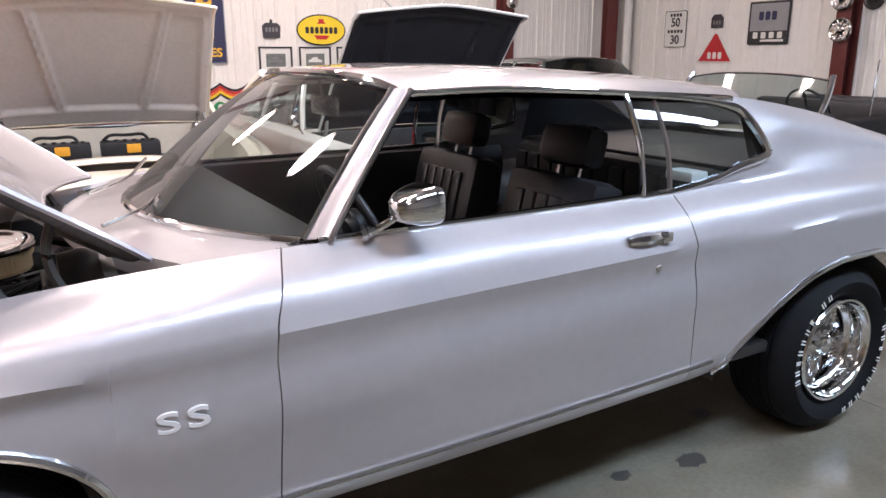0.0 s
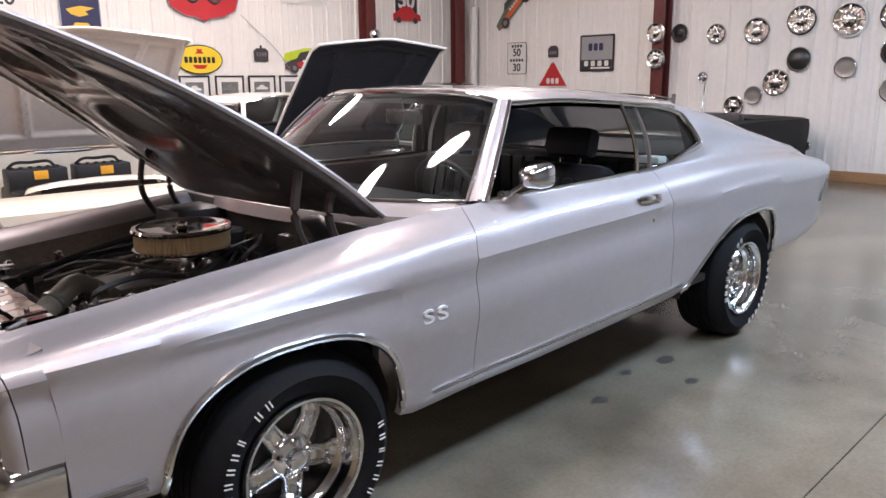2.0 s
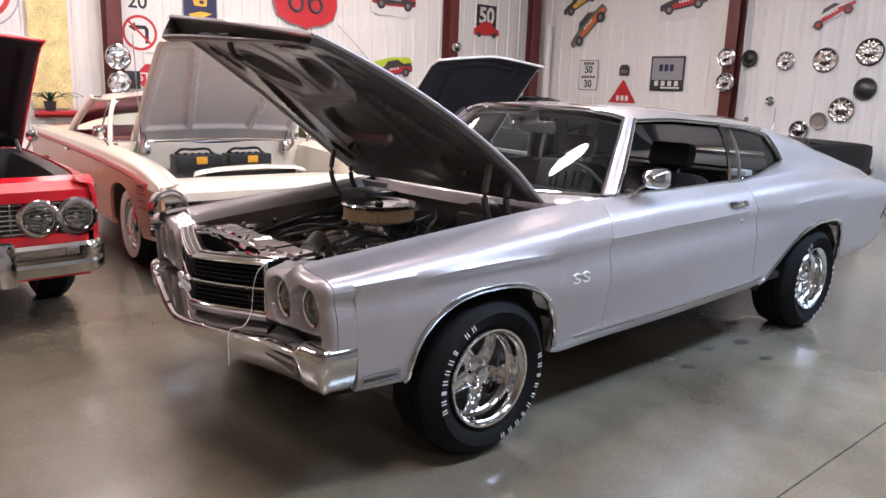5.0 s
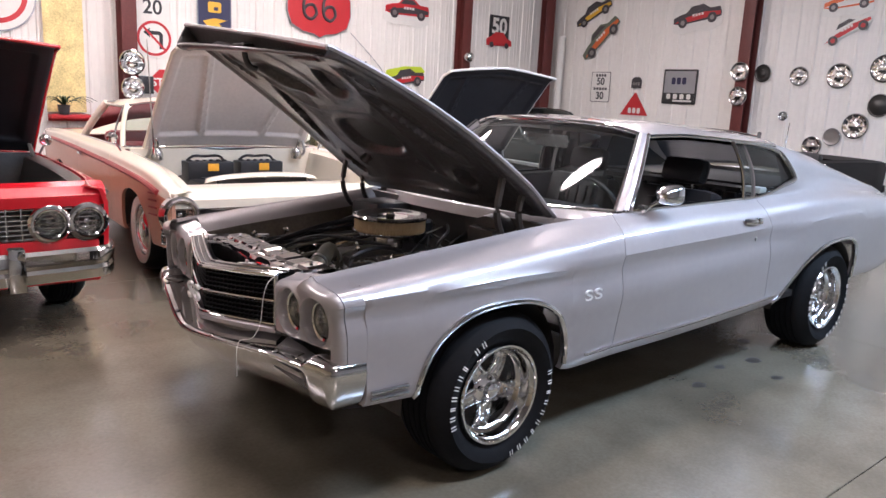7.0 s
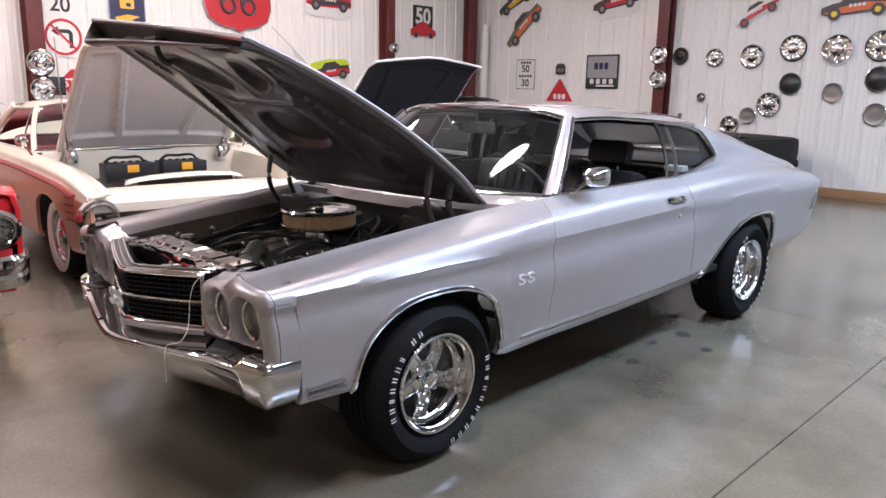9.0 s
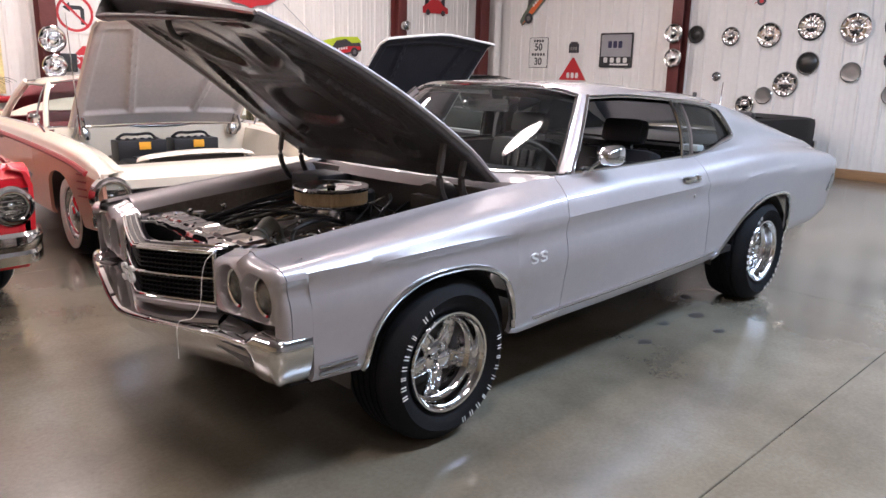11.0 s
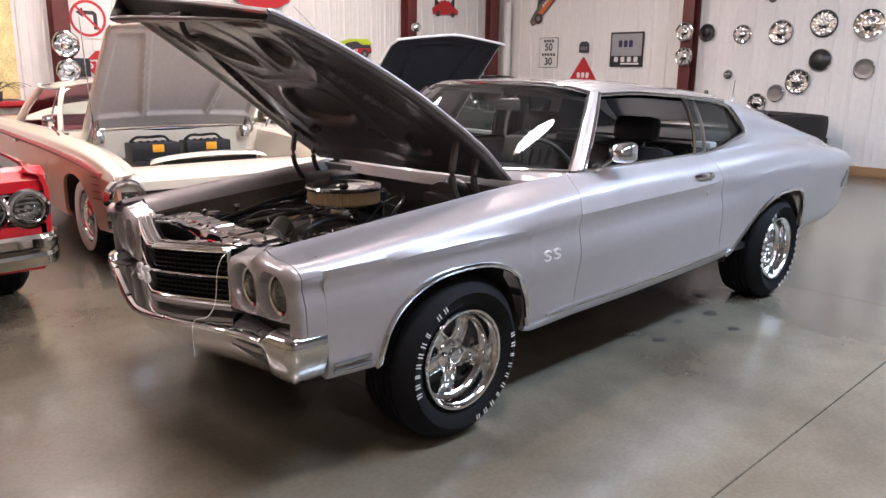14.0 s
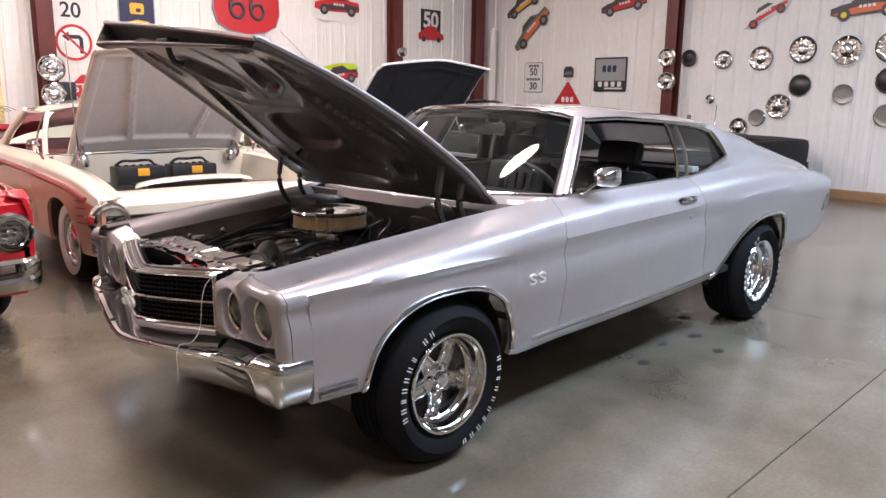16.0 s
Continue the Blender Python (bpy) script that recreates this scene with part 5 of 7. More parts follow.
        for k in range(90):
            a = k * 0.7
            rows.append((0.33 + 0.12 * k / 90, s * 0.66 + 0.022 * math.cos(a), 0.86 + 0.02 * math.sin(a)))
        tube(bm, rows, 0.0035, 4)
        part("hinge_spring", bm, bay_black, car)


def hood_shape(u, v):
    """The outer skin of the raised hood: u across -1..1, v from the rear edge 0 to the nose 1."""
    lip = max(0.0, (v - 0.94) / 0.06)
    v = min(1.0, v / 0.94)
    x = 0.50 - 0.17 * (1 - abs(u) ** 2.2) * (1 - v) - 1.12 * v
    z = 0.958 + 0.745 * v - 0.053 * v * v + 0.03 * math.sin(math.pi * v)
    # crown and raised centre bulge, both dying out towards the nose
    z += 0.03 * (1 - u * u) * (1 - 0.8 * step(v, 0.6, 1.0))
    b = (1 - step(abs(u), 0.26, 0.42)) * (1 - step(v, 0.75, 0.95))
    z += 0.022 * b * step(v, 0.0, 0.1)
    x -= 0.014 * b
    # a slight twist of the open hood, and the lip at its nose
    x += 0.04 * u * v * v
    z += 0.065 * u * v * v
    x -= 0.006 * lip
    z -= 0.004 * lip
    w = 0.715 - 0.02 * v - 0.035 * (1 - step(v, 0.0, 0.2)) * abs(u)
    return Vector((x, u * w, z))


def coupe_hood(car):
    nu, nv = 150, 176
    bm = bm_new()
    rows = [[hood_shape(u, v) for u in np.linspace(-1, 1, 49)] for v in np.linspace(0, 1, 60)]
    sheet(bm, rows)
    hood = part("hood", bm, silver, car, "raised silver hood, dark glossy underside")
    # stamped inner frame
    # openings: middle across and along, half length, half width, direction of the long axis, squareness
    holes = [(0.0, 0.31, 0.175, 0.115, (1, 0), 2.7)]
    for s in (-1, 1):
        holes += [(s * 0.29, 0.648, 0.165, 0.068, (s * 0.19, 0.253), 2.0), (s * 0.64, 0.45, 0.215, 0.048, (-s * 0.11, 0.42), 2.3),
                  (s * 0.33, 0.185, 0.05, 0.022, (1, 0), 2.2), (s * 0.60, 0.165, 0.075, 0.04, (0.3, s * 1.0), 2.2), (s * 0.50, 0.865, 0.12, 0.03, (1, 0), 2.4), (s * 0.74, 0.74, 0.09, 0.03, (s * 0.2, 1), 2.2)]

    def opening(u, v, hole):
        hu, hv, long, wide, (ax, ay), e = hole
        n = math.hypot(ax, ay)
        px, py = (u - hu) * 0.70, (v - hv) * 1.33
        return (abs((px * ax + py * ay) / n / long) ** e + abs((-px * ay + py * ax) / n / wide) ** e) ** (1 / e)

    # ridges between them, as lines on the panel
    ridges = [((-0.30, 0.46), (0.30, 0.46)), ((0.0, 0.50), (0.0, 0.86)), ((-0.42, 0.16), (-0.46, 0.56)), ((0.42, 0.16), (0.46, 0.56)), ((-0.46, 0.56), (-0.66, 0.80)), ((0.46, 0.56), (0.66, 0.80)), ((-0.30, 0.46), (-0.46, 0.56)), ((0.30, 0.46), (0.46, 0.56))]

    def ridge(u, v):
        best = 9.0
        for (ua, va), (ub, vb) in ridges:
            p, q = Vector(((u - ua) * 0.7, (v - va) * 1.33)), Vector(((ub - ua) * 0.7, (vb - va) * 1.33))
            t = min(1.0, max(0.0, p.dot(q) / q.dot(q)))
            best = min(best, (p - q * t).length)
        return 0.007 * math.exp(-(best / 0.014) ** 2)

    dark = {}
    bm = bm_new()
    rows = []
    for j in range(nv + 1):
        v = j / nv
        row = []
        for i in range(nu + 1):
            u = -1 + 2 * i / nu
            p = hood_shape(u, v)
            du = hood_shape(min(u + 0.02, 1), v) - hood_shape(max(u - 0.02, -1), v)
            dv = hood_shape(u, min(v + 0.02, 1)) - hood_shape(u, max(v - 0.02, 0))
            n = du.cross(dv).normalized()
            if n.z > 0:
                n = -n
            edge = min(1 - abs(u), (1 - v) * 1.3, v * 1.3)
            depth = 0.008 + (0.034 + 0.012 * u) * step(edge, 0.0, 0.02) - 0.010 * step(edge, 0.06, 0.10)
            depth += (0.012 + 0.030 * (u + 1)) * step(v, 0.86, 0.965) * (1 - step(v, 0.975, 1.0))
            near = [opening(u, v, hole) for hole in holes]
            for d in near:
                if d < 1.7:
                    depth -= 0.032 * (1 - step(d, 0.88, 1.14))
                    depth += 0.005 * math.exp(-((d - 1.24) / 0.09) ** 2)
            depth += ridge(u, v)
            depth += 0.004 * math.exp(-(((abs(u) - 0.88)) / 0.015) ** 2)
            row.append(p + n * max(0.006, depth))
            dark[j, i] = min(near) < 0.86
        rows.append(row)
    vs = sheet(bm, rows, flip=True)
    bm.faces.ensure_lookup_table()
    # recess floors take a blacker paint: the openings' shade put into colour
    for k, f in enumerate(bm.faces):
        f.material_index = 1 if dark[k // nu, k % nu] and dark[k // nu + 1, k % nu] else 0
    # turned edges that close the frame against the skin
    for edge, line in (([hood_shape(-1 + 2 * i / nu, 1) for i in range(nu + 1)], rows[-1]), ([hood_shape(-1 + 2 * i / nu, 0) for i in range(nu + 1)], rows[0]),
                       ([hood_shape(-1, j / nv) for j in range(nv + 1)], [r[0] for r in rows]), ([hood_shape(1, j / nv) for j in range(nv + 1)], [r[-1] for r in rows])):
        sheet(bm, [edge, line])
    part("hood_frame", bm, [hood_dark, bay_black], hood, "dark stamped inner frame, oval openings with painted-in shade", sharp=70)
    bm = bm_new()
    for edge in ([hood_shape(-1, v) for v in np.linspace(0, 1, 40)], [hood_shape(1, v) for v in np.linspace(0, 1, 40)], [hood_shape(u, 1) for u in np.linspace(-1, 1, 40)], [hood_shape(u, 0) for u in np.linspace(-1, 1, 40)]):
        tube(bm, [p + Vector((0, 0, -0.006)) for p in edge], 0.009, 6)
    part("hood_edge", bm, silver, hood)
    bm = bm_new()
    p = hood_shape(0.04, 0.93)
    tube(bm, spline([p + Vector((0, 0, -0.04)), p + Vector((0.0, 0, -0.09)), p + Vector((0.02, 0, -0.13)), p + Vector((0.05, 0, -0.14))], 4), 0.012, 8)
    box(bm, p + Vector((-0.03, -0.05, -0.06)), p + Vector((0.05, 0.05, -0.045)), 0.006)
    part("hood_latch", bm, bay_black, hood, "black latch hook")


def coupe_cabin(car):
    """Seats, dashboard, wheel and linings, all in black vinyl."""
    def cushion(lo, hi, m, ribs=0, r=0.05):
        bm = bm_new()
        box(bm, lo, hi, r, m=m)
        lo, hi = Vector(lo), Vector(hi)
        return bm
    for y in (-0.36, 0.36):
        seat = empty("front_seat", pose(1.62, y, 0.42), label="black vinyl bucket seat with headrest")
        seat.parent = car
        part("seat_base", cushion((-0.28, -0.25, 0), (0.24, 0.25, 0.17), pose(0, 0, 0, 0, -6, 0)), black_vinyl, seat)
        bm = cushion((-0.075, -0.25, 0), (0.075, 0.25, 0.50), pose(0.22, 0, 0.08, 0, 14, 0))
        part("seat_back", bm, black_vinyl, seat)
        for k in range(5):
            bm = bm_new()
            box(bm, (-0.088, -0.17 + 0.07 * k, 0.06), (-0.06, -0.11 + 0.07 * k, 0.42), 0.012, m=pose(0.22, 0, 0.08, 0, 14, 0))
            part("seat_pleat", bm, black_vinyl, seat)
        part("headrest", cushion((-0.05, -0.14, 0.53), (0.05, 0.14, 0.68), pose(0.22, 0, 0.08, 0, 14, 0), r=0.045), black_vinyl, seat)
        for dy in (-0.06, 0.06):
            bm = bm_new()
            tube(bm, [Vector((0.34, dy, 0.52)), Vector((0.37, dy, 0.64))], 0.007, 6)
            part("headrest_post", bm, chrome, seat)
    part("rear_seat", cushion((2.42, -0.6, 0.42), (2.56, 0.6, 0.99), pose(0, 0, 0)), black_vinyl, car, "black vinyl rear bench")
    for k in range(12):
        bm = bm_new()
        box(bm, (2.40, -0.56 + 0.095 * k, 0.5), (2.45, -0.475 + 0.095 * k, 0.95), 0.018)
        part("seat_pleat", bm, black_vinyl, car)
    part("rear_cushion", cushion((2.0, -0.6, 0.40), (2.45, 0.6, 0.62), pose(0, 0, 0)), black_vinyl, car)
    bm = bm_new()
    box(bm, (2.5, -0.62, 0.985), (3.34, 0.62, 1.005), 0.006)
    part("parcel_shelf", bm, black_plastic, car, "black parcel shelf")
    bm = bm_new()
    rows = []
    for y in np.linspace(-0.74, 0.74, 15):
        u = abs(y) / 0.75
        f = 0.80 - 0.26 * (1 - u ** 2.2)
        rows.append([(f, y, 0.945), (0.82, y, 0.965), (0.93, y, 0.955), (0.955, y, 0.93), (0.93, y, 0.80), (0.90, y, 0.62), (0.7, y, 0.6)])
    sheet(bm, rows)
    part("dashboard", bm, black_vinyl, car, "black padded dashboard")
    for y in (-0.48, -0.34, -0.2):
        bm = bm_new()
        lathe(bm, [(0.055, 0.0), (0.055, 0.012), (0.045, 0.012), (0.04, 0.002), (0.0, 0.002)], 20, pose(0.94, y, 0.86) @ Matrix.Rotation(radians(90), 4, "Y"))
        part("gauge", bm, dull_chrome, car)
    m = pose(1.14, -0.36, 0.90) @ Matrix.Rotation(radians(65), 4, "Y")
    steering = empty("steering_wheel", m, label="black steering wheel with bright spokes")
    steering.parent = car
    bm = bm_new()
    lathe(bm, [(0.19 + 0.013 * math.cos(a), 0.013 * math.sin(a)) for a in np.linspace(0, 2 * math.pi, 11)], 40)
    part("wheel_rim", bm, black_plastic, steering)
    for a in (90, 210, 330):
        bm = bm_new()
        box(bm, (0.02, -0.016, -0.02), (0.19, 0.016, -0.012), 0.003, m=Matrix.Rotation(radians(a), 4, "Z"))
        part("wheel_spoke", bm, dull_chrome, steering)
    bm = bm_new()
    lathe(bm, [(0, 0.03), (0.04, 0.025), (0.055, 0.0), (0.05, -0.03), (0.025, -0.05), (0.022, -0.3)], 20)
    part("wheel_boss", bm, black_plastic, steering)
    bm = bm_new()
    box(bm, (1.19, -0.12, 1.20), (1.205, 0.12, 1.27), 0.012)
    tube(bm, [(1.2, 0, 1.26), (1.18, 0, 1.32)], 0.006, 6)
    part("cabin_mirror", bm, dull_chrome, car, "bright interior mirror")
    bm = bm_new()
    box(bm, (0.7, -0.84, 0.36), (2.9, 0.84, 0.40), 0.01)
    part("floor_pan", bm, bay_black, car, "black carpeted floor")
    for s in (-1, 1):
        bm = bm_new()
        rows = [[(x, s * (coupe["wt"](x) - 0.05), min(0.955, coupe["zt"](x) - 0.01)), (x, s * (coupe["wt"](x) - 0.08), 0.86), (x, s * 0.78, 0.42)] for x in np.linspace(0.88, 2.42, 20)]
        sheet(bm, rows)
        part("door_lining", bm, black_vinyl, car, "black door lining")
        bm = bm_new()
        rows = []
        for x in np.linspace(1.2, 2.7, 20):
            xe = min(x, 2.5)
            rows.append([(x, s * u * (edge_w(xe) - 0.02), edge_z(xe) - 0.03 + 0.04 * (1 - u * u)) for u in np.linspace(0, 1, 6)])
        sheet(bm, rows)
        part("headliner", bm, black_vinyl, car, "black headliner")
        # inner sail panel
        bm = bm_new()
        rows = [[(x, s * (edge_w(x) - 0.03), edge_z(x) - 0.02), (x, s * 0.70, 0.98)] for x in np.linspace(2.53, 3.3, 14)]
        sheet(bm, rows)
        part("sail_lining", bm, black_vinyl, car)
    bm = bm_new()
    box(bm, (2.2, -0.72, 0.985), (2.28, -0.60, 1.02), 0.01)
    part("white_tag", bm, white_letter, car, "small white card on the rear sill")


coupe_car = silver_coupe()
coupe_front(coupe_car)
coupe_bay(coupe_car)
coupe_hood(coupe_car)
coupe_cabin(coupe_car)


def settle(car):
    """The right front corner sits a little low and back, as an old repair left it."""
    def moved(q):
        k = (1 - step(q.x, 0.35, 0.85)) * max(0.0, q.y)
        return Vector((q.x + 0.07 * k, q.y - 0.10 * k, q.z - 0.032 * k))

    def visit(ob):
        for child in ob.children:
            if child.name.split(".")[0] in ("wheel", "hood", "engine_block", "front_seat", "steering_wheel", "dashboard", "windscreen"):
                continue
            m = child.matrix_basis
            if m == Matrix.Identity(4):
                for v in child.data.vertices:
                    v.co = moved(v.co)
            else:
                m = m.copy()
                m.translation = moved(m.translation)
                child.matrix_basis = m
                if child.type == "EMPTY":
                    continue
            visit(child)

    visit(car)


settle(coupe_car)


# ---- the other cars in the row ----
def car_curves(nose, tail, w, zb, sill, arch_r, wheelbase, top_in=0.10, fin=0.0):
    """Plain slab-sided body curves of a sixties car."""
    xs = [nose, nose + 0.25, 0.3, 1.0, 2.0, wheelbase, tail - 0.4, tail]
    return dict(
        zr=smooth_curve([nose, 0.0, tail], [sill + 0.05, sill, sill + 0.05]),
        wr=smooth_curve(xs, [w - 0.08, w - 0.06, w - 0.05, w - 0.05, w - 0.05, w - 0.05, w - 0.06, w - 0.09]),
        wm=smooth_curve(xs, [w - 0.05, w - 0.01, w, w, w, w, w - 0.01, w - 0.05]),
        wc=smooth_curve(xs, [w - 0.05, w - 0.01, w, w, w, w, w - 0.01, w - 0.05]),
        zc=smooth_curve(xs, [zb - 0.12, zb - 0.10, zb - 0.09, zb - 0.08, zb - 0.06, zb - 0.05 + fin, zb - 0.06 + fin, zb - 0.08 + fin]),
        wt=smooth_curve(xs, [w - top_in - 0.06, w - top_in - 0.02, w - top_in, w - top_in, w - top_in, w - top_in, w - top_in, w - top_in - 0.02]),
        zt=smooth_curve(xs, [zb - 0.05, zb - 0.03, zb - 0.01, zb, zb + 0.01, zb + fin, zb - 0.02 + fin, zb - 0.04 + fin]),
        bow=smooth_curve([nose, tail], [0.02, 0.02]),
        arches=[(superarch(0.0, arch_r + 0.02, sill, 0.64 - sill, 2.3), -arch_r - 0.02, arch_r + 0.02), (superarch(wheelbase, arch_r + 0.02, sill, 0.60 - sill, 2.3), wheelbase - arch_r - 0.02, wheelbase + arch_r + 0.02)],
        nose=nose, tail=tail, w=w, zb=zb, wheelbase=wheelbase)


def classic_car(name, place, label, c, paint, low_paint=None, stripe=None, hood_len=1.1, hood_in=None, hood_angle=52, roof_z=1.35, cowl=0.78, roof_w=0.58, interior=None, wheel_wall=None,
                screen=(0.95, 1.35), rear=(2.25, 2.65), hood_open=True, hood_w=0.70, frame_mat=None, post=True, open_top=False, glazed=True):
    car = empty(name, place, label=label, category="car")
    w, zb, nose, tail, wb = c["w"], c["zb"], c["nose"], c["tail"], c["wheelbase"]
    mats = [paint, low_paint or paint]
    trim_z = lambda x: c["zc"](x) - 0.02
    for s in (1, -1):
        cuts = [nose, cowl + 0.12, cowl + 1.25, tail]
        for nm, a, b in zip(("front_fender", "door", "rear_quarter"), cuts, cuts[1:]):
            bm = side_panel(c, a + 0.003, b - 0.003, s)
            for f in bm.faces:
                q = f.calc_center_median()
                f.material_index = 1 if q.z < trim_z(q.x) else 0
            panel = part(nm, bm, mats, car)
            if nm == "door":
                bm = bm_new()
                x = cowl + 1.12
                box(bm, (x - 0.07, s * (w + 0.014) - 0.012, zb - 0.15), (x + 0.07, s * (w + 0.014) + 0.012, zb - 0.125), 0.006)
                part("door_handle", bm, chrome, panel, "chrome handle")
        if stripe:
            bm = bm_new()
            tube(bm, [(x, s * (c["wc"](x) + 0.004), trim_z(x)) for x in np.linspace(nose + 0.2, tail - 0.1, 40)], 0.022, 6, flat=0.9)
            part("side_stripe", bm, stripe, car, "raised coloured side moulding")
            for k in range(4):
                bm = bm_new()
                z = trim_z(-0.4) - 0.05 - 0.05 * k
                tube(bm, [(nose + 0.22, s * (w - 0.008), z), (nose + 0.36, s * (w + 0.004), z - 0.006)], 0.007, 5)
                part("fender_dash", bm, stripe, car)
        for k, x in enumerate((0, wb)):
            wheel((x, s * (w - 0.09), 0.315), s, 0.315, 0.19, 0.19, "cap", car, rubber, chrome, letters=False, wall=wheel_wall)
            bm = bm_new()
            rows = [[(x - 0.4 * math.cos(a), s * v, 0.30 + 0.36 * math.sin(a)) for v in (w - 0.03, w - 0.4)] for a in np.linspace(0, math.pi, 11)]
            sheet(bm, rows)
            part("wheel_housing", bm, bay_black, car, "black inner wheel arch")
    ztop = roof_z
    # roof, pillars, glass
    bm = bm_new()
    rows = []
    for t in np.linspace(0, 1, 14):
        x = screen[1] + t * (rear[0] - screen[1])
        rows.append([(x, u * roof_w, ztop - 0.05 + 0.05 * (1 - abs(u) ** 2.5) + 0.02 * math.sin(math.pi * t) - (0.05 if abs(u) > 0.999 else 0)) for u in np.linspace(-1, 1, 17)])
    sheet(bm, rows)
    if open_top:
        bm.free()
    else:
        part("roof", bm, paint, car)
    bw = w - 0.13
    for s in (1, -1):
        pillars = [((screen[0], bw, zb - 0.01), (screen[1], roof_w, ztop - 0.06), 0.022, 1), ((rear[1], bw, zb), (rear[0], roof_w, ztop - 0.06), 0.06 if glazed else 0.035, 1)]
        if post:
            pillars.append((((screen[0] + rear[1]) / 2 + 0.08, bw, zb), ((screen[1] + rear[0]) / 2 + 0.1, roof_w + 0.004, ztop - 0.06), 0.022, 1))
        pillars.append(((screen[0] + 0.34, bw, zb), (screen[1] + 0.06, roof_w + 0.004, ztop - 0.06), 0.009, 0))
        if open_top:
            pillars = [((screen[0], bw, zb - 0.01), (screen[1], roof_w, ztop - 0.02), 0.024, 0)]
        for lo, hi, r, painted in pillars:
            bm = bm_new()
            a, b = Vector((lo[0], s * lo[1], lo[2])), Vector((hi[0], s * hi[1], hi[2]))
            tube(bm, [a.lerp(b, t) + Vector((0, s * 0.015 * math.sin(math.pi * t), 0)) for t in np.linspace(0, 1, 7)], r, 8)
            part("pillar" if painted else "vent_post", bm, paint if painted else chrome, car)
        bm = bm_new()
        rows = [[Vector((screen[0] + 0.04 + t * (rear[1] - screen[0] - 0.08), s * bw, zb)).lerp(Vector((screen[1] + t * (rear[0] - screen[1]), s * roof_w, ztop - 0.07)), k / 4) for k in range(5)] for t in np.linspace(0, 1, 8)]
        sheet(bm, rows)
        if open_top:
            bm.free()
            continue
        if glazed:
            part("side_glass", bm, window_glass, car, "clear side glass").visible_shadow = False
        else:                      # windows wound down
            bm.free()
        bm = bm_new()
        tube(bm, [(x, s * (c["wt"](x) + 0.002), c["zt"](x) + 0.004) for x in np.linspace(screen[0], rear[1], 20)], 0.008, 6)
        part("belt_trim", bm, chrome, car)
        bm = bm_new()
        tube(bm, [(x, s * (roof_w + 0.006), ztop - 0.075) for x in np.linspace(screen[1] - 0.02, rear[0], 16)], 0.012, 6)
        part("drip_rail", bm, chrome, car)
        bm = bm_new()
        lathe(bm, [(0, -0.03), (0.035, -0.02), (0.045, 0.01), (0.045, 0.018), (0.0, 0.018)], 20, pose(screen[0] - 0.12, s * (w - 0.02), zb + 0.08) @ Matrix.Rotation(radians(80), 4, "Y"))
        tube(bm, [(screen[0] - 0.15, s * (w - 0.08), zb - 0.03), (screen[0] - 0.13, s * (w - 0.03), zb + 0.06)], 0.008, 6)
        part("door_mirror", bm, chrome, car, "round chrome mirror")
    for nm, xa, xb in (("windscreen", screen[0] - 0.02, screen[1] - 0.01), ("rear_window", rear[1], rear[0])):
        sgn = -1 if nm == "windscreen" else 1
        if open_top and sgn > 0:
            continue
        bm = bm_new()
        rows = []
        for u in np.linspace(-1, 1, 15):
            lo = Vector((xa + sgn * 0.16 * (1 - u * u), u * bw, zb))
            hi = Vector((xb + sgn * 0.06 * (1 - u * u), u * roof_w, ztop - 0.05 + 0.05 * (1 - abs(u) ** 2.5) - 0.01))
            rows.append([lo.lerp(hi, k / 5) for k in range(6)])
        sheet(bm, rows)
        part(nm, bm, window_glass, car, "clear curved glass").visible_shadow = False
        bm = bm_new()
        tube(bm, [r_[0] for r_ in rows] , 0.012, 6)
        tube(bm, [r_[-1] for r_ in rows], 0.01, 6)
        part("glass_trim", bm, chrome, car)
    # cowl, deck, tail
    for nm, xa, xb, bowed in (("cowl_panel", cowl - 0.02, screen[0] + 0.02, 1), ("trunk_lid", rear[1] - 0.02, tail - 0.02, 0)):
        bm = bm_new()
        rows = []
        for t in np.linspace(0, 1, 9):
            x = xa + t * (xb - xa)
            rows.append([(x - 0.12 * bowed * t * (1 - u * u), u * c["wt"](x), c["zt"](x) + 0.025 * (1 - u * u)) for u in np.linspace(-1, 1, 13)])
        sheet(bm, rows)
        part(nm, bm, paint, car)
    bm = bm_new()
    box(bm, (tail - 0.04, -w + 0.08, 0.4), (tail + 0.02, w - 0.08, zb - 0.05), 0.02)
    part("tail_panel", bm, paint, car)
    bm = bm_new()
    box(bm, (tail + 0.0, -w + 0.02, 0.42), (tail + 0.1, w - 0.02, 0.54), 0.03)
    part("rear_bumper", bm, chrome, car, "chrome rear bumper")
    # cabin
    inn = interior or black_vinyl
    bm = bm_new()
    box(bm, (cowl - 0.1, -w + 0.1, 0.3), (rear[1] + 0.3, w - 0.1, 0.35), 0.01)
    part("floor_pan", bm, bay_black, car)
    for x in (1.62, 2.35):
        bm = bm_new()
        box(bm, (x - 0.4, -w + 0.2, 0.4), (x, w - 0.2, 0.6), 0.06)
        box(bm, (x - 0.06, -w + 0.2, 0.45), (x + 0.08, w - 0.2, 0.98), 0.06, m=pose(0, 0, 0))
        part("bench_seat", bm, inn, car, "padded bench seat")
    bm = bm_new()
    box(bm, (screen[0] + 0.0, -w + 0.14, zb - 0.2), (screen[0] + 0.25, w - 0.14, zb + 0.03), 0.05)
    part("dashboard", bm, inn, car)
    m = pose(screen[0] + 0.45, -0.36, zb + 0.03) @ Matrix.Rotation(radians(60), 4, "Y")
    bm = bm_new()
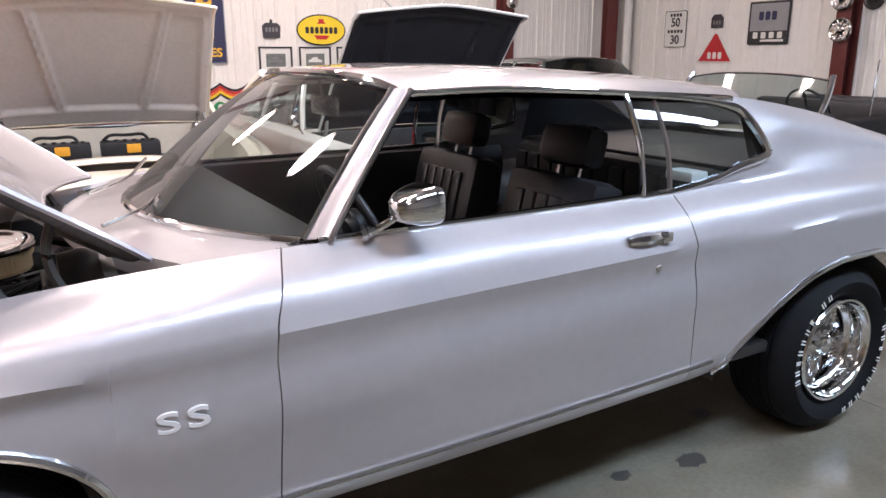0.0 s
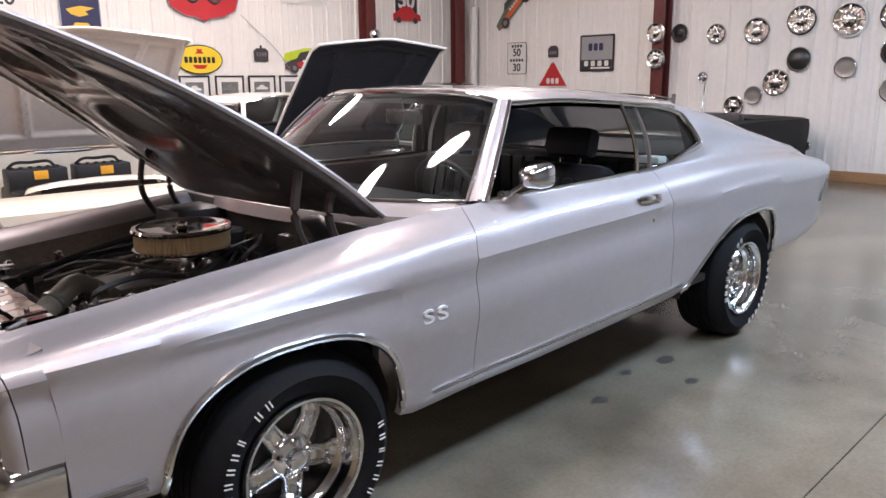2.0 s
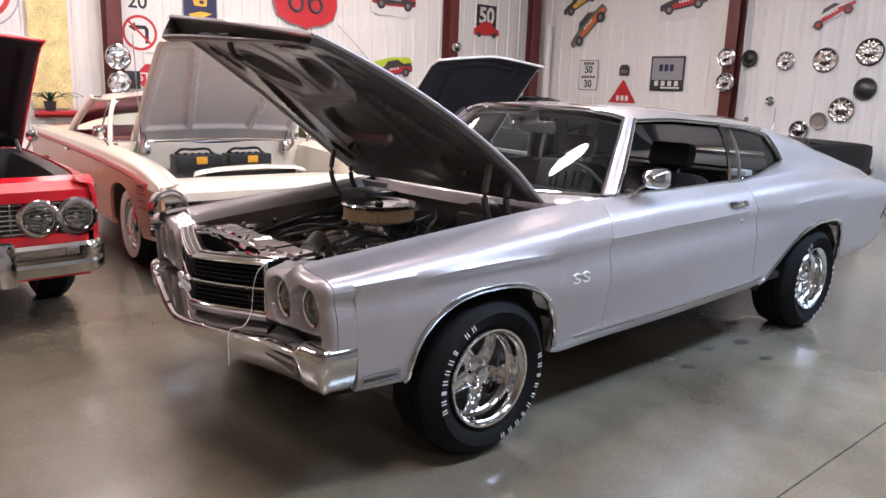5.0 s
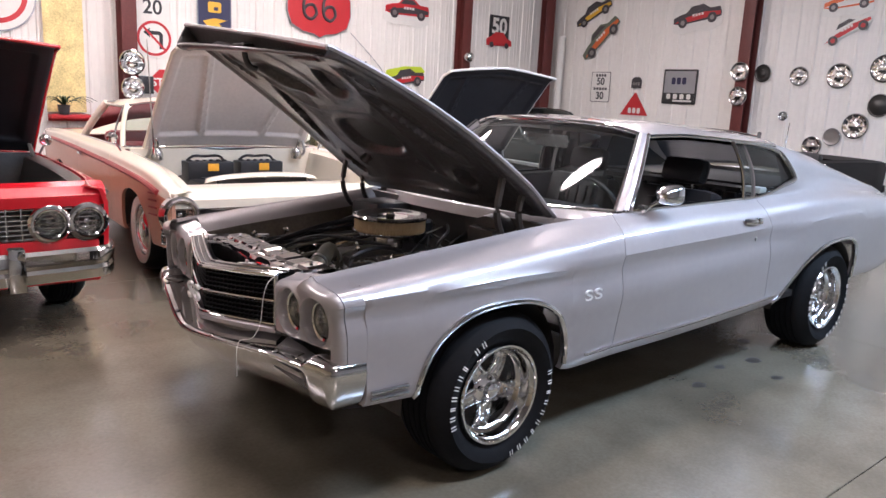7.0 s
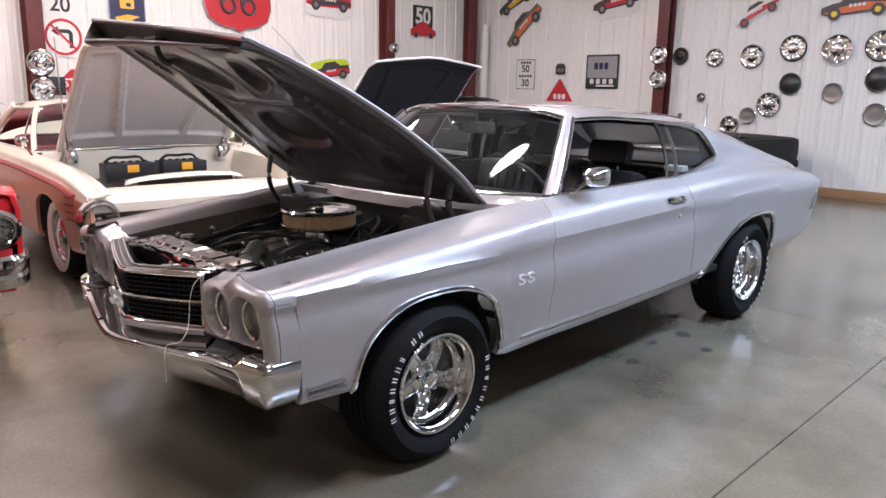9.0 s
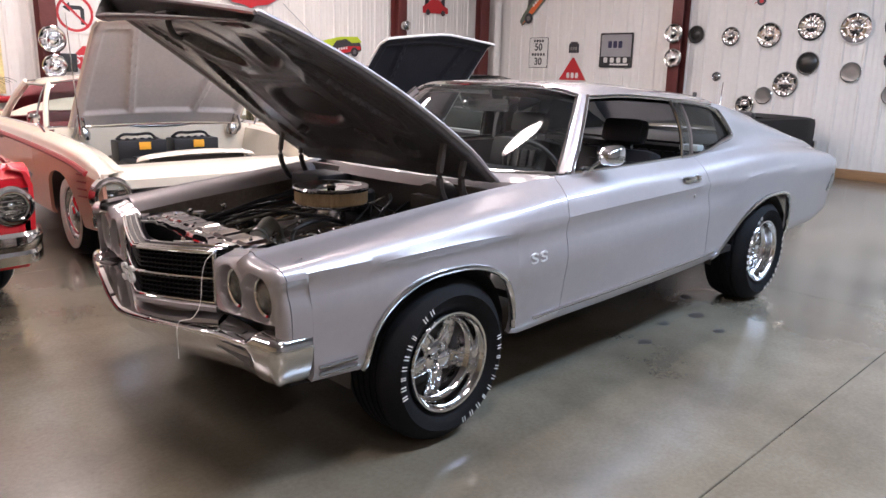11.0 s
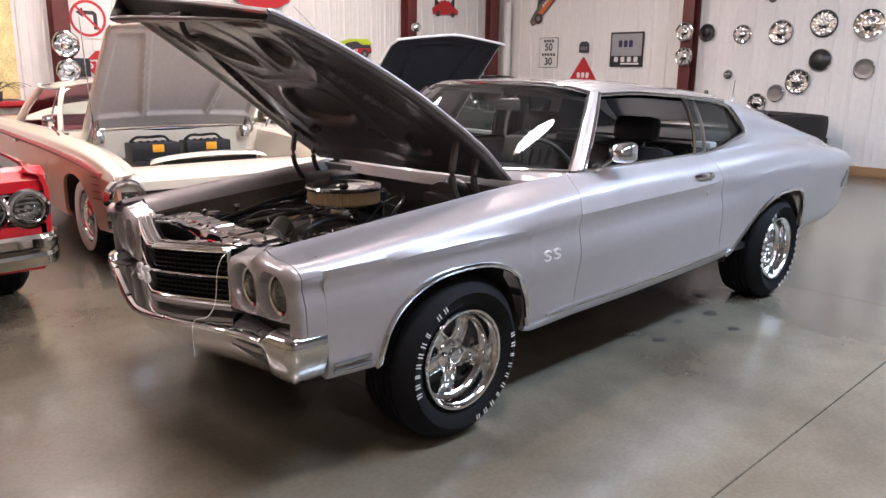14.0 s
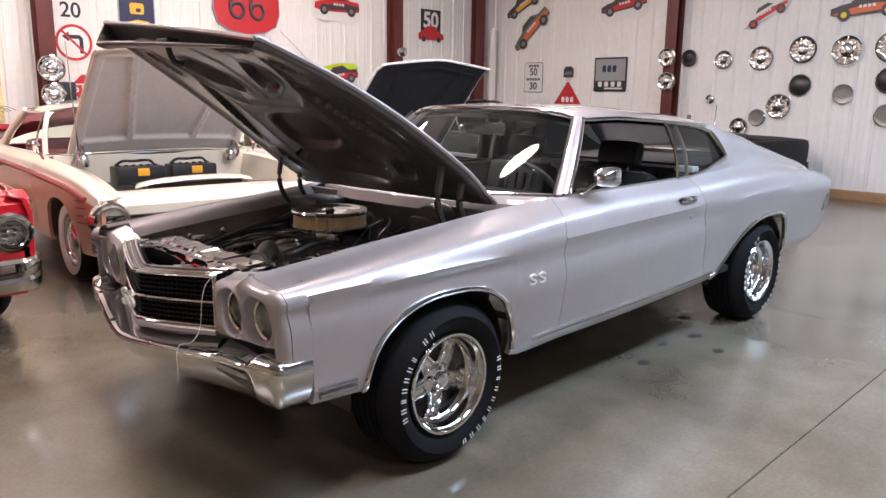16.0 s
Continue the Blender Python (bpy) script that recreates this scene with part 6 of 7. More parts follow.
    lathe(bm, [(0.2 + 0.011 * math.cos(a), 0.011 * math.sin(a)) for a in np.linspace(0, 2 * math.pi, 9)], 30, m)
    lathe(bm, [(0, 0.02), (0.04, 0.015), (0.03, -0.2)], 12, m)
    box(bm, (-0.195, -0.012, -0.006), (0.195, 0.012, 0.004), 0.002, m=m)
    part("steering_wheel", bm, inn, car)
    # engine bay
    bm = bm_new()
    box(bm, (nose + 0.12, -w + 0.12, 0.28), (cowl, w - 0.12, 0.32), 0.01)
    box(bm, (cowl - 0.04, -w + 0.14, 0.3), (cowl - 0.01, w - 0.14, zb), 0.01)
    part("firewall", bm, frame_mat or bay_black, car, "bay floor and firewall")
    for s in (1, -1):
        bm = bm_new()
        rows = [[(x, s * (c["wt"](x) - 0.01), c["zt"](x) - 0.01), (x, s * (c["wt"](x) - 0.08), c["zt"](x) - 0.03), (x, s * (c["wt"](x) - 0.12), c["zt"](x) - 0.2), (x, s * (c["wt"](x) - 0.14), 0.3)] for x in np.linspace(nose + 0.08, cowl, 9)]
        sheet(bm, rows)
        part("inner_fender", bm, frame_mat or bay_black, car)
    # hood
    n = 1
    th = radians(hood_angle)
    hinge = Vector((cowl - 0.03, 0, zb + 0.012))
    def hp(u, v, d=0.0):
        a = (v * hood_len)
        flat = Vector((-a * math.cos(th), 0, a * math.sin(th)))
        up = Vector((math.sin(th), 0, math.cos(th)))
        crown = 0.03 * (1 - u * u) + 0.012 * math.sin(math.pi * v) - 0.05 * max(0, (v - 0.93) / 0.07) ** 2
        tip = -0.06 * (1 - abs(u)) * v
        return hinge + flat + up * (crown - d) + Vector((tip * math.cos(th), u * (hood_w - 0.03 * v), -tip * math.sin(th)))
    bm = bm_new()
    sheet(bm, [[hp(u, v) for u in np.linspace(-1, 1, 21)] for v in np.linspace(0, 1, 21)])
    hood = part("hood", bm, paint, car, "raised hood" if hood_open else "closed hood")
    bm = bm_new()
    rows = []
    for v in np.linspace(0, 1, 81):
        row = []
        for u in np.linspace(-1, 1, 97):
            e = min(1 - abs(u), (1 - v) * 1.2, v * 1.2)
            d = 0.008 + 0.022 * step(e, 0, 0.03)
            lean = 0.34 + 0.26 * v                                   # the two slanting ribs
            gap = min(abs(abs(u) - lean) - 0.035, 0.90 - abs(u), v - 0.13, 0.90 - v)
            d -= 0.022 * step(gap, 0.0, 0.02)
            d += 0.006 * math.exp(-((gap + 0.008) / 0.012) ** 2)
            row.append(hp(u, v, max(0.005, d)))
        rows.append(row)
    sheet(bm, rows)
    part("hood_frame", bm, hood_in or paint, hood, "stamped hood underside", sharp=70)
    bm = bm_new()
    for edge in ([hp(-1, v, 0.006) for v in np.linspace(0, 1, 12)], [hp(1, v, 0.006) for v in np.linspace(0, 1, 12)], [hp(u, 1, 0.006) for u in np.linspace(-1, 1, 12)]):
        tube(bm, edge, 0.012, 6)
    part("hood_edge", bm, paint, hood)
    if hood_open:
        for s in (1, -1):
            bm = bm_new()
            tube(bm, spline([(cowl - 0.02, s * (hood_w - 0.02), zb - 0.08), (cowl - 0.12, s * (hood_w - 0.02), zb - 0.02), tuple(hp(s * 0.95, 0.1, 0.02))], 4), 0.014, 6)
            part("hood_hinge", bm, steel, car)
    return car


def face_front(car, c, grille_mat, zlo, zhi, lamps, lamp_r, bumper_z, bars, surround, bumper_mat=None):
    """Grille, headlamps and bumper across the nose."""
    nose, w = c["nose"], c["w"]
    bm = bm_new()
    rows = []
    for y in np.linspace(-w + 0.05, w - 0.05, 25):
        x = nose + 0.0 + 0.06 * (abs(y) / w) ** 4
        rows.append([(x + 0.09, y, zhi + 0.13), (x + 0.02, y, zhi + 0.11), (x - 0.02, y, zhi + 0.06), (x - 0.015, y, zhi), (x + 0.06, y, zhi - 0.005)])
    sheet(bm, rows)
    part("nose_panel", bm, surround, car)
    bm = bm_new()
    rows = [[(nose + 0.06, y, zlo), (nose + 0.05, y, zhi)] for y in np.linspace(-w + 0.06, w - 0.06, 7)]
    sheet(bm, rows)
    grille = part("grille", bm, bay_black, car, "bright barred grille")
    for k in range(bars):
        z = zlo + (zhi - zlo) * (k + 0.5) / bars
        bm = bm_new()
        tube(bm, [(nose + 0.015 + 0.03 * (abs(y) / w) ** 4, y, z) for y in np.linspace(-w + 0.08, w - 0.08, 15)], 0.006, 5)
        part("grille_bar", bm, grille_mat, grille)
    fin = None
    for y in np.linspace(-w + 0.5, w - 0.5, 15):
        if fin is None:
            bm = bm_new()
            box(bm, (nose + 0.012, -0.004, zlo), (nose + 0.04, 0.004, zhi), 0.001)
            fin = part("grille_fin", bm, grille_mat, grille)
            fin.matrix_basis = pose(0, y, 0)
        else:
            share("grille_fin", fin, pose(0, y, 0), grille)
    for y, z in lamps:
        for s in (1, -1):
            lamp_unit(car, (nose + 0.0, s * y, z), lamp_r, Matrix.Rotation(radians(-90), 4, "Y"), Matrix.Identity(4))
            bm = bm_new()
            lathe(bm, [(lamp_r + 0.008, 0.014), (lamp_r + 0.022, 0.012), (lamp_r + 0.036, -0.004), (lamp_r + 0.04, -0.06)], 32, pose(nose, s * y, z) @ Matrix.Rotation(radians(-90), 4, "Y"))
            part("lamp_bezel", bm, chrome, car)
    bz0, bz1 = bumper_z
    bm = bm_new()
    rows = []
    for y in np.linspace(-w - 0.0, w + 0.0, 31):
        u = abs(y) / w
        x = nose - 0.12 + 0.05 * u ** 2 + 0.16 * max(0, (u - 0.88) / 0.12) ** 2
        zm = (bz0 + bz1) / 2
        rows.append([(x + 0.09, y, bz1 - 0.005), (x + 0.02, y, bz1), (x, y, bz1 - 0.02), (x - 0.004, y, zm + 0.03), (x + 0.016, y, zm + 0.012), (x + 0.018, y, zm - 0.01), (x + 0.004, y, zm - 0.03), (x + 0.012, y, bz0 + 0.01), (x + 0.05, y, bz0)])
    sheet(bm, rows)
    bumper = part("front_bumper", bm, bumper_mat or chrome, car, "chrome front bumper")
    for s in (1, -1):
        bm = bm_new()
        box(bm, (nose - 0.15, s * 0.46 - 0.045, bz0 - 0.02), (nose - 0.06, s * 0.46 + 0.045, bz1 + 0.035), 0.02)
        part("overrider", bm, chrome, bumper, "chrome bumper guard")
    bm = bm_new()
    box(bm, (nose + 0.02, -w + 0.1, 0.28), (nose + 0.06, w - 0.1, zlo), 0.01)
    part("lower_panel", bm, surround, car)


def engine_lump(car, mat, cover, n=2):
    bm = bm_new()
    box(bm, (-0.3, -0.2, 0.35), (0.4, 0.2, 0.68), 0.03)
    engine = part("engine_block", bm, mat, car, "dark engine block")
    bm = bm_new()
    lathe(bm, [(0.0, 0.05), (0.15, 0.045), (0.17, 0.03), (0.17, -0.03), (0.15, -0.04)], 30, pose(0.05, 0, 0.80))
    part("air_cleaner", bm, cover, engine)
    for s in (-1, 1):
        bm = bm_new()
        box(bm, (-0.24, -0.07, -0.04), (0.24, 0.07, 0.04), 0.02, m=pose(0.05, s * 0.25, 0.68, s * -30, 0, 0))
        part("valve_cover", bm, cover, engine)
    for pts in ([(-0.5, -0.2, 0.66), (-0.35, -0.15, 0.78), (-0.2, 0, 0.72)], [(-0.5, 0.4, 0.6), (-0.2, 0.42, 0.74), (0.3, 0.3, 0.75)], [(0.4, -0.4, 0.8), (0.1, -0.45, 0.72), (-0.4, -0.4, 0.66)]):
        bm = bm_new()
        tube(bm, spline(pts, 5), 0.018, 7)
        part("hose", bm, black_plastic, engine)
    return engine


cream = material("cream_white_paint", (0.76, 0.69, 0.56), 0.3, 0.0, 0.9, var=0.05, scale=3)
salmon = material("salmon_paint", (0.58, 0.29, 0.19), 0.4, 0.0, 0.45, var=0.08, scale=3)
stripe_red = material("stripe_red", (0.28, 0.03, 0.03), 0.4, var=0.1)
red_paint = material("bright_red_paint", (0.55, 0.012, 0.02), 0.25, 0.0, 1.0, var=0.06, scale=4)
red_vinyl = material("red_vinyl", (0.22, 0.03, 0.035), 0.45, var=0.15, bump=0.2)
grey_under = material("grey_hood_underside", (0.60, 0.555, 0.525), 0.30, var=0.1, scale=4, bump=0.1)
black_under = material("black_hood_liner", (0.012, 0.013, 0.018), 0.7, var=0.3, scale=8, bump=0.3, bump_scale=40)
white_paint = material("white_paint", (0.75, 0.74, 0.71), 0.3, 0.0, 0.9, var=0.04, scale=3)
green_dark = material("dark_green_paint", (0.02, 0.035, 0.035), 0.25, 0.2, 1.0, var=0.1, scale=4)
battery_label = material("orange_label", (0.75, 0.36, 0.02), 0.5, var=0.1)
black_matt = material("black_matt_paint", (0.012, 0.010, 0.010), 0.65, 0.0, 0.0, var=0.3, scale=9, spec=0.25)
whitewall = material("whitewall_rubber", (0.6, 0.58, 0.52), 0.6, var=0.1)

# cream and salmon sedan, hood up
sedan_c = car_curves(-0.86, 3.95, 0.97, 0.90, 0.26, 0.36, 2.80)
sedan_c["zt"] = smooth_curve([-0.8, -0.62, -0.3, 0.3, 1.0, 2.8, 3.95], [0.725, 0.80, 0.85, 0.885, 0.90, 0.90, 0.86])
sedan_c["zc"] = smooth_curve([-0.8, -0.62, -0.3, 0.3, 1.0, 2.8, 3.95], [0.68, 0.72, 0.76, 0.785, 0.80, 0.82, 0.80])
sedan = classic_car("sedan", pose(0.83, 3.87, 0, 0, 0, 87), "cream and salmon two-tone sixties sedan with its hood raised", sedan_c, cream, salmon, stripe_red, 1.14, grey_under, 46, 1.29, 0.56, 0.69, red_vinyl, whitewall,
                    screen=(0.70, 1.13), rear=(1.85, 2.15), hood_w=0.72, frame_mat=cream, post=False, glazed=False)
face_front(sedan, sedan_c, chrome, 0.44, 0.60, [(0.86, 0.555)], 0.098, (0.34, 0.46), 6, cream)
for y in (0.31, -0.13):
    bm = bm_new()
    box(bm, (0.08, y - 0.19, 0.66), (0.26, y + 0.19, 0.825), 0.012)
    for k in range(6):
        lathe(bm, [(0, 0.014), (0.014, 0.012), (0.016, 0)], 8, pose(0.17, y - 0.145 + 0.058 * k, 0.825))
    batt = part("battery", bm, black_plastic, sedan, "black battery with an orange label")
    bm = bm_new()
    box(bm, (0.072, y - 0.06, 0.752), (0.079, y + 0.03, 0.812), 0.002)
    part("battery_label", bm, battery_label, batt, "orange label")
    bm = bm_new()
    tube(bm, spline([(0.12, y - 0.12, 0.83), (0.14, y - 0.08, 0.87), (0.20, y + 0.02, 0.862), (0.16, y + 0.12, 0.868), (0.18, y + 0.17, 0.83)], 5), 0.011, 7)
    part("battery_cable", bm, black_plastic, batt, "black cable over the battery")
# front panel before the bay, with an arched hoop and a dark slot under it
bm = bm_new()
rows = []
for y in np.linspace(-0.72, 0.72, 25):
    x = -0.46 + 0.22 * (y / 0.72) ** 2
    z = 0.685 + 0.03 * (1 - (y / 0.72) ** 2)
    rows.append([(x - 0.36, y, z - 0.045), (x - 0.16, y, z - 0.015), (x - 0.06, y, z), (x, y, z), (x + 0.02, y, z - 0.02), (x + 0.02, y, 0.6)])
sheet(bm, rows)
part("radiator_panel", bm, cream, sedan)
bm = bm_new()
rows = []
for t in np.linspace(0, math.pi, 25):
    y, x, z = 0.46 * math.cos(t), -0.20 - 0.10 * math.sin(t), 0.70 + 0.060 * math.sin(t)
    rows.append([(x - 0.05, y * 1.06, z - 0.012), (x - 0.035, y * 1.03, z + 0.012), (x, y, z + 0.02), (x + 0.03, y * 0.96, z + 0.008), (x + 0.035, y * 0.95, z - 0.03)])
sheet(bm, rows)
hoop = part("radiator_hoop", bm, cream, sedan, "arched cream hoop round the radiator's top")
bm = bm_new()
box(bm, (-0.26, -0.38, 0.55), (-0.22, 0.38, 0.725), 0.01)
part("radiator_core", bm, bay_black, sedan, "dark radiator core")
for y in (-0.34, -0.2, 0.02, 0.3):
    bm = bm_new()
    lathe(bm, [(0, 0.028), (0.010, 0.026), (0.016, 0.012), (0.020, 0.0)], 10, pose(-0.30, y, 0.735))
    part("rubber_stop", bm, white_letter, hoop)
bm = bm_new()
box(bm, (-0.20, -0.50, 0.45), (0.40, 0.50, 0.69), 0.03)
for k in range(7):
    box(bm, (-0.10 + 0.07 * k, -0.42, 0.685), (-0.06 + 0.07 * k, 0.40, 0.703), 0.006)
part("engine_cover", bm, black_plastic, sedan, "black lumps of the engine")
for s in (1, -1):
    bm = bm_new()
    lathe(bm, [(0.0, 0.05), (0.03, 0.045), (0.05, 0.0), (0.045, -0.05), (0.0, -0.055)], 16, pose(0.47, s * 0.63, 0.86))
    tube(bm, spline([(0.47, s * 0.63, 0.90), (0.43, s * 0.64, 0.97), (0.45, s * 0.655, 1.06)], 5), 0.013, 7)
    part("hinge_spring", bm, dull_chrome, sedan, "worn steel hinge and spring")
bm = bm_new()
tube(bm, [(-0.05, 0.80, 0.88), (-0.05, 0.83, 1.75)], [0.006, 0.003], 6)
part("aerial", bm, chrome, sedan, "thin chrome aerial on the fender")

# white coupe with a black hood liner
white_c = car_curves(-0.78, 3.75, 0.87, 0.83, 0.25, 0.35, 2.74)
white_car = classic_car("compact_coupe", pose(2.99, 3.12, 0, 0, 0, 90), "white sixties coupe, raised hood with black liner", white_c, white_paint, None, None, 1.12, black_under, 50, 1.28, 0.78, 0.58, black_vinyl, None,
                        screen=(0.98, 1.32), rear=(2.45, 3.0), hood_w=0.70)
face_front(white_car, white_c, chrome, 0.50, 0.66, [(0.66, 0.60)], 0.085, (0.34, 0.45), 5, white_paint)
engine_lump(white_car, bay_black, dull_chrome)

# red full-size car
red_c = car_curves(-0.72, 4.4, 1.02, 0.90, 0.27, 0.37, 3.02)
red_car = classic_car("full_size_car", pose(-1.64, 3.33, 0, 0, 0, 90), "bright red sixties full-size car with its hood raised", red_c, red_paint, None, chrome, 1.25, black_under, 37, 1.38, 0.85, 0.66, red_vinyl, whitewall,
                      screen=(1.0, 1.4), rear=(2.5, 2.9), hood_w=0.90)
face_front(red_car, red_c, chrome, 0.54, 0.73, [(0.86, 0.635), (0.66, 0.635)], 0.078, (0.31, 0.50), 7, red_paint)
engine_lump(red_car, bay_black, steel)

# dark green car at the far end of the row
green_c = car_curves(-0.80, 4.0, 0.92, 0.90, 0.26, 0.36, 2.85)
green_car = classic_car("fastback_coupe", pose(6.6, 4.6, 0, 0, 0, 90), "dark green coupe parked at the end of the row", green_c, green_dark, None, None, 1.15, black_under, 2, 1.36, 0.78, 0.60, black_vinyl, None,
                        screen=(0.95, 1.35), rear=(2.3, 2.9), hood_open=False, hood_w=0.80)
face_front(green_car, green_c, chrome, 0.52, 0.68, [(0.70, 0.61)], 0.085, (0.34, 0.45), 5, green_dark)

# black open car behind the coupe
open_c = car_curves(-0.85, 4.1, 0.90, 0.90, 0.26, 0.36, 2.85)
open_car = classic_car("convertible", pose(5.42, 2.95, 0), "black open-topped convertible with a chrome screen frame", open_c, black_matt, None, None, 1.15, black_under, 2, 1.245, 0.40, 0.72, black_vinyl, None,
                       screen=(0.46, 0.66), rear=(2.3, 2.5), hood_open=False, hood_w=0.74, open_top=True)
face_front(open_car, open_c, chrome, 0.52, 0.68, [(0.70, 0.61)], 0.085, (0.34, 0.45), 5, black_matt)
bm = bm_new()
tube(bm, [(1.0, -0.86, 0.9), (1.0, -0.88, 1.35)], 0.006, 6)
part("aerial", bm, chrome, open_car, "thin chrome aerial")


# ---- things on the walls ----
def on_north(x, z, off=0.02):
    return Matrix(((1, 0, 0, x), (0, 0, -1, NORTH - off), (0, 1, 0, z), (0, 0, 0, 1)))


def on_east(y, z, off=0.02):
    return Matrix(((0, 0, -1, EAST - off), (-1, 0, 0, y), (0, 1, 0, z), (0, 0, 0, 1)))


def paint(name, colour, rough=0.4, **kw):
    return material(name, colour, rough, var=kw.pop("var", 0.08), scale=kw.pop("scale", 9), **kw)


sign_white, sign_black, sign_red = paint("sign_white", (0.72, 0.71, 0.67)), paint("sign_black", (0.02, 0.02, 0.022)), paint("sign_red", (0.5, 0.02, 0.025))
sign_yellow, sign_blue, sign_green = paint("sign_yellow", (0.78, 0.58, 0.02)), paint("sign_navy", (0.02, 0.022, 0.07)), paint("sign_green", (0.02, 0.22, 0.08))
sign_gold, sign_lime, sign_orange = paint("sign_gold", (0.72, 0.42, 0.03)), paint("sign_lime", (0.50, 0.62, 0.03)), paint("sign_orange", (0.7, 0.14, 0.03))
sign_grey = paint("sign_grey", (0.33, 0.34, 0.36), 0.3, metal=0.6)
cutout_olive, cutout_dark = paint("cutout_olive", (0.13, 0.15, 0.11)), paint("cutout_dark", (0.05, 0.045, 0.05))
photo_grey = paint("photo_grey", (0.16, 0.17, 0.16), 0.3, var=0.6, scale=22)
cloth_yellow = paint("hanging_yellow", (0.72, 0.60, 0.28), 0.8, var=0.45, scale=5)
leaf_dark = paint("leaf_dark", (0.03, 0.06, 0.025), 0.5, var=0.4, scale=12)
cap_grey = paint("cap_grey", (0.28, 0.27, 0.26), 0.35, metal=0.8)
cap_dark = paint("cap_dark", (0.05, 0.048, 0.045), 0.35, metal=0.5)


def rounded(w, h, r, n=5):
    out = []
    for cx, cy, a0 in ((w / 2 - r, h / 2 - r, 0), (-w / 2 + r, h / 2 - r, 90), (-w / 2 + r, -h / 2 + r, 180), (w / 2 - r, -h / 2 + r, 270)):
        out += [(cx + r * math.cos(radians(a0 + 90 * k / n)), cy + r * math.sin(radians(a0 + 90 * k / n))) for k in range(n + 1)]
    return out


def ellipse(rx, ry, n=40):
    return [(rx * math.cos(2 * math.pi * k / n), ry * math.sin(2 * math.pi * k / n)) for k in range(n)]


def plate(parent, name, outline, z0, depth, mat, at=(0, 0), label="", turn=0):
    bm = bm_new()
    prism(bm, outline, depth, pose(at[0], at[1], z0, 0, 0, turn), bevel=min(0.002, depth / 3))
    return part(name, bm, mat, parent, label, smooth=False)


def words(parent, text, size, at, z0, mat, bold=0.0):
    """Raised letters in the built-in font."""
    cu = bpy.data.curves.new("letters", "FONT")
    cu.body, cu.size, cu.extrude, cu.offset = text, size, 0.0015, bold
    cu.align_x, cu.align_y = "CENTER", "CENTER"
    tmp = bpy.data.objects.new("letters", cu)
    scene.collection.objects.link(tmp)
    bpy.context.view_layer.update()
    me = bpy.data.meshes.new_from_object(tmp.evaluated_get(bpy.context.evaluated_depsgraph_get()))
    bpy.data.objects.remove(tmp)
    me.name = "letters"
    me.materials.clear()
    me.materials.append(mat)
    ob = new("letters", me)
    ob.parent = parent
    ob.matrix_basis = pose(at[0], at[1], z0)
    return ob


def bar_row(parent, n, w, h, at, z0, mat, gap=0.3):
    """A line of unreadable writing as short bars."""
    step_w = w / n
    for k in range(n):
        plate(parent, "writing_bar", rounded(step_w * (1 - gap), h, min(step_w, h) * 0.2, 2), z0, 0.002, mat, (at[0] - w / 2 + step_w * (k + 0.5), at[1]))


# oval yellow sign
ob = empty("oval_sign", on_north(4.29, 1.735), label="yellow oval metal sign with black writing bars", category="sign")
plate(ob, "sign_rim", ellipse(0.37, 0.215), 0, 0.012, sign_black)
plate(ob, "sign_face", ellipse(0.352, 0.198), 0.011, 0.004, sign_yellow, label="yellow face")
bar_row(ob, 7, 0.50, 0.09, (0, -0.005), 0.0155, sign_black, 0.28)
plate(ob, "red_shape", [(-0.12, -0.075), (0.12, -0.075), (0.07, -0.13), (-0.07, -0.13)], 0.0155, 0.002, sign_red)
plate(ob, "red_shape", [(-0.07, 0.085), (0.07, 0.085), (0.035, 0.12), (0.045, 0.15), (-0.045, 0.15), (-0.035, 0.12)], 0.0155, 0.002, sign_red)

# framed photographs
for k, x in enumerate((3.60, 4.18, 4.75, 5.31, 5.87)):
    ob = empty("framed_photo", on_north(x, 1.32), label="small black-framed photograph of a car with white mount", category="picture", group="row of framed photographs")
    w, h = 0.48, 0.37
    for nm, lo, hi in (("frame_bar", (-w / 2, h / 2 - 0.025, 0), (w / 2, h / 2, 0.022)), ("frame_bar", (-w / 2, -h / 2, 0), (w / 2, -h / 2 + 0.025, 0.022)), ("frame_bar", (-w / 2, -h / 2 + 0.025, 0), (-w / 2 + 0.025, h / 2 - 0.025, 0.022)), ("frame_bar", (w / 2 - 0.025, -h / 2 + 0.025, 0), (w / 2, h / 2 - 0.025, 0.022))):
        bm = bm_new()
        box(bm, lo, hi, 0.004)
        part(nm, bm, sign_black, ob)
    plate(ob, "mount", rounded(w - 0.05, h - 0.05, 0.002, 1), 0.002, 0.006, sign_white)
    plate(ob, "photo", rounded(w - 0.2, h - 0.19, 0.002, 1), 0.0085, 0.002, photo_grey, label="grey car photograph")
    plate(ob, "car_shape", [(-0.1, -0.03), (0.1, -0.03), (0.1, 0.0), (0.05, 0.01), (0.03, 0.04), (-0.04, 0.04), (-0.06, 0.01), (-0.1, 0.0)], 0.0108, 0.001, sign_white if k % 2 else cap_grey)

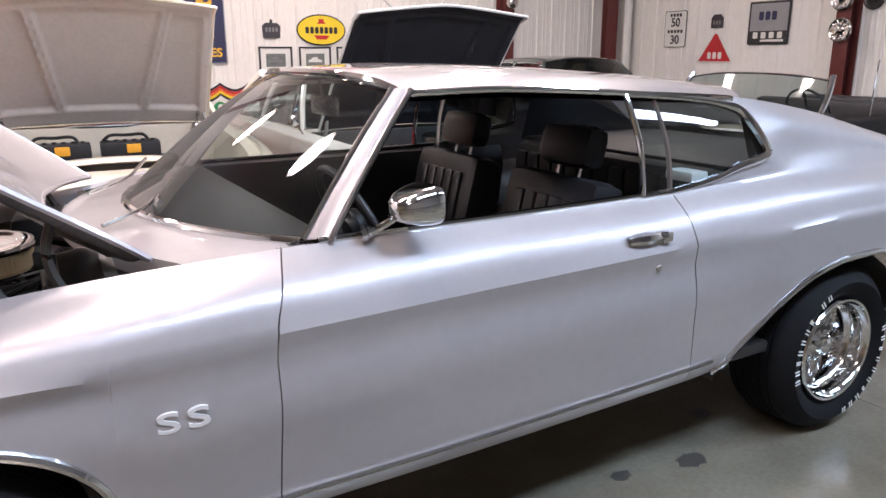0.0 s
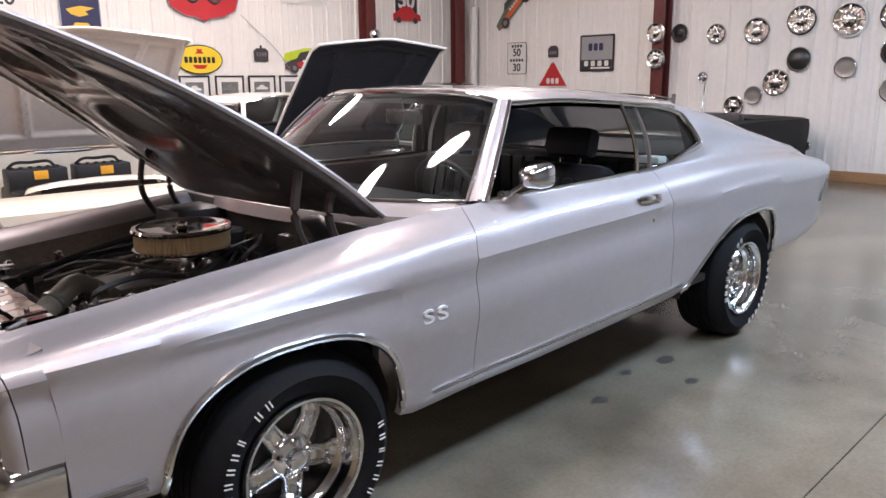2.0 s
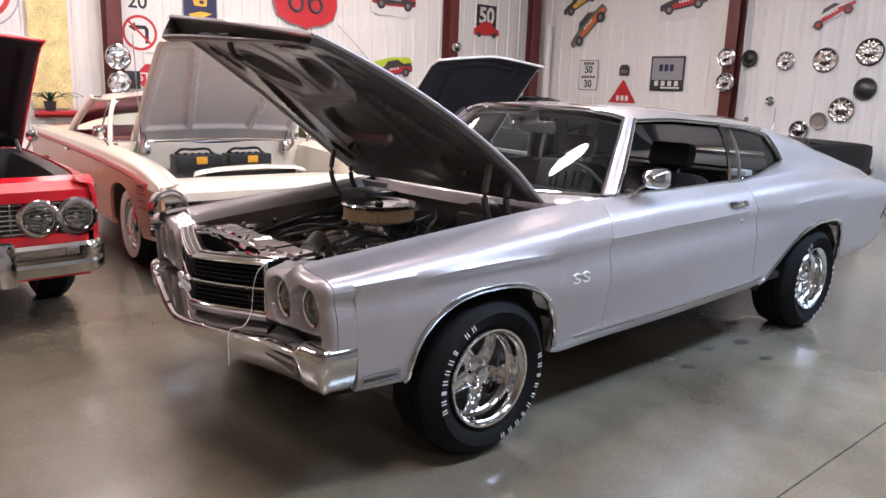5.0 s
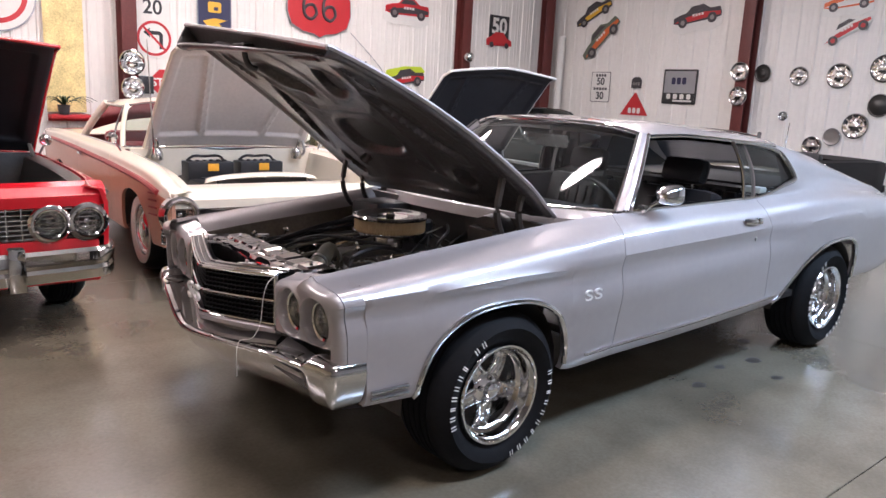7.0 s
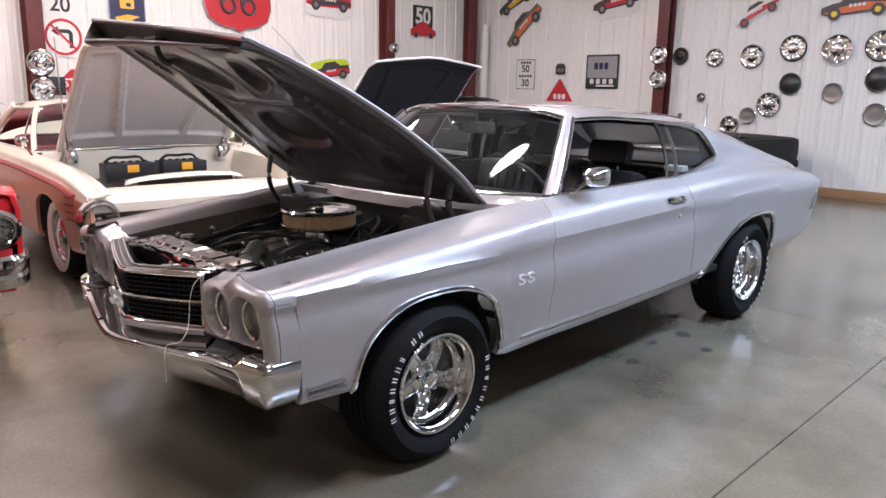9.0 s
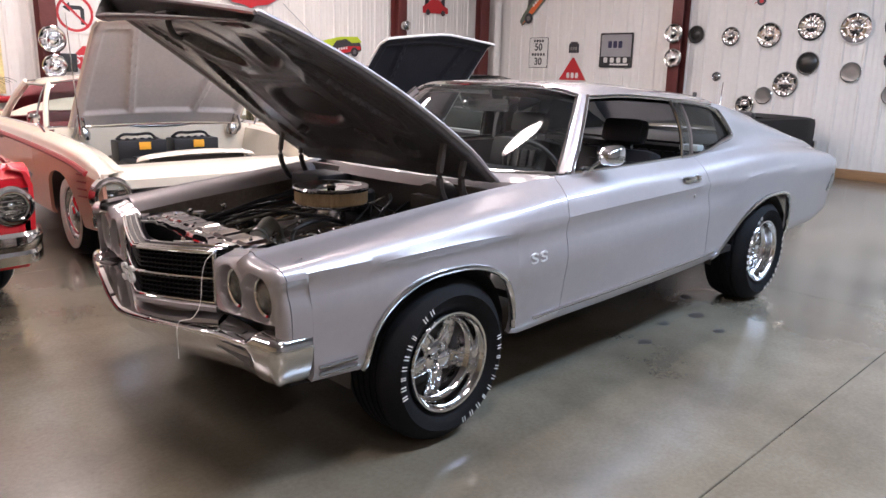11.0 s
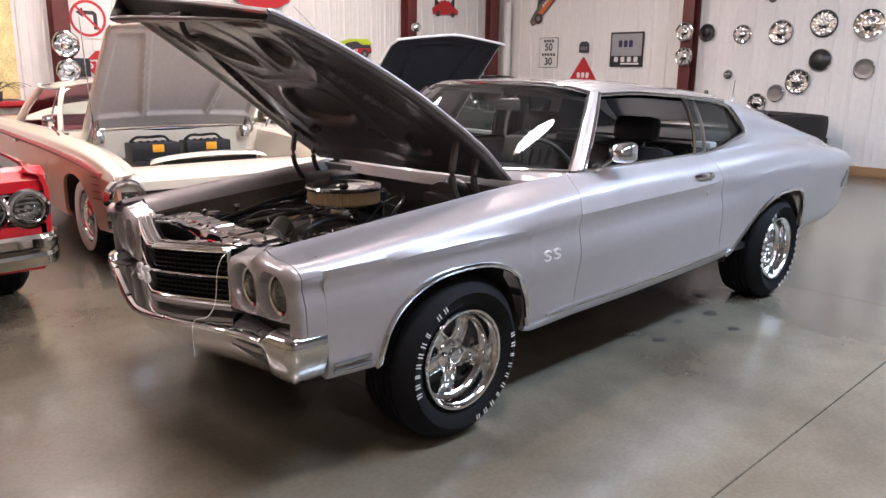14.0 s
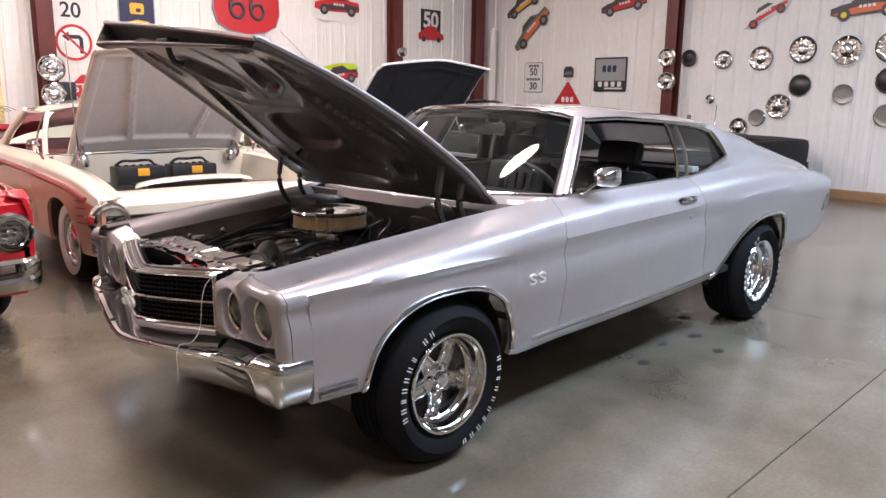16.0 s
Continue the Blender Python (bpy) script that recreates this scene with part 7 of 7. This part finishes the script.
# vertical banner with gold letters
ob = empty("tyre_banner", on_north(2.67, 2.29), label="tall navy banner sign with gold lettering", category="sign")
plate(ob, "board", rounded(0.52, 2.02, 0.01, 2), 0, 0.012, sign_grey)
plate(ob, "face", rounded(0.49, 1.99, 0.01, 2), 0.0115, 0.004, sign_blue, label="navy blue face")
words(ob, "TIRES", 0.16, (0, -0.87), 0.017, sign_gold, 0.004)
for k in range(7):
    z = -0.62 + 0.22 * k
    if k == 3:
        plate(ob, "wing_shape", [(-0.18, 0.02), (0.0, 0.07), (0.18, 0.05), (0.06, 0.0), (0.1, -0.04), (-0.02, -0.07), (-0.12, -0.04)], 0.0155, 0.003, sign_gold, (0, z))
    else:
        plate(ob, "letter_block", rounded(0.2, 0.15, 0.03, 3), 0.0155, 0.003, sign_gold, (0, z))
        plate(ob, "letter_gap", rounded(0.07, 0.05, 0.015, 2), 0.0186, 0.001, sign_blue, (0.02, z + (0.02 if k % 2 else -0.02)))

# two hanging tags
for x, z in ((3.56, 1.73), (5.33, 1.83)):
    ob = empty("hanging_tag", on_north(x, z), label="dark metal plate hung on a nail", category="wall plaque", group="hanging tags")
    plate(ob, "plate", [(-0.12, -0.11), (0.12, -0.11), (0.13, 0.05), (0.08, 0.09), (-0.08, 0.09), (-0.13, 0.05)], 0, 0.012, cutout_dark)
    bar_row(ob, 4, 0.19, 0.06, (0, 0.0), 0.0125, cap_grey)
    plate(ob, "hook", ellipse(0.02, 0.03, 12), 0, 0.008, cap_dark, (0, 0.11))

# wide rainbow-edged sign low on the wall
ob = empty("rainbow_sign", on_north(3.0, 0.80), label="white sign with rainbow arch and green letter shapes", category="sign")
plate(ob, "board", rounded(1.25, 0.5, 0.02, 2), 0, 0.012, sign_white)
for k, m_ in enumerate((sign_black, sign_red, sign_orange, sign_yellow, sign_black)):
    pts = [(-0.6 + 1.2 * t, 0.23 - 0.035 * k - 0.09 * abs(math.sin(3 * math.pi * t))) for t in np.linspace(0, 1, 31)]
    plate(ob, "arch_band", pts + [(x, y - 0.034) for x, y in pts[::-1]], 0.012 + 0.0004 * k, 0.003, m_)
for k, x in enumerate((-0.48, -0.22, 0.02, 0.26, 0.5)):
    plate(ob, "letter_shape", ellipse(0.09 if k else 0.11, 0.10, 20), 0.0125, 0.003, sign_green, (x, -0.12))
    plate(ob, "letter_hole", ellipse(0.04, 0.045, 16), 0.0157, 0.001, sign_white, (x + 0.01, -0.1))

# red shield with two ring shapes
ob = empty("shield_sign", on_north(4.41, 2.80), label="large red shield sign with dark double-ring shapes", category="sign")
shield = [(-0.50, 0.55), (0.50, 0.55), (0.46, 0.30), (0.56, 0.08), (0.57, -0.15), (0.50, -0.34), (0.30, -0.44), (0.10, -0.47), (0.0, -0.52), (-0.10, -0.47), (-0.30, -0.44), (-0.50, -0.34), (-0.57, -0.15), (-0.56, 0.08), (-0.46, 0.30)]
plate(ob, "rim", [(x * 1.03, y * 1.03) for x, y in shield], 0, 0.03, sign_grey)
plate(ob, "face", shield, 0.029, 0.008, sign_red, label="red face")
plate(ob, "top_band", rounded(0.86, 0.16, 0.01, 2), 0.0375, 0.004, sign_black, (0, 0.34))
for x in (-0.18, 0.17):
    bm = bm_new()
    tube(bm, spline([(x + 0.09, 0.12, 0.045), (x + 0.02, 0.18, 0.045), (x - 0.08, 0.10, 0.045), (x - 0.12, -0.06, 0.045), (x - 0.09, -0.2, 0.045), (x + 0.02, -0.25, 0.045), (x + 0.11, -0.16, 0.045), (x + 0.06, -0.04, 0.045), (x - 0.05, -0.05, 0.045), (x - 0.11, -0.12, 0.045)], 5), 0.025, 8)
    part("ring_shape", bm, cutout_dark, ob, "dark curl shape")

# road signs
ob = empty("speed_sign", on_north(1.78, 2.55), label="white speed sign with black number twenty", category="sign")
plate(ob, "panel", rounded(0.44, 0.5, 0.03), 0, 0.004, sign_white)
words(ob, "20", 0.27, (0, -0.1), 0.0055, sign_black, 0.004)
bar_row(ob, 5, 0.34, 0.05, (0, 0.10), 0.0042, sign_black)
bar_row(ob, 5, 0.34, 0.05, (0, 0.19), 0.0042, sign_black)
ob = empty("no_left_turn_sign", on_north(1.795, 2.04), label="white square sign with red ring over a turning arrow", category="sign")
plate(ob, "panel", rounded(0.52, 0.52, 0.03), 0, 0.004, sign_white)
bm = bm_new()
tube(bm, [(0.22 * math.cos(a), 0.22 * math.sin(a), 0.005) for a in np.linspace(0, 2 * math.pi, 41)], 0.018, 6, flat=0.2)
part("ring", bm, sign_red, ob, "red ring")
plate(ob, "slash", rounded(0.42, 0.03, 0.002, 1), 0.0065, 0.002, sign_red, turn=-45)
plate(ob, "arrow", [(0.07, -0.14), (0.12, -0.14), (0.12, 0.06), (0.08, 0.1), (-0.06, 0.1), (-0.06, 0.14), (-0.15, 0.075), (-0.06, 0.01), (-0.06, 0.05), (0.06, 0.05), (0.07, 0.04)], 0.0042, 0.002, sign_black)
ob = empty("stop_sign", on_north(1.93, 1.44), label="red octagonal stop sign with white letters", category="sign")
oct_ = [(0.21 * math.cos(radians(22.5 + 45 * k)), 0.21 * math.sin(radians(22.5 + 45 * k))) for k in range(8)]
plate(ob, "rim", oct_, 0, 0.003, sign_white)
plate(ob, "panel", [(x * 0.94, y * 0.94) for x, y in oct_], 0.0028, 0.002, sign_red)
words(ob, "STOP", 0.16, (0, 0), 0.0062, sign_white, 0.003)
ob = empty("wall_box", on_north(1.62, 1.40), label="small black box fixed on the wall", category="box")
bm = bm_new()
box(bm, (-0.12, -0.12, 0), (0.12, 0.12, 0.1), 0.008)
part("case", bm, sign_black, ob)
plate(ob, "cover", rounded(0.2, 0.1, 0.01, 2), 0.1, 0.004, cap_dark, (0, -0.05))

ob = empty("round_sign", on_north(-0.12, 2.42), label="large round white sign with red band", category="sign")
plate(ob, "disc", ellipse(0.46, 0.46, 48), 0, 0.015, sign_grey)
plate(ob, "face", ellipse(0.44, 0.44, 48), 0.0145, 0.003, sign_white, label="white face")
plate(ob, "red_band", [(0.36 * math.cos(a), 0.36 * math.sin(a)) for a in np.linspace(-2.6, 0.3, 24)] + [(0.30 * math.cos(a), 0.30 * math.sin(a)) for a in np.linspace(0.3, -2.6, 24)], 0.0173, 0.002, sign_red)
bar_row(ob, 5, 0.4, 0.1, (0, 0.02), 0.0173, sign_grey)

ob = empty("hanging_cloth", on_north(0.63, 1.80), label="mottled yellow hanging cloth with folds", category="wall hanging")
bm = bm_new()
sheet(bm, [[(x, z, 0.03 + 0.012 * math.sin(22 * x + z)) for z in np.linspace(-0.8, 0.9, 12)] for x in np.linspace(-0.24, 0.24, 30)])
sheet(bm, [[(x, z, 0.024 + 0.012 * math.sin(22 * x + z)) for z in np.linspace(-0.8, 0.9, 12)] for x in np.linspace(-0.24, 0.24, 30)])
part("cloth", bm, cloth_yellow, ob)
bm = bm_new()
tube(bm, [(-0.28, 0.92, 0.03), (0.28, 0.92, 0.03)], 0.012, 8)
part("rod", bm, wood, ob)
ob = empty("wall_shelf", on_north(0.66, 0.93), label="red board shelf on the wall", category="shelf")
bm = bm_new()
box(bm, (-0.26, -0.045, 0.0), (0.26, 0.045, 0.03), 0.004)
box(bm, (-0.26, -0.005, 0.03), (0.26, 0.045, 0.22), 0.004)
part("board", bm, sign_red, ob)
random.seed(5)
ob = empty("potted_palm", pose(0.55, NORTH - 0.22, 0.98), label="small dark potted palm on the shelf", category="plant")
bm = bm_new()
lathe(bm, [(0.0, 0.0), (0.06, 0.0), (0.075, 0.11), (0.08, 0.12), (0.07, 0.12), (0.065, 0.1), (0.0, 0.1)], 18)
part("pot", bm, cutout_dark, ob)
for k in range(16):
    a, l_ = random.uniform(0, 6.28), random.uniform(0.22, 0.42)
    d = Vector((math.cos(a), 0.35 * math.sin(a) - 0.12, 0))
    bm = bm_new()
    side_v = Vector((-d.y, d.x, 0)).normalized()
    rows = []
    for t in np.linspace(0, 1, 8):
        q = Vector((0, 0, 0.1)) + d * l_ * t + Vector((0, 0, l_ * (1.1 * t - 0.9 * t * t)))
        wv = 0.022 * math.sin(math.pi * (0.15 + 0.85 * t)) + 0.001
        rows.append([q - side_v * wv, q + Vector((0, 0, -0.006)), q + side_v * wv])
    sheet(bm, rows)
    part("leaf", bm, leaf_dark, ob)


def car_cutout(m, w, body, band, label, tilt=0.0, board=None, stripe=None):
    """A flat cut-out of a racing car: body, windows, wheels and bars of writing."""
    ob = empty("car_cutout", m @ pose(0, 0, 0, 0, 0, tilt), label=label, category="wall sign", group="racing car cut-outs")
    k = w / 2
    if board:
        plate(ob, "board", [(x * k, y * k) for x, y in ((-1.05, -0.5), (-0.6, -0.62), (0.0, -0.58), (0.5, -0.68), (1.0, -0.5), (1.08, 0.1), (0.9, 0.62), (-0.9, 0.62), (-1.08, 0.0))], 0, 0.006, board)
    body_o = [(-1.0, -0.18), (-0.98, 0.02), (-0.7, 0.10), (-0.42, 0.14), (-0.22, 0.33), (0.28, 0.35), (0.55, 0.16), (0.95, 0.14), (1.0, -0.05), (0.98, -0.2), (0.7, -0.24), (-0.7, -0.26)]
    plate(ob, "body_shape", [(x * k, y * k) for x, y in body_o], 0.0065, 0.01, body)
    plate(ob, "window_shape", [(x * k, y * k) for x, y in ((-0.36, 0.13), (-0.18, 0.29), (0.24, 0.30), (0.44, 0.15))], 0.0165, 0.002, cutout_dark)
    plate(ob, "colour_band", [(x * k, y * k) for x, y in ((-0.95, -0.16), (-0.4, -0.02), (0.3, 0.06), (0.96, -0.02), (0.96, -0.14), (-0.3, -0.2))], 0.0166, 0.0015, band)
    for x in (-0.6, 0.62):
        plate(ob, "wheel_shape", ellipse(0.19 * k, 0.19 * k, 20), 0.0166, 0.004, cutout_dark, (x * k, -0.2 * k))
        plate(ob, "wheel_centre", ellipse(0.09 * k, 0.09 * k, 14), 0.0207, 0.002, stripe or cap_grey, (x * k, -0.2 * k))
    bar_row(ob, 4, 0.5 * k, 0.09 * k, (0.05 * k, 0.0), 0.0183, sign_white)
    return ob


car_cutout(on_north(6.17, 2.92), 0.95, sign_red, cutout_dark, "red racing car picture on a white board", 0, sign_white)
ob = car_cutout(on_north(6.17, 1.74), 0.86, cutout_dark, sign_red, "dark racing car cut-out with lime splash", 8)
plate(ob, "lime_splash", [(-0.45, 0.06), (-0.38, 0.17), (0.0, 0.2), (0.38, 0.16), (0.46, 0.06), (0.2, 0.0), (-0.2, 0.02)], 0.002, 0.006, sign_lime, label="lime green splash")
ob = empty("number_sign", on_north(8.40, 2.72), label="black sign with white number fifty over a red car", category="sign")
plate(ob, "board", rounded(0.52, 0.42, 0.01, 2), 0, 0.008, sign_black, (0, 0.1))
words(ob, "50", 0.40, (0, 0.1), 0.0105, sign_white, 0.012)
plate(ob, "car_shape", [(-0.32, -0.26), (-0.33, -0.14), (-0.2, -0.08), (-0.1, 0.0), (0.1, 0.0), (0.2, -0.1), (0.33, -0.14), (0.34, -0.24)], 0.012, 0.012, sign_red, label="red car shape")
for x in (-0.2, 0.2):
    plate(ob, "wheel_shape", ellipse(0.055, 0.055, 16), 0.0242, 0.003, cutout_dark, (x, -0.24))

# signs on the east wall
ob = empty("speed_sign", on_east(7.53, 1.785), label="white speed sign with numbers fifty and thirty", category="sign")
plate(ob, "rim", rounded(0.46, 0.57, 0.03), 0, 0.004, sign_black)
plate(ob, "panel", rounded(0.44, 0.55, 0.03), 0.0038, 0.002, sign_white)
words(ob, "50", 0.19, (0, 0.10), 0.0075, sign_black, 0.004)
words(ob, "30", 0.19, (0, -0.17), 0.0075, sign_black, 0.004)
bar_row(ob, 4, 0.26, 0.05, (0, 0.22), 0.0058, sign_black)
bar_row(ob, 5, 0.34, 0.05, (0, -0.035), 0.0058, sign_black)
ob = empty("hanging_tag", on_east(6.69, 1.88), label="dark metal plate hung above a triangle sign", category="wall plaque", group="hanging tags")
plate(ob, "plate", [(-0.11, -0.1), (0.11, -0.1), (0.11, 0.05), (0.06, 0.1), (-0.06, 0.1), (-0.11, 0.05)], 0, 0.012, cutout_dark)
bar_row(ob, 3, 0.16, 0.06, (0, -0.02), 0.0125, cap_grey)
ob = empty("triangle_sign", on_east(6.69, 1.42), label="red triangular sign with pale edge", category="sign")
plate(ob, "rim", [(-0.34, -0.15), (0.34, -0.15), (0.03, 0.30), (-0.03, 0.30)], 0, 0.006, sign_white)
plate(ob, "face", [(-0.31, -0.135), (0.31, -0.135), (0.02, 0.275), (-0.02, 0.275)], 0.0058, 0.003, sign_red, label="red face")
bar_row(ob, 3, 0.3, 0.1, (0, -0.05), 0.009, sign_white)
ob = empty("filter_sign", on_east(5.77, 1.825), label="grey metal sign in a dark frame with black bars", category="sign")
plate(ob, "frame", rounded(0.68, 0.60, 0.02, 2), 0, 0.012, sign_black)
plate(ob, "face", rounded(0.62, 0.54, 0.01, 2), 0.0115, 0.003, sign_grey, label="brushed grey face")
bar_row(ob, 3, 0.32, 0.12, (-0.02, 0.10), 0.0147, sign_blue, 0.25)
plate(ob, "base_strip", rounded(0.62, 0.16, 0.004, 1), 0.0147, 0.002, sign_black, (0, -0.19))
bar_row(ob, 4, 0.54, 0.09, (0, -0.17), 0.0169, sign_white, 0.4)
bar_row(ob, 1, 0.4, 0.03, (0.08, -0.245), 0.0169, sign_white, 0.05)
car_cutout(on_east(7.64, 2.72), 1.05, cutout_olive, sign_orange, "olive racing car cut-out nose down", 42)
car_cutout(on_east(7.85, 3.2), 0.9, cutout_dark, sign_gold, "black and gold racing car cut-out", 25)
car_cutout(on_east(5.58, 3.04), 0.92, cutout_dark, sign_red, "dark red racing car picture on white board", 8, sign_white)
car_cutout(on_east(3.08, 2.72), 0.74, sign_white, sign_red, "white and red racing car cut-out", 28, None, sign_red)
car_cutout(on_east(3.10, 3.12), 0.7, sign_orange, sign_white, "orange racing car picture on white board", 5, sign_white)
car_cutout(on_east(1.68, 2.72), 0.92, cutout_dark, sign_orange, "black, orange and yellow racing car cut-out", 4, None, sign_yellow)


def hub_cap(m, r, style, label):
    """A wheel cover: turned dish, rim ring and, by style, spokes or a dome."""
    ob = empty("hub_cap", m, label=label, category="hub cap", group="hub caps on the wall")
    bm = bm_new()
    if style == "dome":
        lathe(bm, [(r, 0.0), (r, 0.015), (r * 0.92, 0.028), (r * 0.85, 0.024), (r * 0.8, 0.03), (r * 0.55, 0.055), (r * 0.25, 0.07), (0.0, 0.074)], 36)
    elif style == "flat":
        lathe(bm, [(r, 0.0), (r, 0.02), (r * 0.9, 0.035), (r * 0.8, 0.03), (r * 0.4, 0.032), (0.0, 0.034)], 36)
    else:
        lathe(bm, [(r, 0.0), (r, 0.018), (r * 0.93, 0.03), (r * 0.84, 0.022), (r * 0.6, 0.012), (r * 0.42, 0.02), (r * 0.36, 0.04), (r * 0.2, 0.052), (0.0, 0.056)], 36)
    main = {"dark": cap_dark, "dome": cap_dark, "flat": cap_grey}.get(style, chrome)
    part("dish", bm, main, ob)
    bm = bm_new()
    lathe(bm, [(r * 1.0, 0.004), (r * 1.04, 0.014), (r * 1.0, 0.026), (r * 0.94, 0.03)], 36)
    part("rim_ring", bm, sign_white if style == "white" else (cap_dark if style == "spoke_dark" else chrome), ob)
    if style in ("spoke", "spoke_dark", "white", "plain"):
        n = {"spoke": 10, "spoke_dark": 14, "white": 8, "plain": 6}[style]
        blade = None
        for k in range(n):
            turn = Matrix.Rotation(2 * math.pi * k / n, 4, "Z")
            if blade is None:
                bm = bm_new()
                box(bm, (r * 0.4, -r * 0.05, 0.016), (r * 0.86, r * 0.05, 0.03), 0.004)
                blade = part("spoke", bm, dull_chrome, ob)
                blade.matrix_basis = turn
            else:
                share("spoke", blade, turn, ob)
    return ob


COL = 0.29
for y, z, r, style, label in (
        (4.26, 2.07, 0.14, "dark", "dark painted hub cap"), (3.67, 2.03, 0.145, "spoke", "dull grey spoked hub cap"), (3.07, 2.04, 0.185, "plain", "chrome wheel cover with six ribs"),
        (2.46, 2.15, 0.19, "spoke_dark", "chrome finned wheel cover with dark rim"), (1.85, 2.12, 0.22, "white", "large chrome wheel cover with white ring"), (1.28, 2.15, 0.205, "spoke_dark", "chrome finned wheel cover with dark rim"),
        (2.45, 1.63, 0.165, "dome", "dark domed hub cap"), (2.74, 1.32, 0.185, "spoke", "chrome ribbed wheel cover"), (3.05, 1.14, 0.13, "flat", "flat grey hub cap"), (3.33, 0.98, 0.15, "plain", "chrome dish wheel cover"),
        (1.84, 1.51, 0.14, "flat", "small grey hub cap with chrome edge"), (3.84, 1.41, 0.075, "plain", "tiny chrome centre cap"), (1.26, 1.70, 0.18, "dome", "dark domed hub cap"), (1.25, 1.22, 0.155, "flat", "flat grey hub cap"),
        (0.93, 1.32, 0.15, "spoke", "chrome ribbed wheel cover"), (0.62, 2.1, 0.19, "plain", "round chrome wheel cover hung on the wall"), (0.65, 1.6, 0.17, "spoke", "chrome ribbed wheel cover")):
    hub_cap(on_east(y, z, 0.018), r, style, label)
hub_cap(on_east(4.52, 2.08, COL), 0.15, "plain", "chrome wheel cover hung on the column")
hub_cap(on_east(4.50, 1.69, COL), 0.15, "spoke", "chrome spoked wheel cover hung on the column")
hub_cap(on_north(1.40, 1.69, COL), 0.165, "plain", "chrome wheel cover hung on the column")
hub_cap(on_north(1.40, 1.35, COL), 0.15, "spoke", "chrome spoked wheel cover hung on the column")
ob = empty("chrome_ball", on_north(7.38, 2.18, COL), label="small chrome ball lamp shell on the column", category="hub cap")
bm = bm_new()
lathe(bm, [(0.0, 0.14), (0.05, 0.13), (0.085, 0.1), (0.1, 0.06), (0.09, 0.02), (0.06, 0.0)], 24)
part("shell", bm, chrome, ob)
bm = bm_new()
tube(bm, spline([(5.0, NORTH - 0.05, 2.4), (5.6, NORTH - 0.04, 1.9), (5.9, NORTH - 0.03, 1.5)], 8), 0.006, 5)
tagged(part("wall_cable", bm, sign_grey), label="thin grey cable slanting down the wall", category="cable")
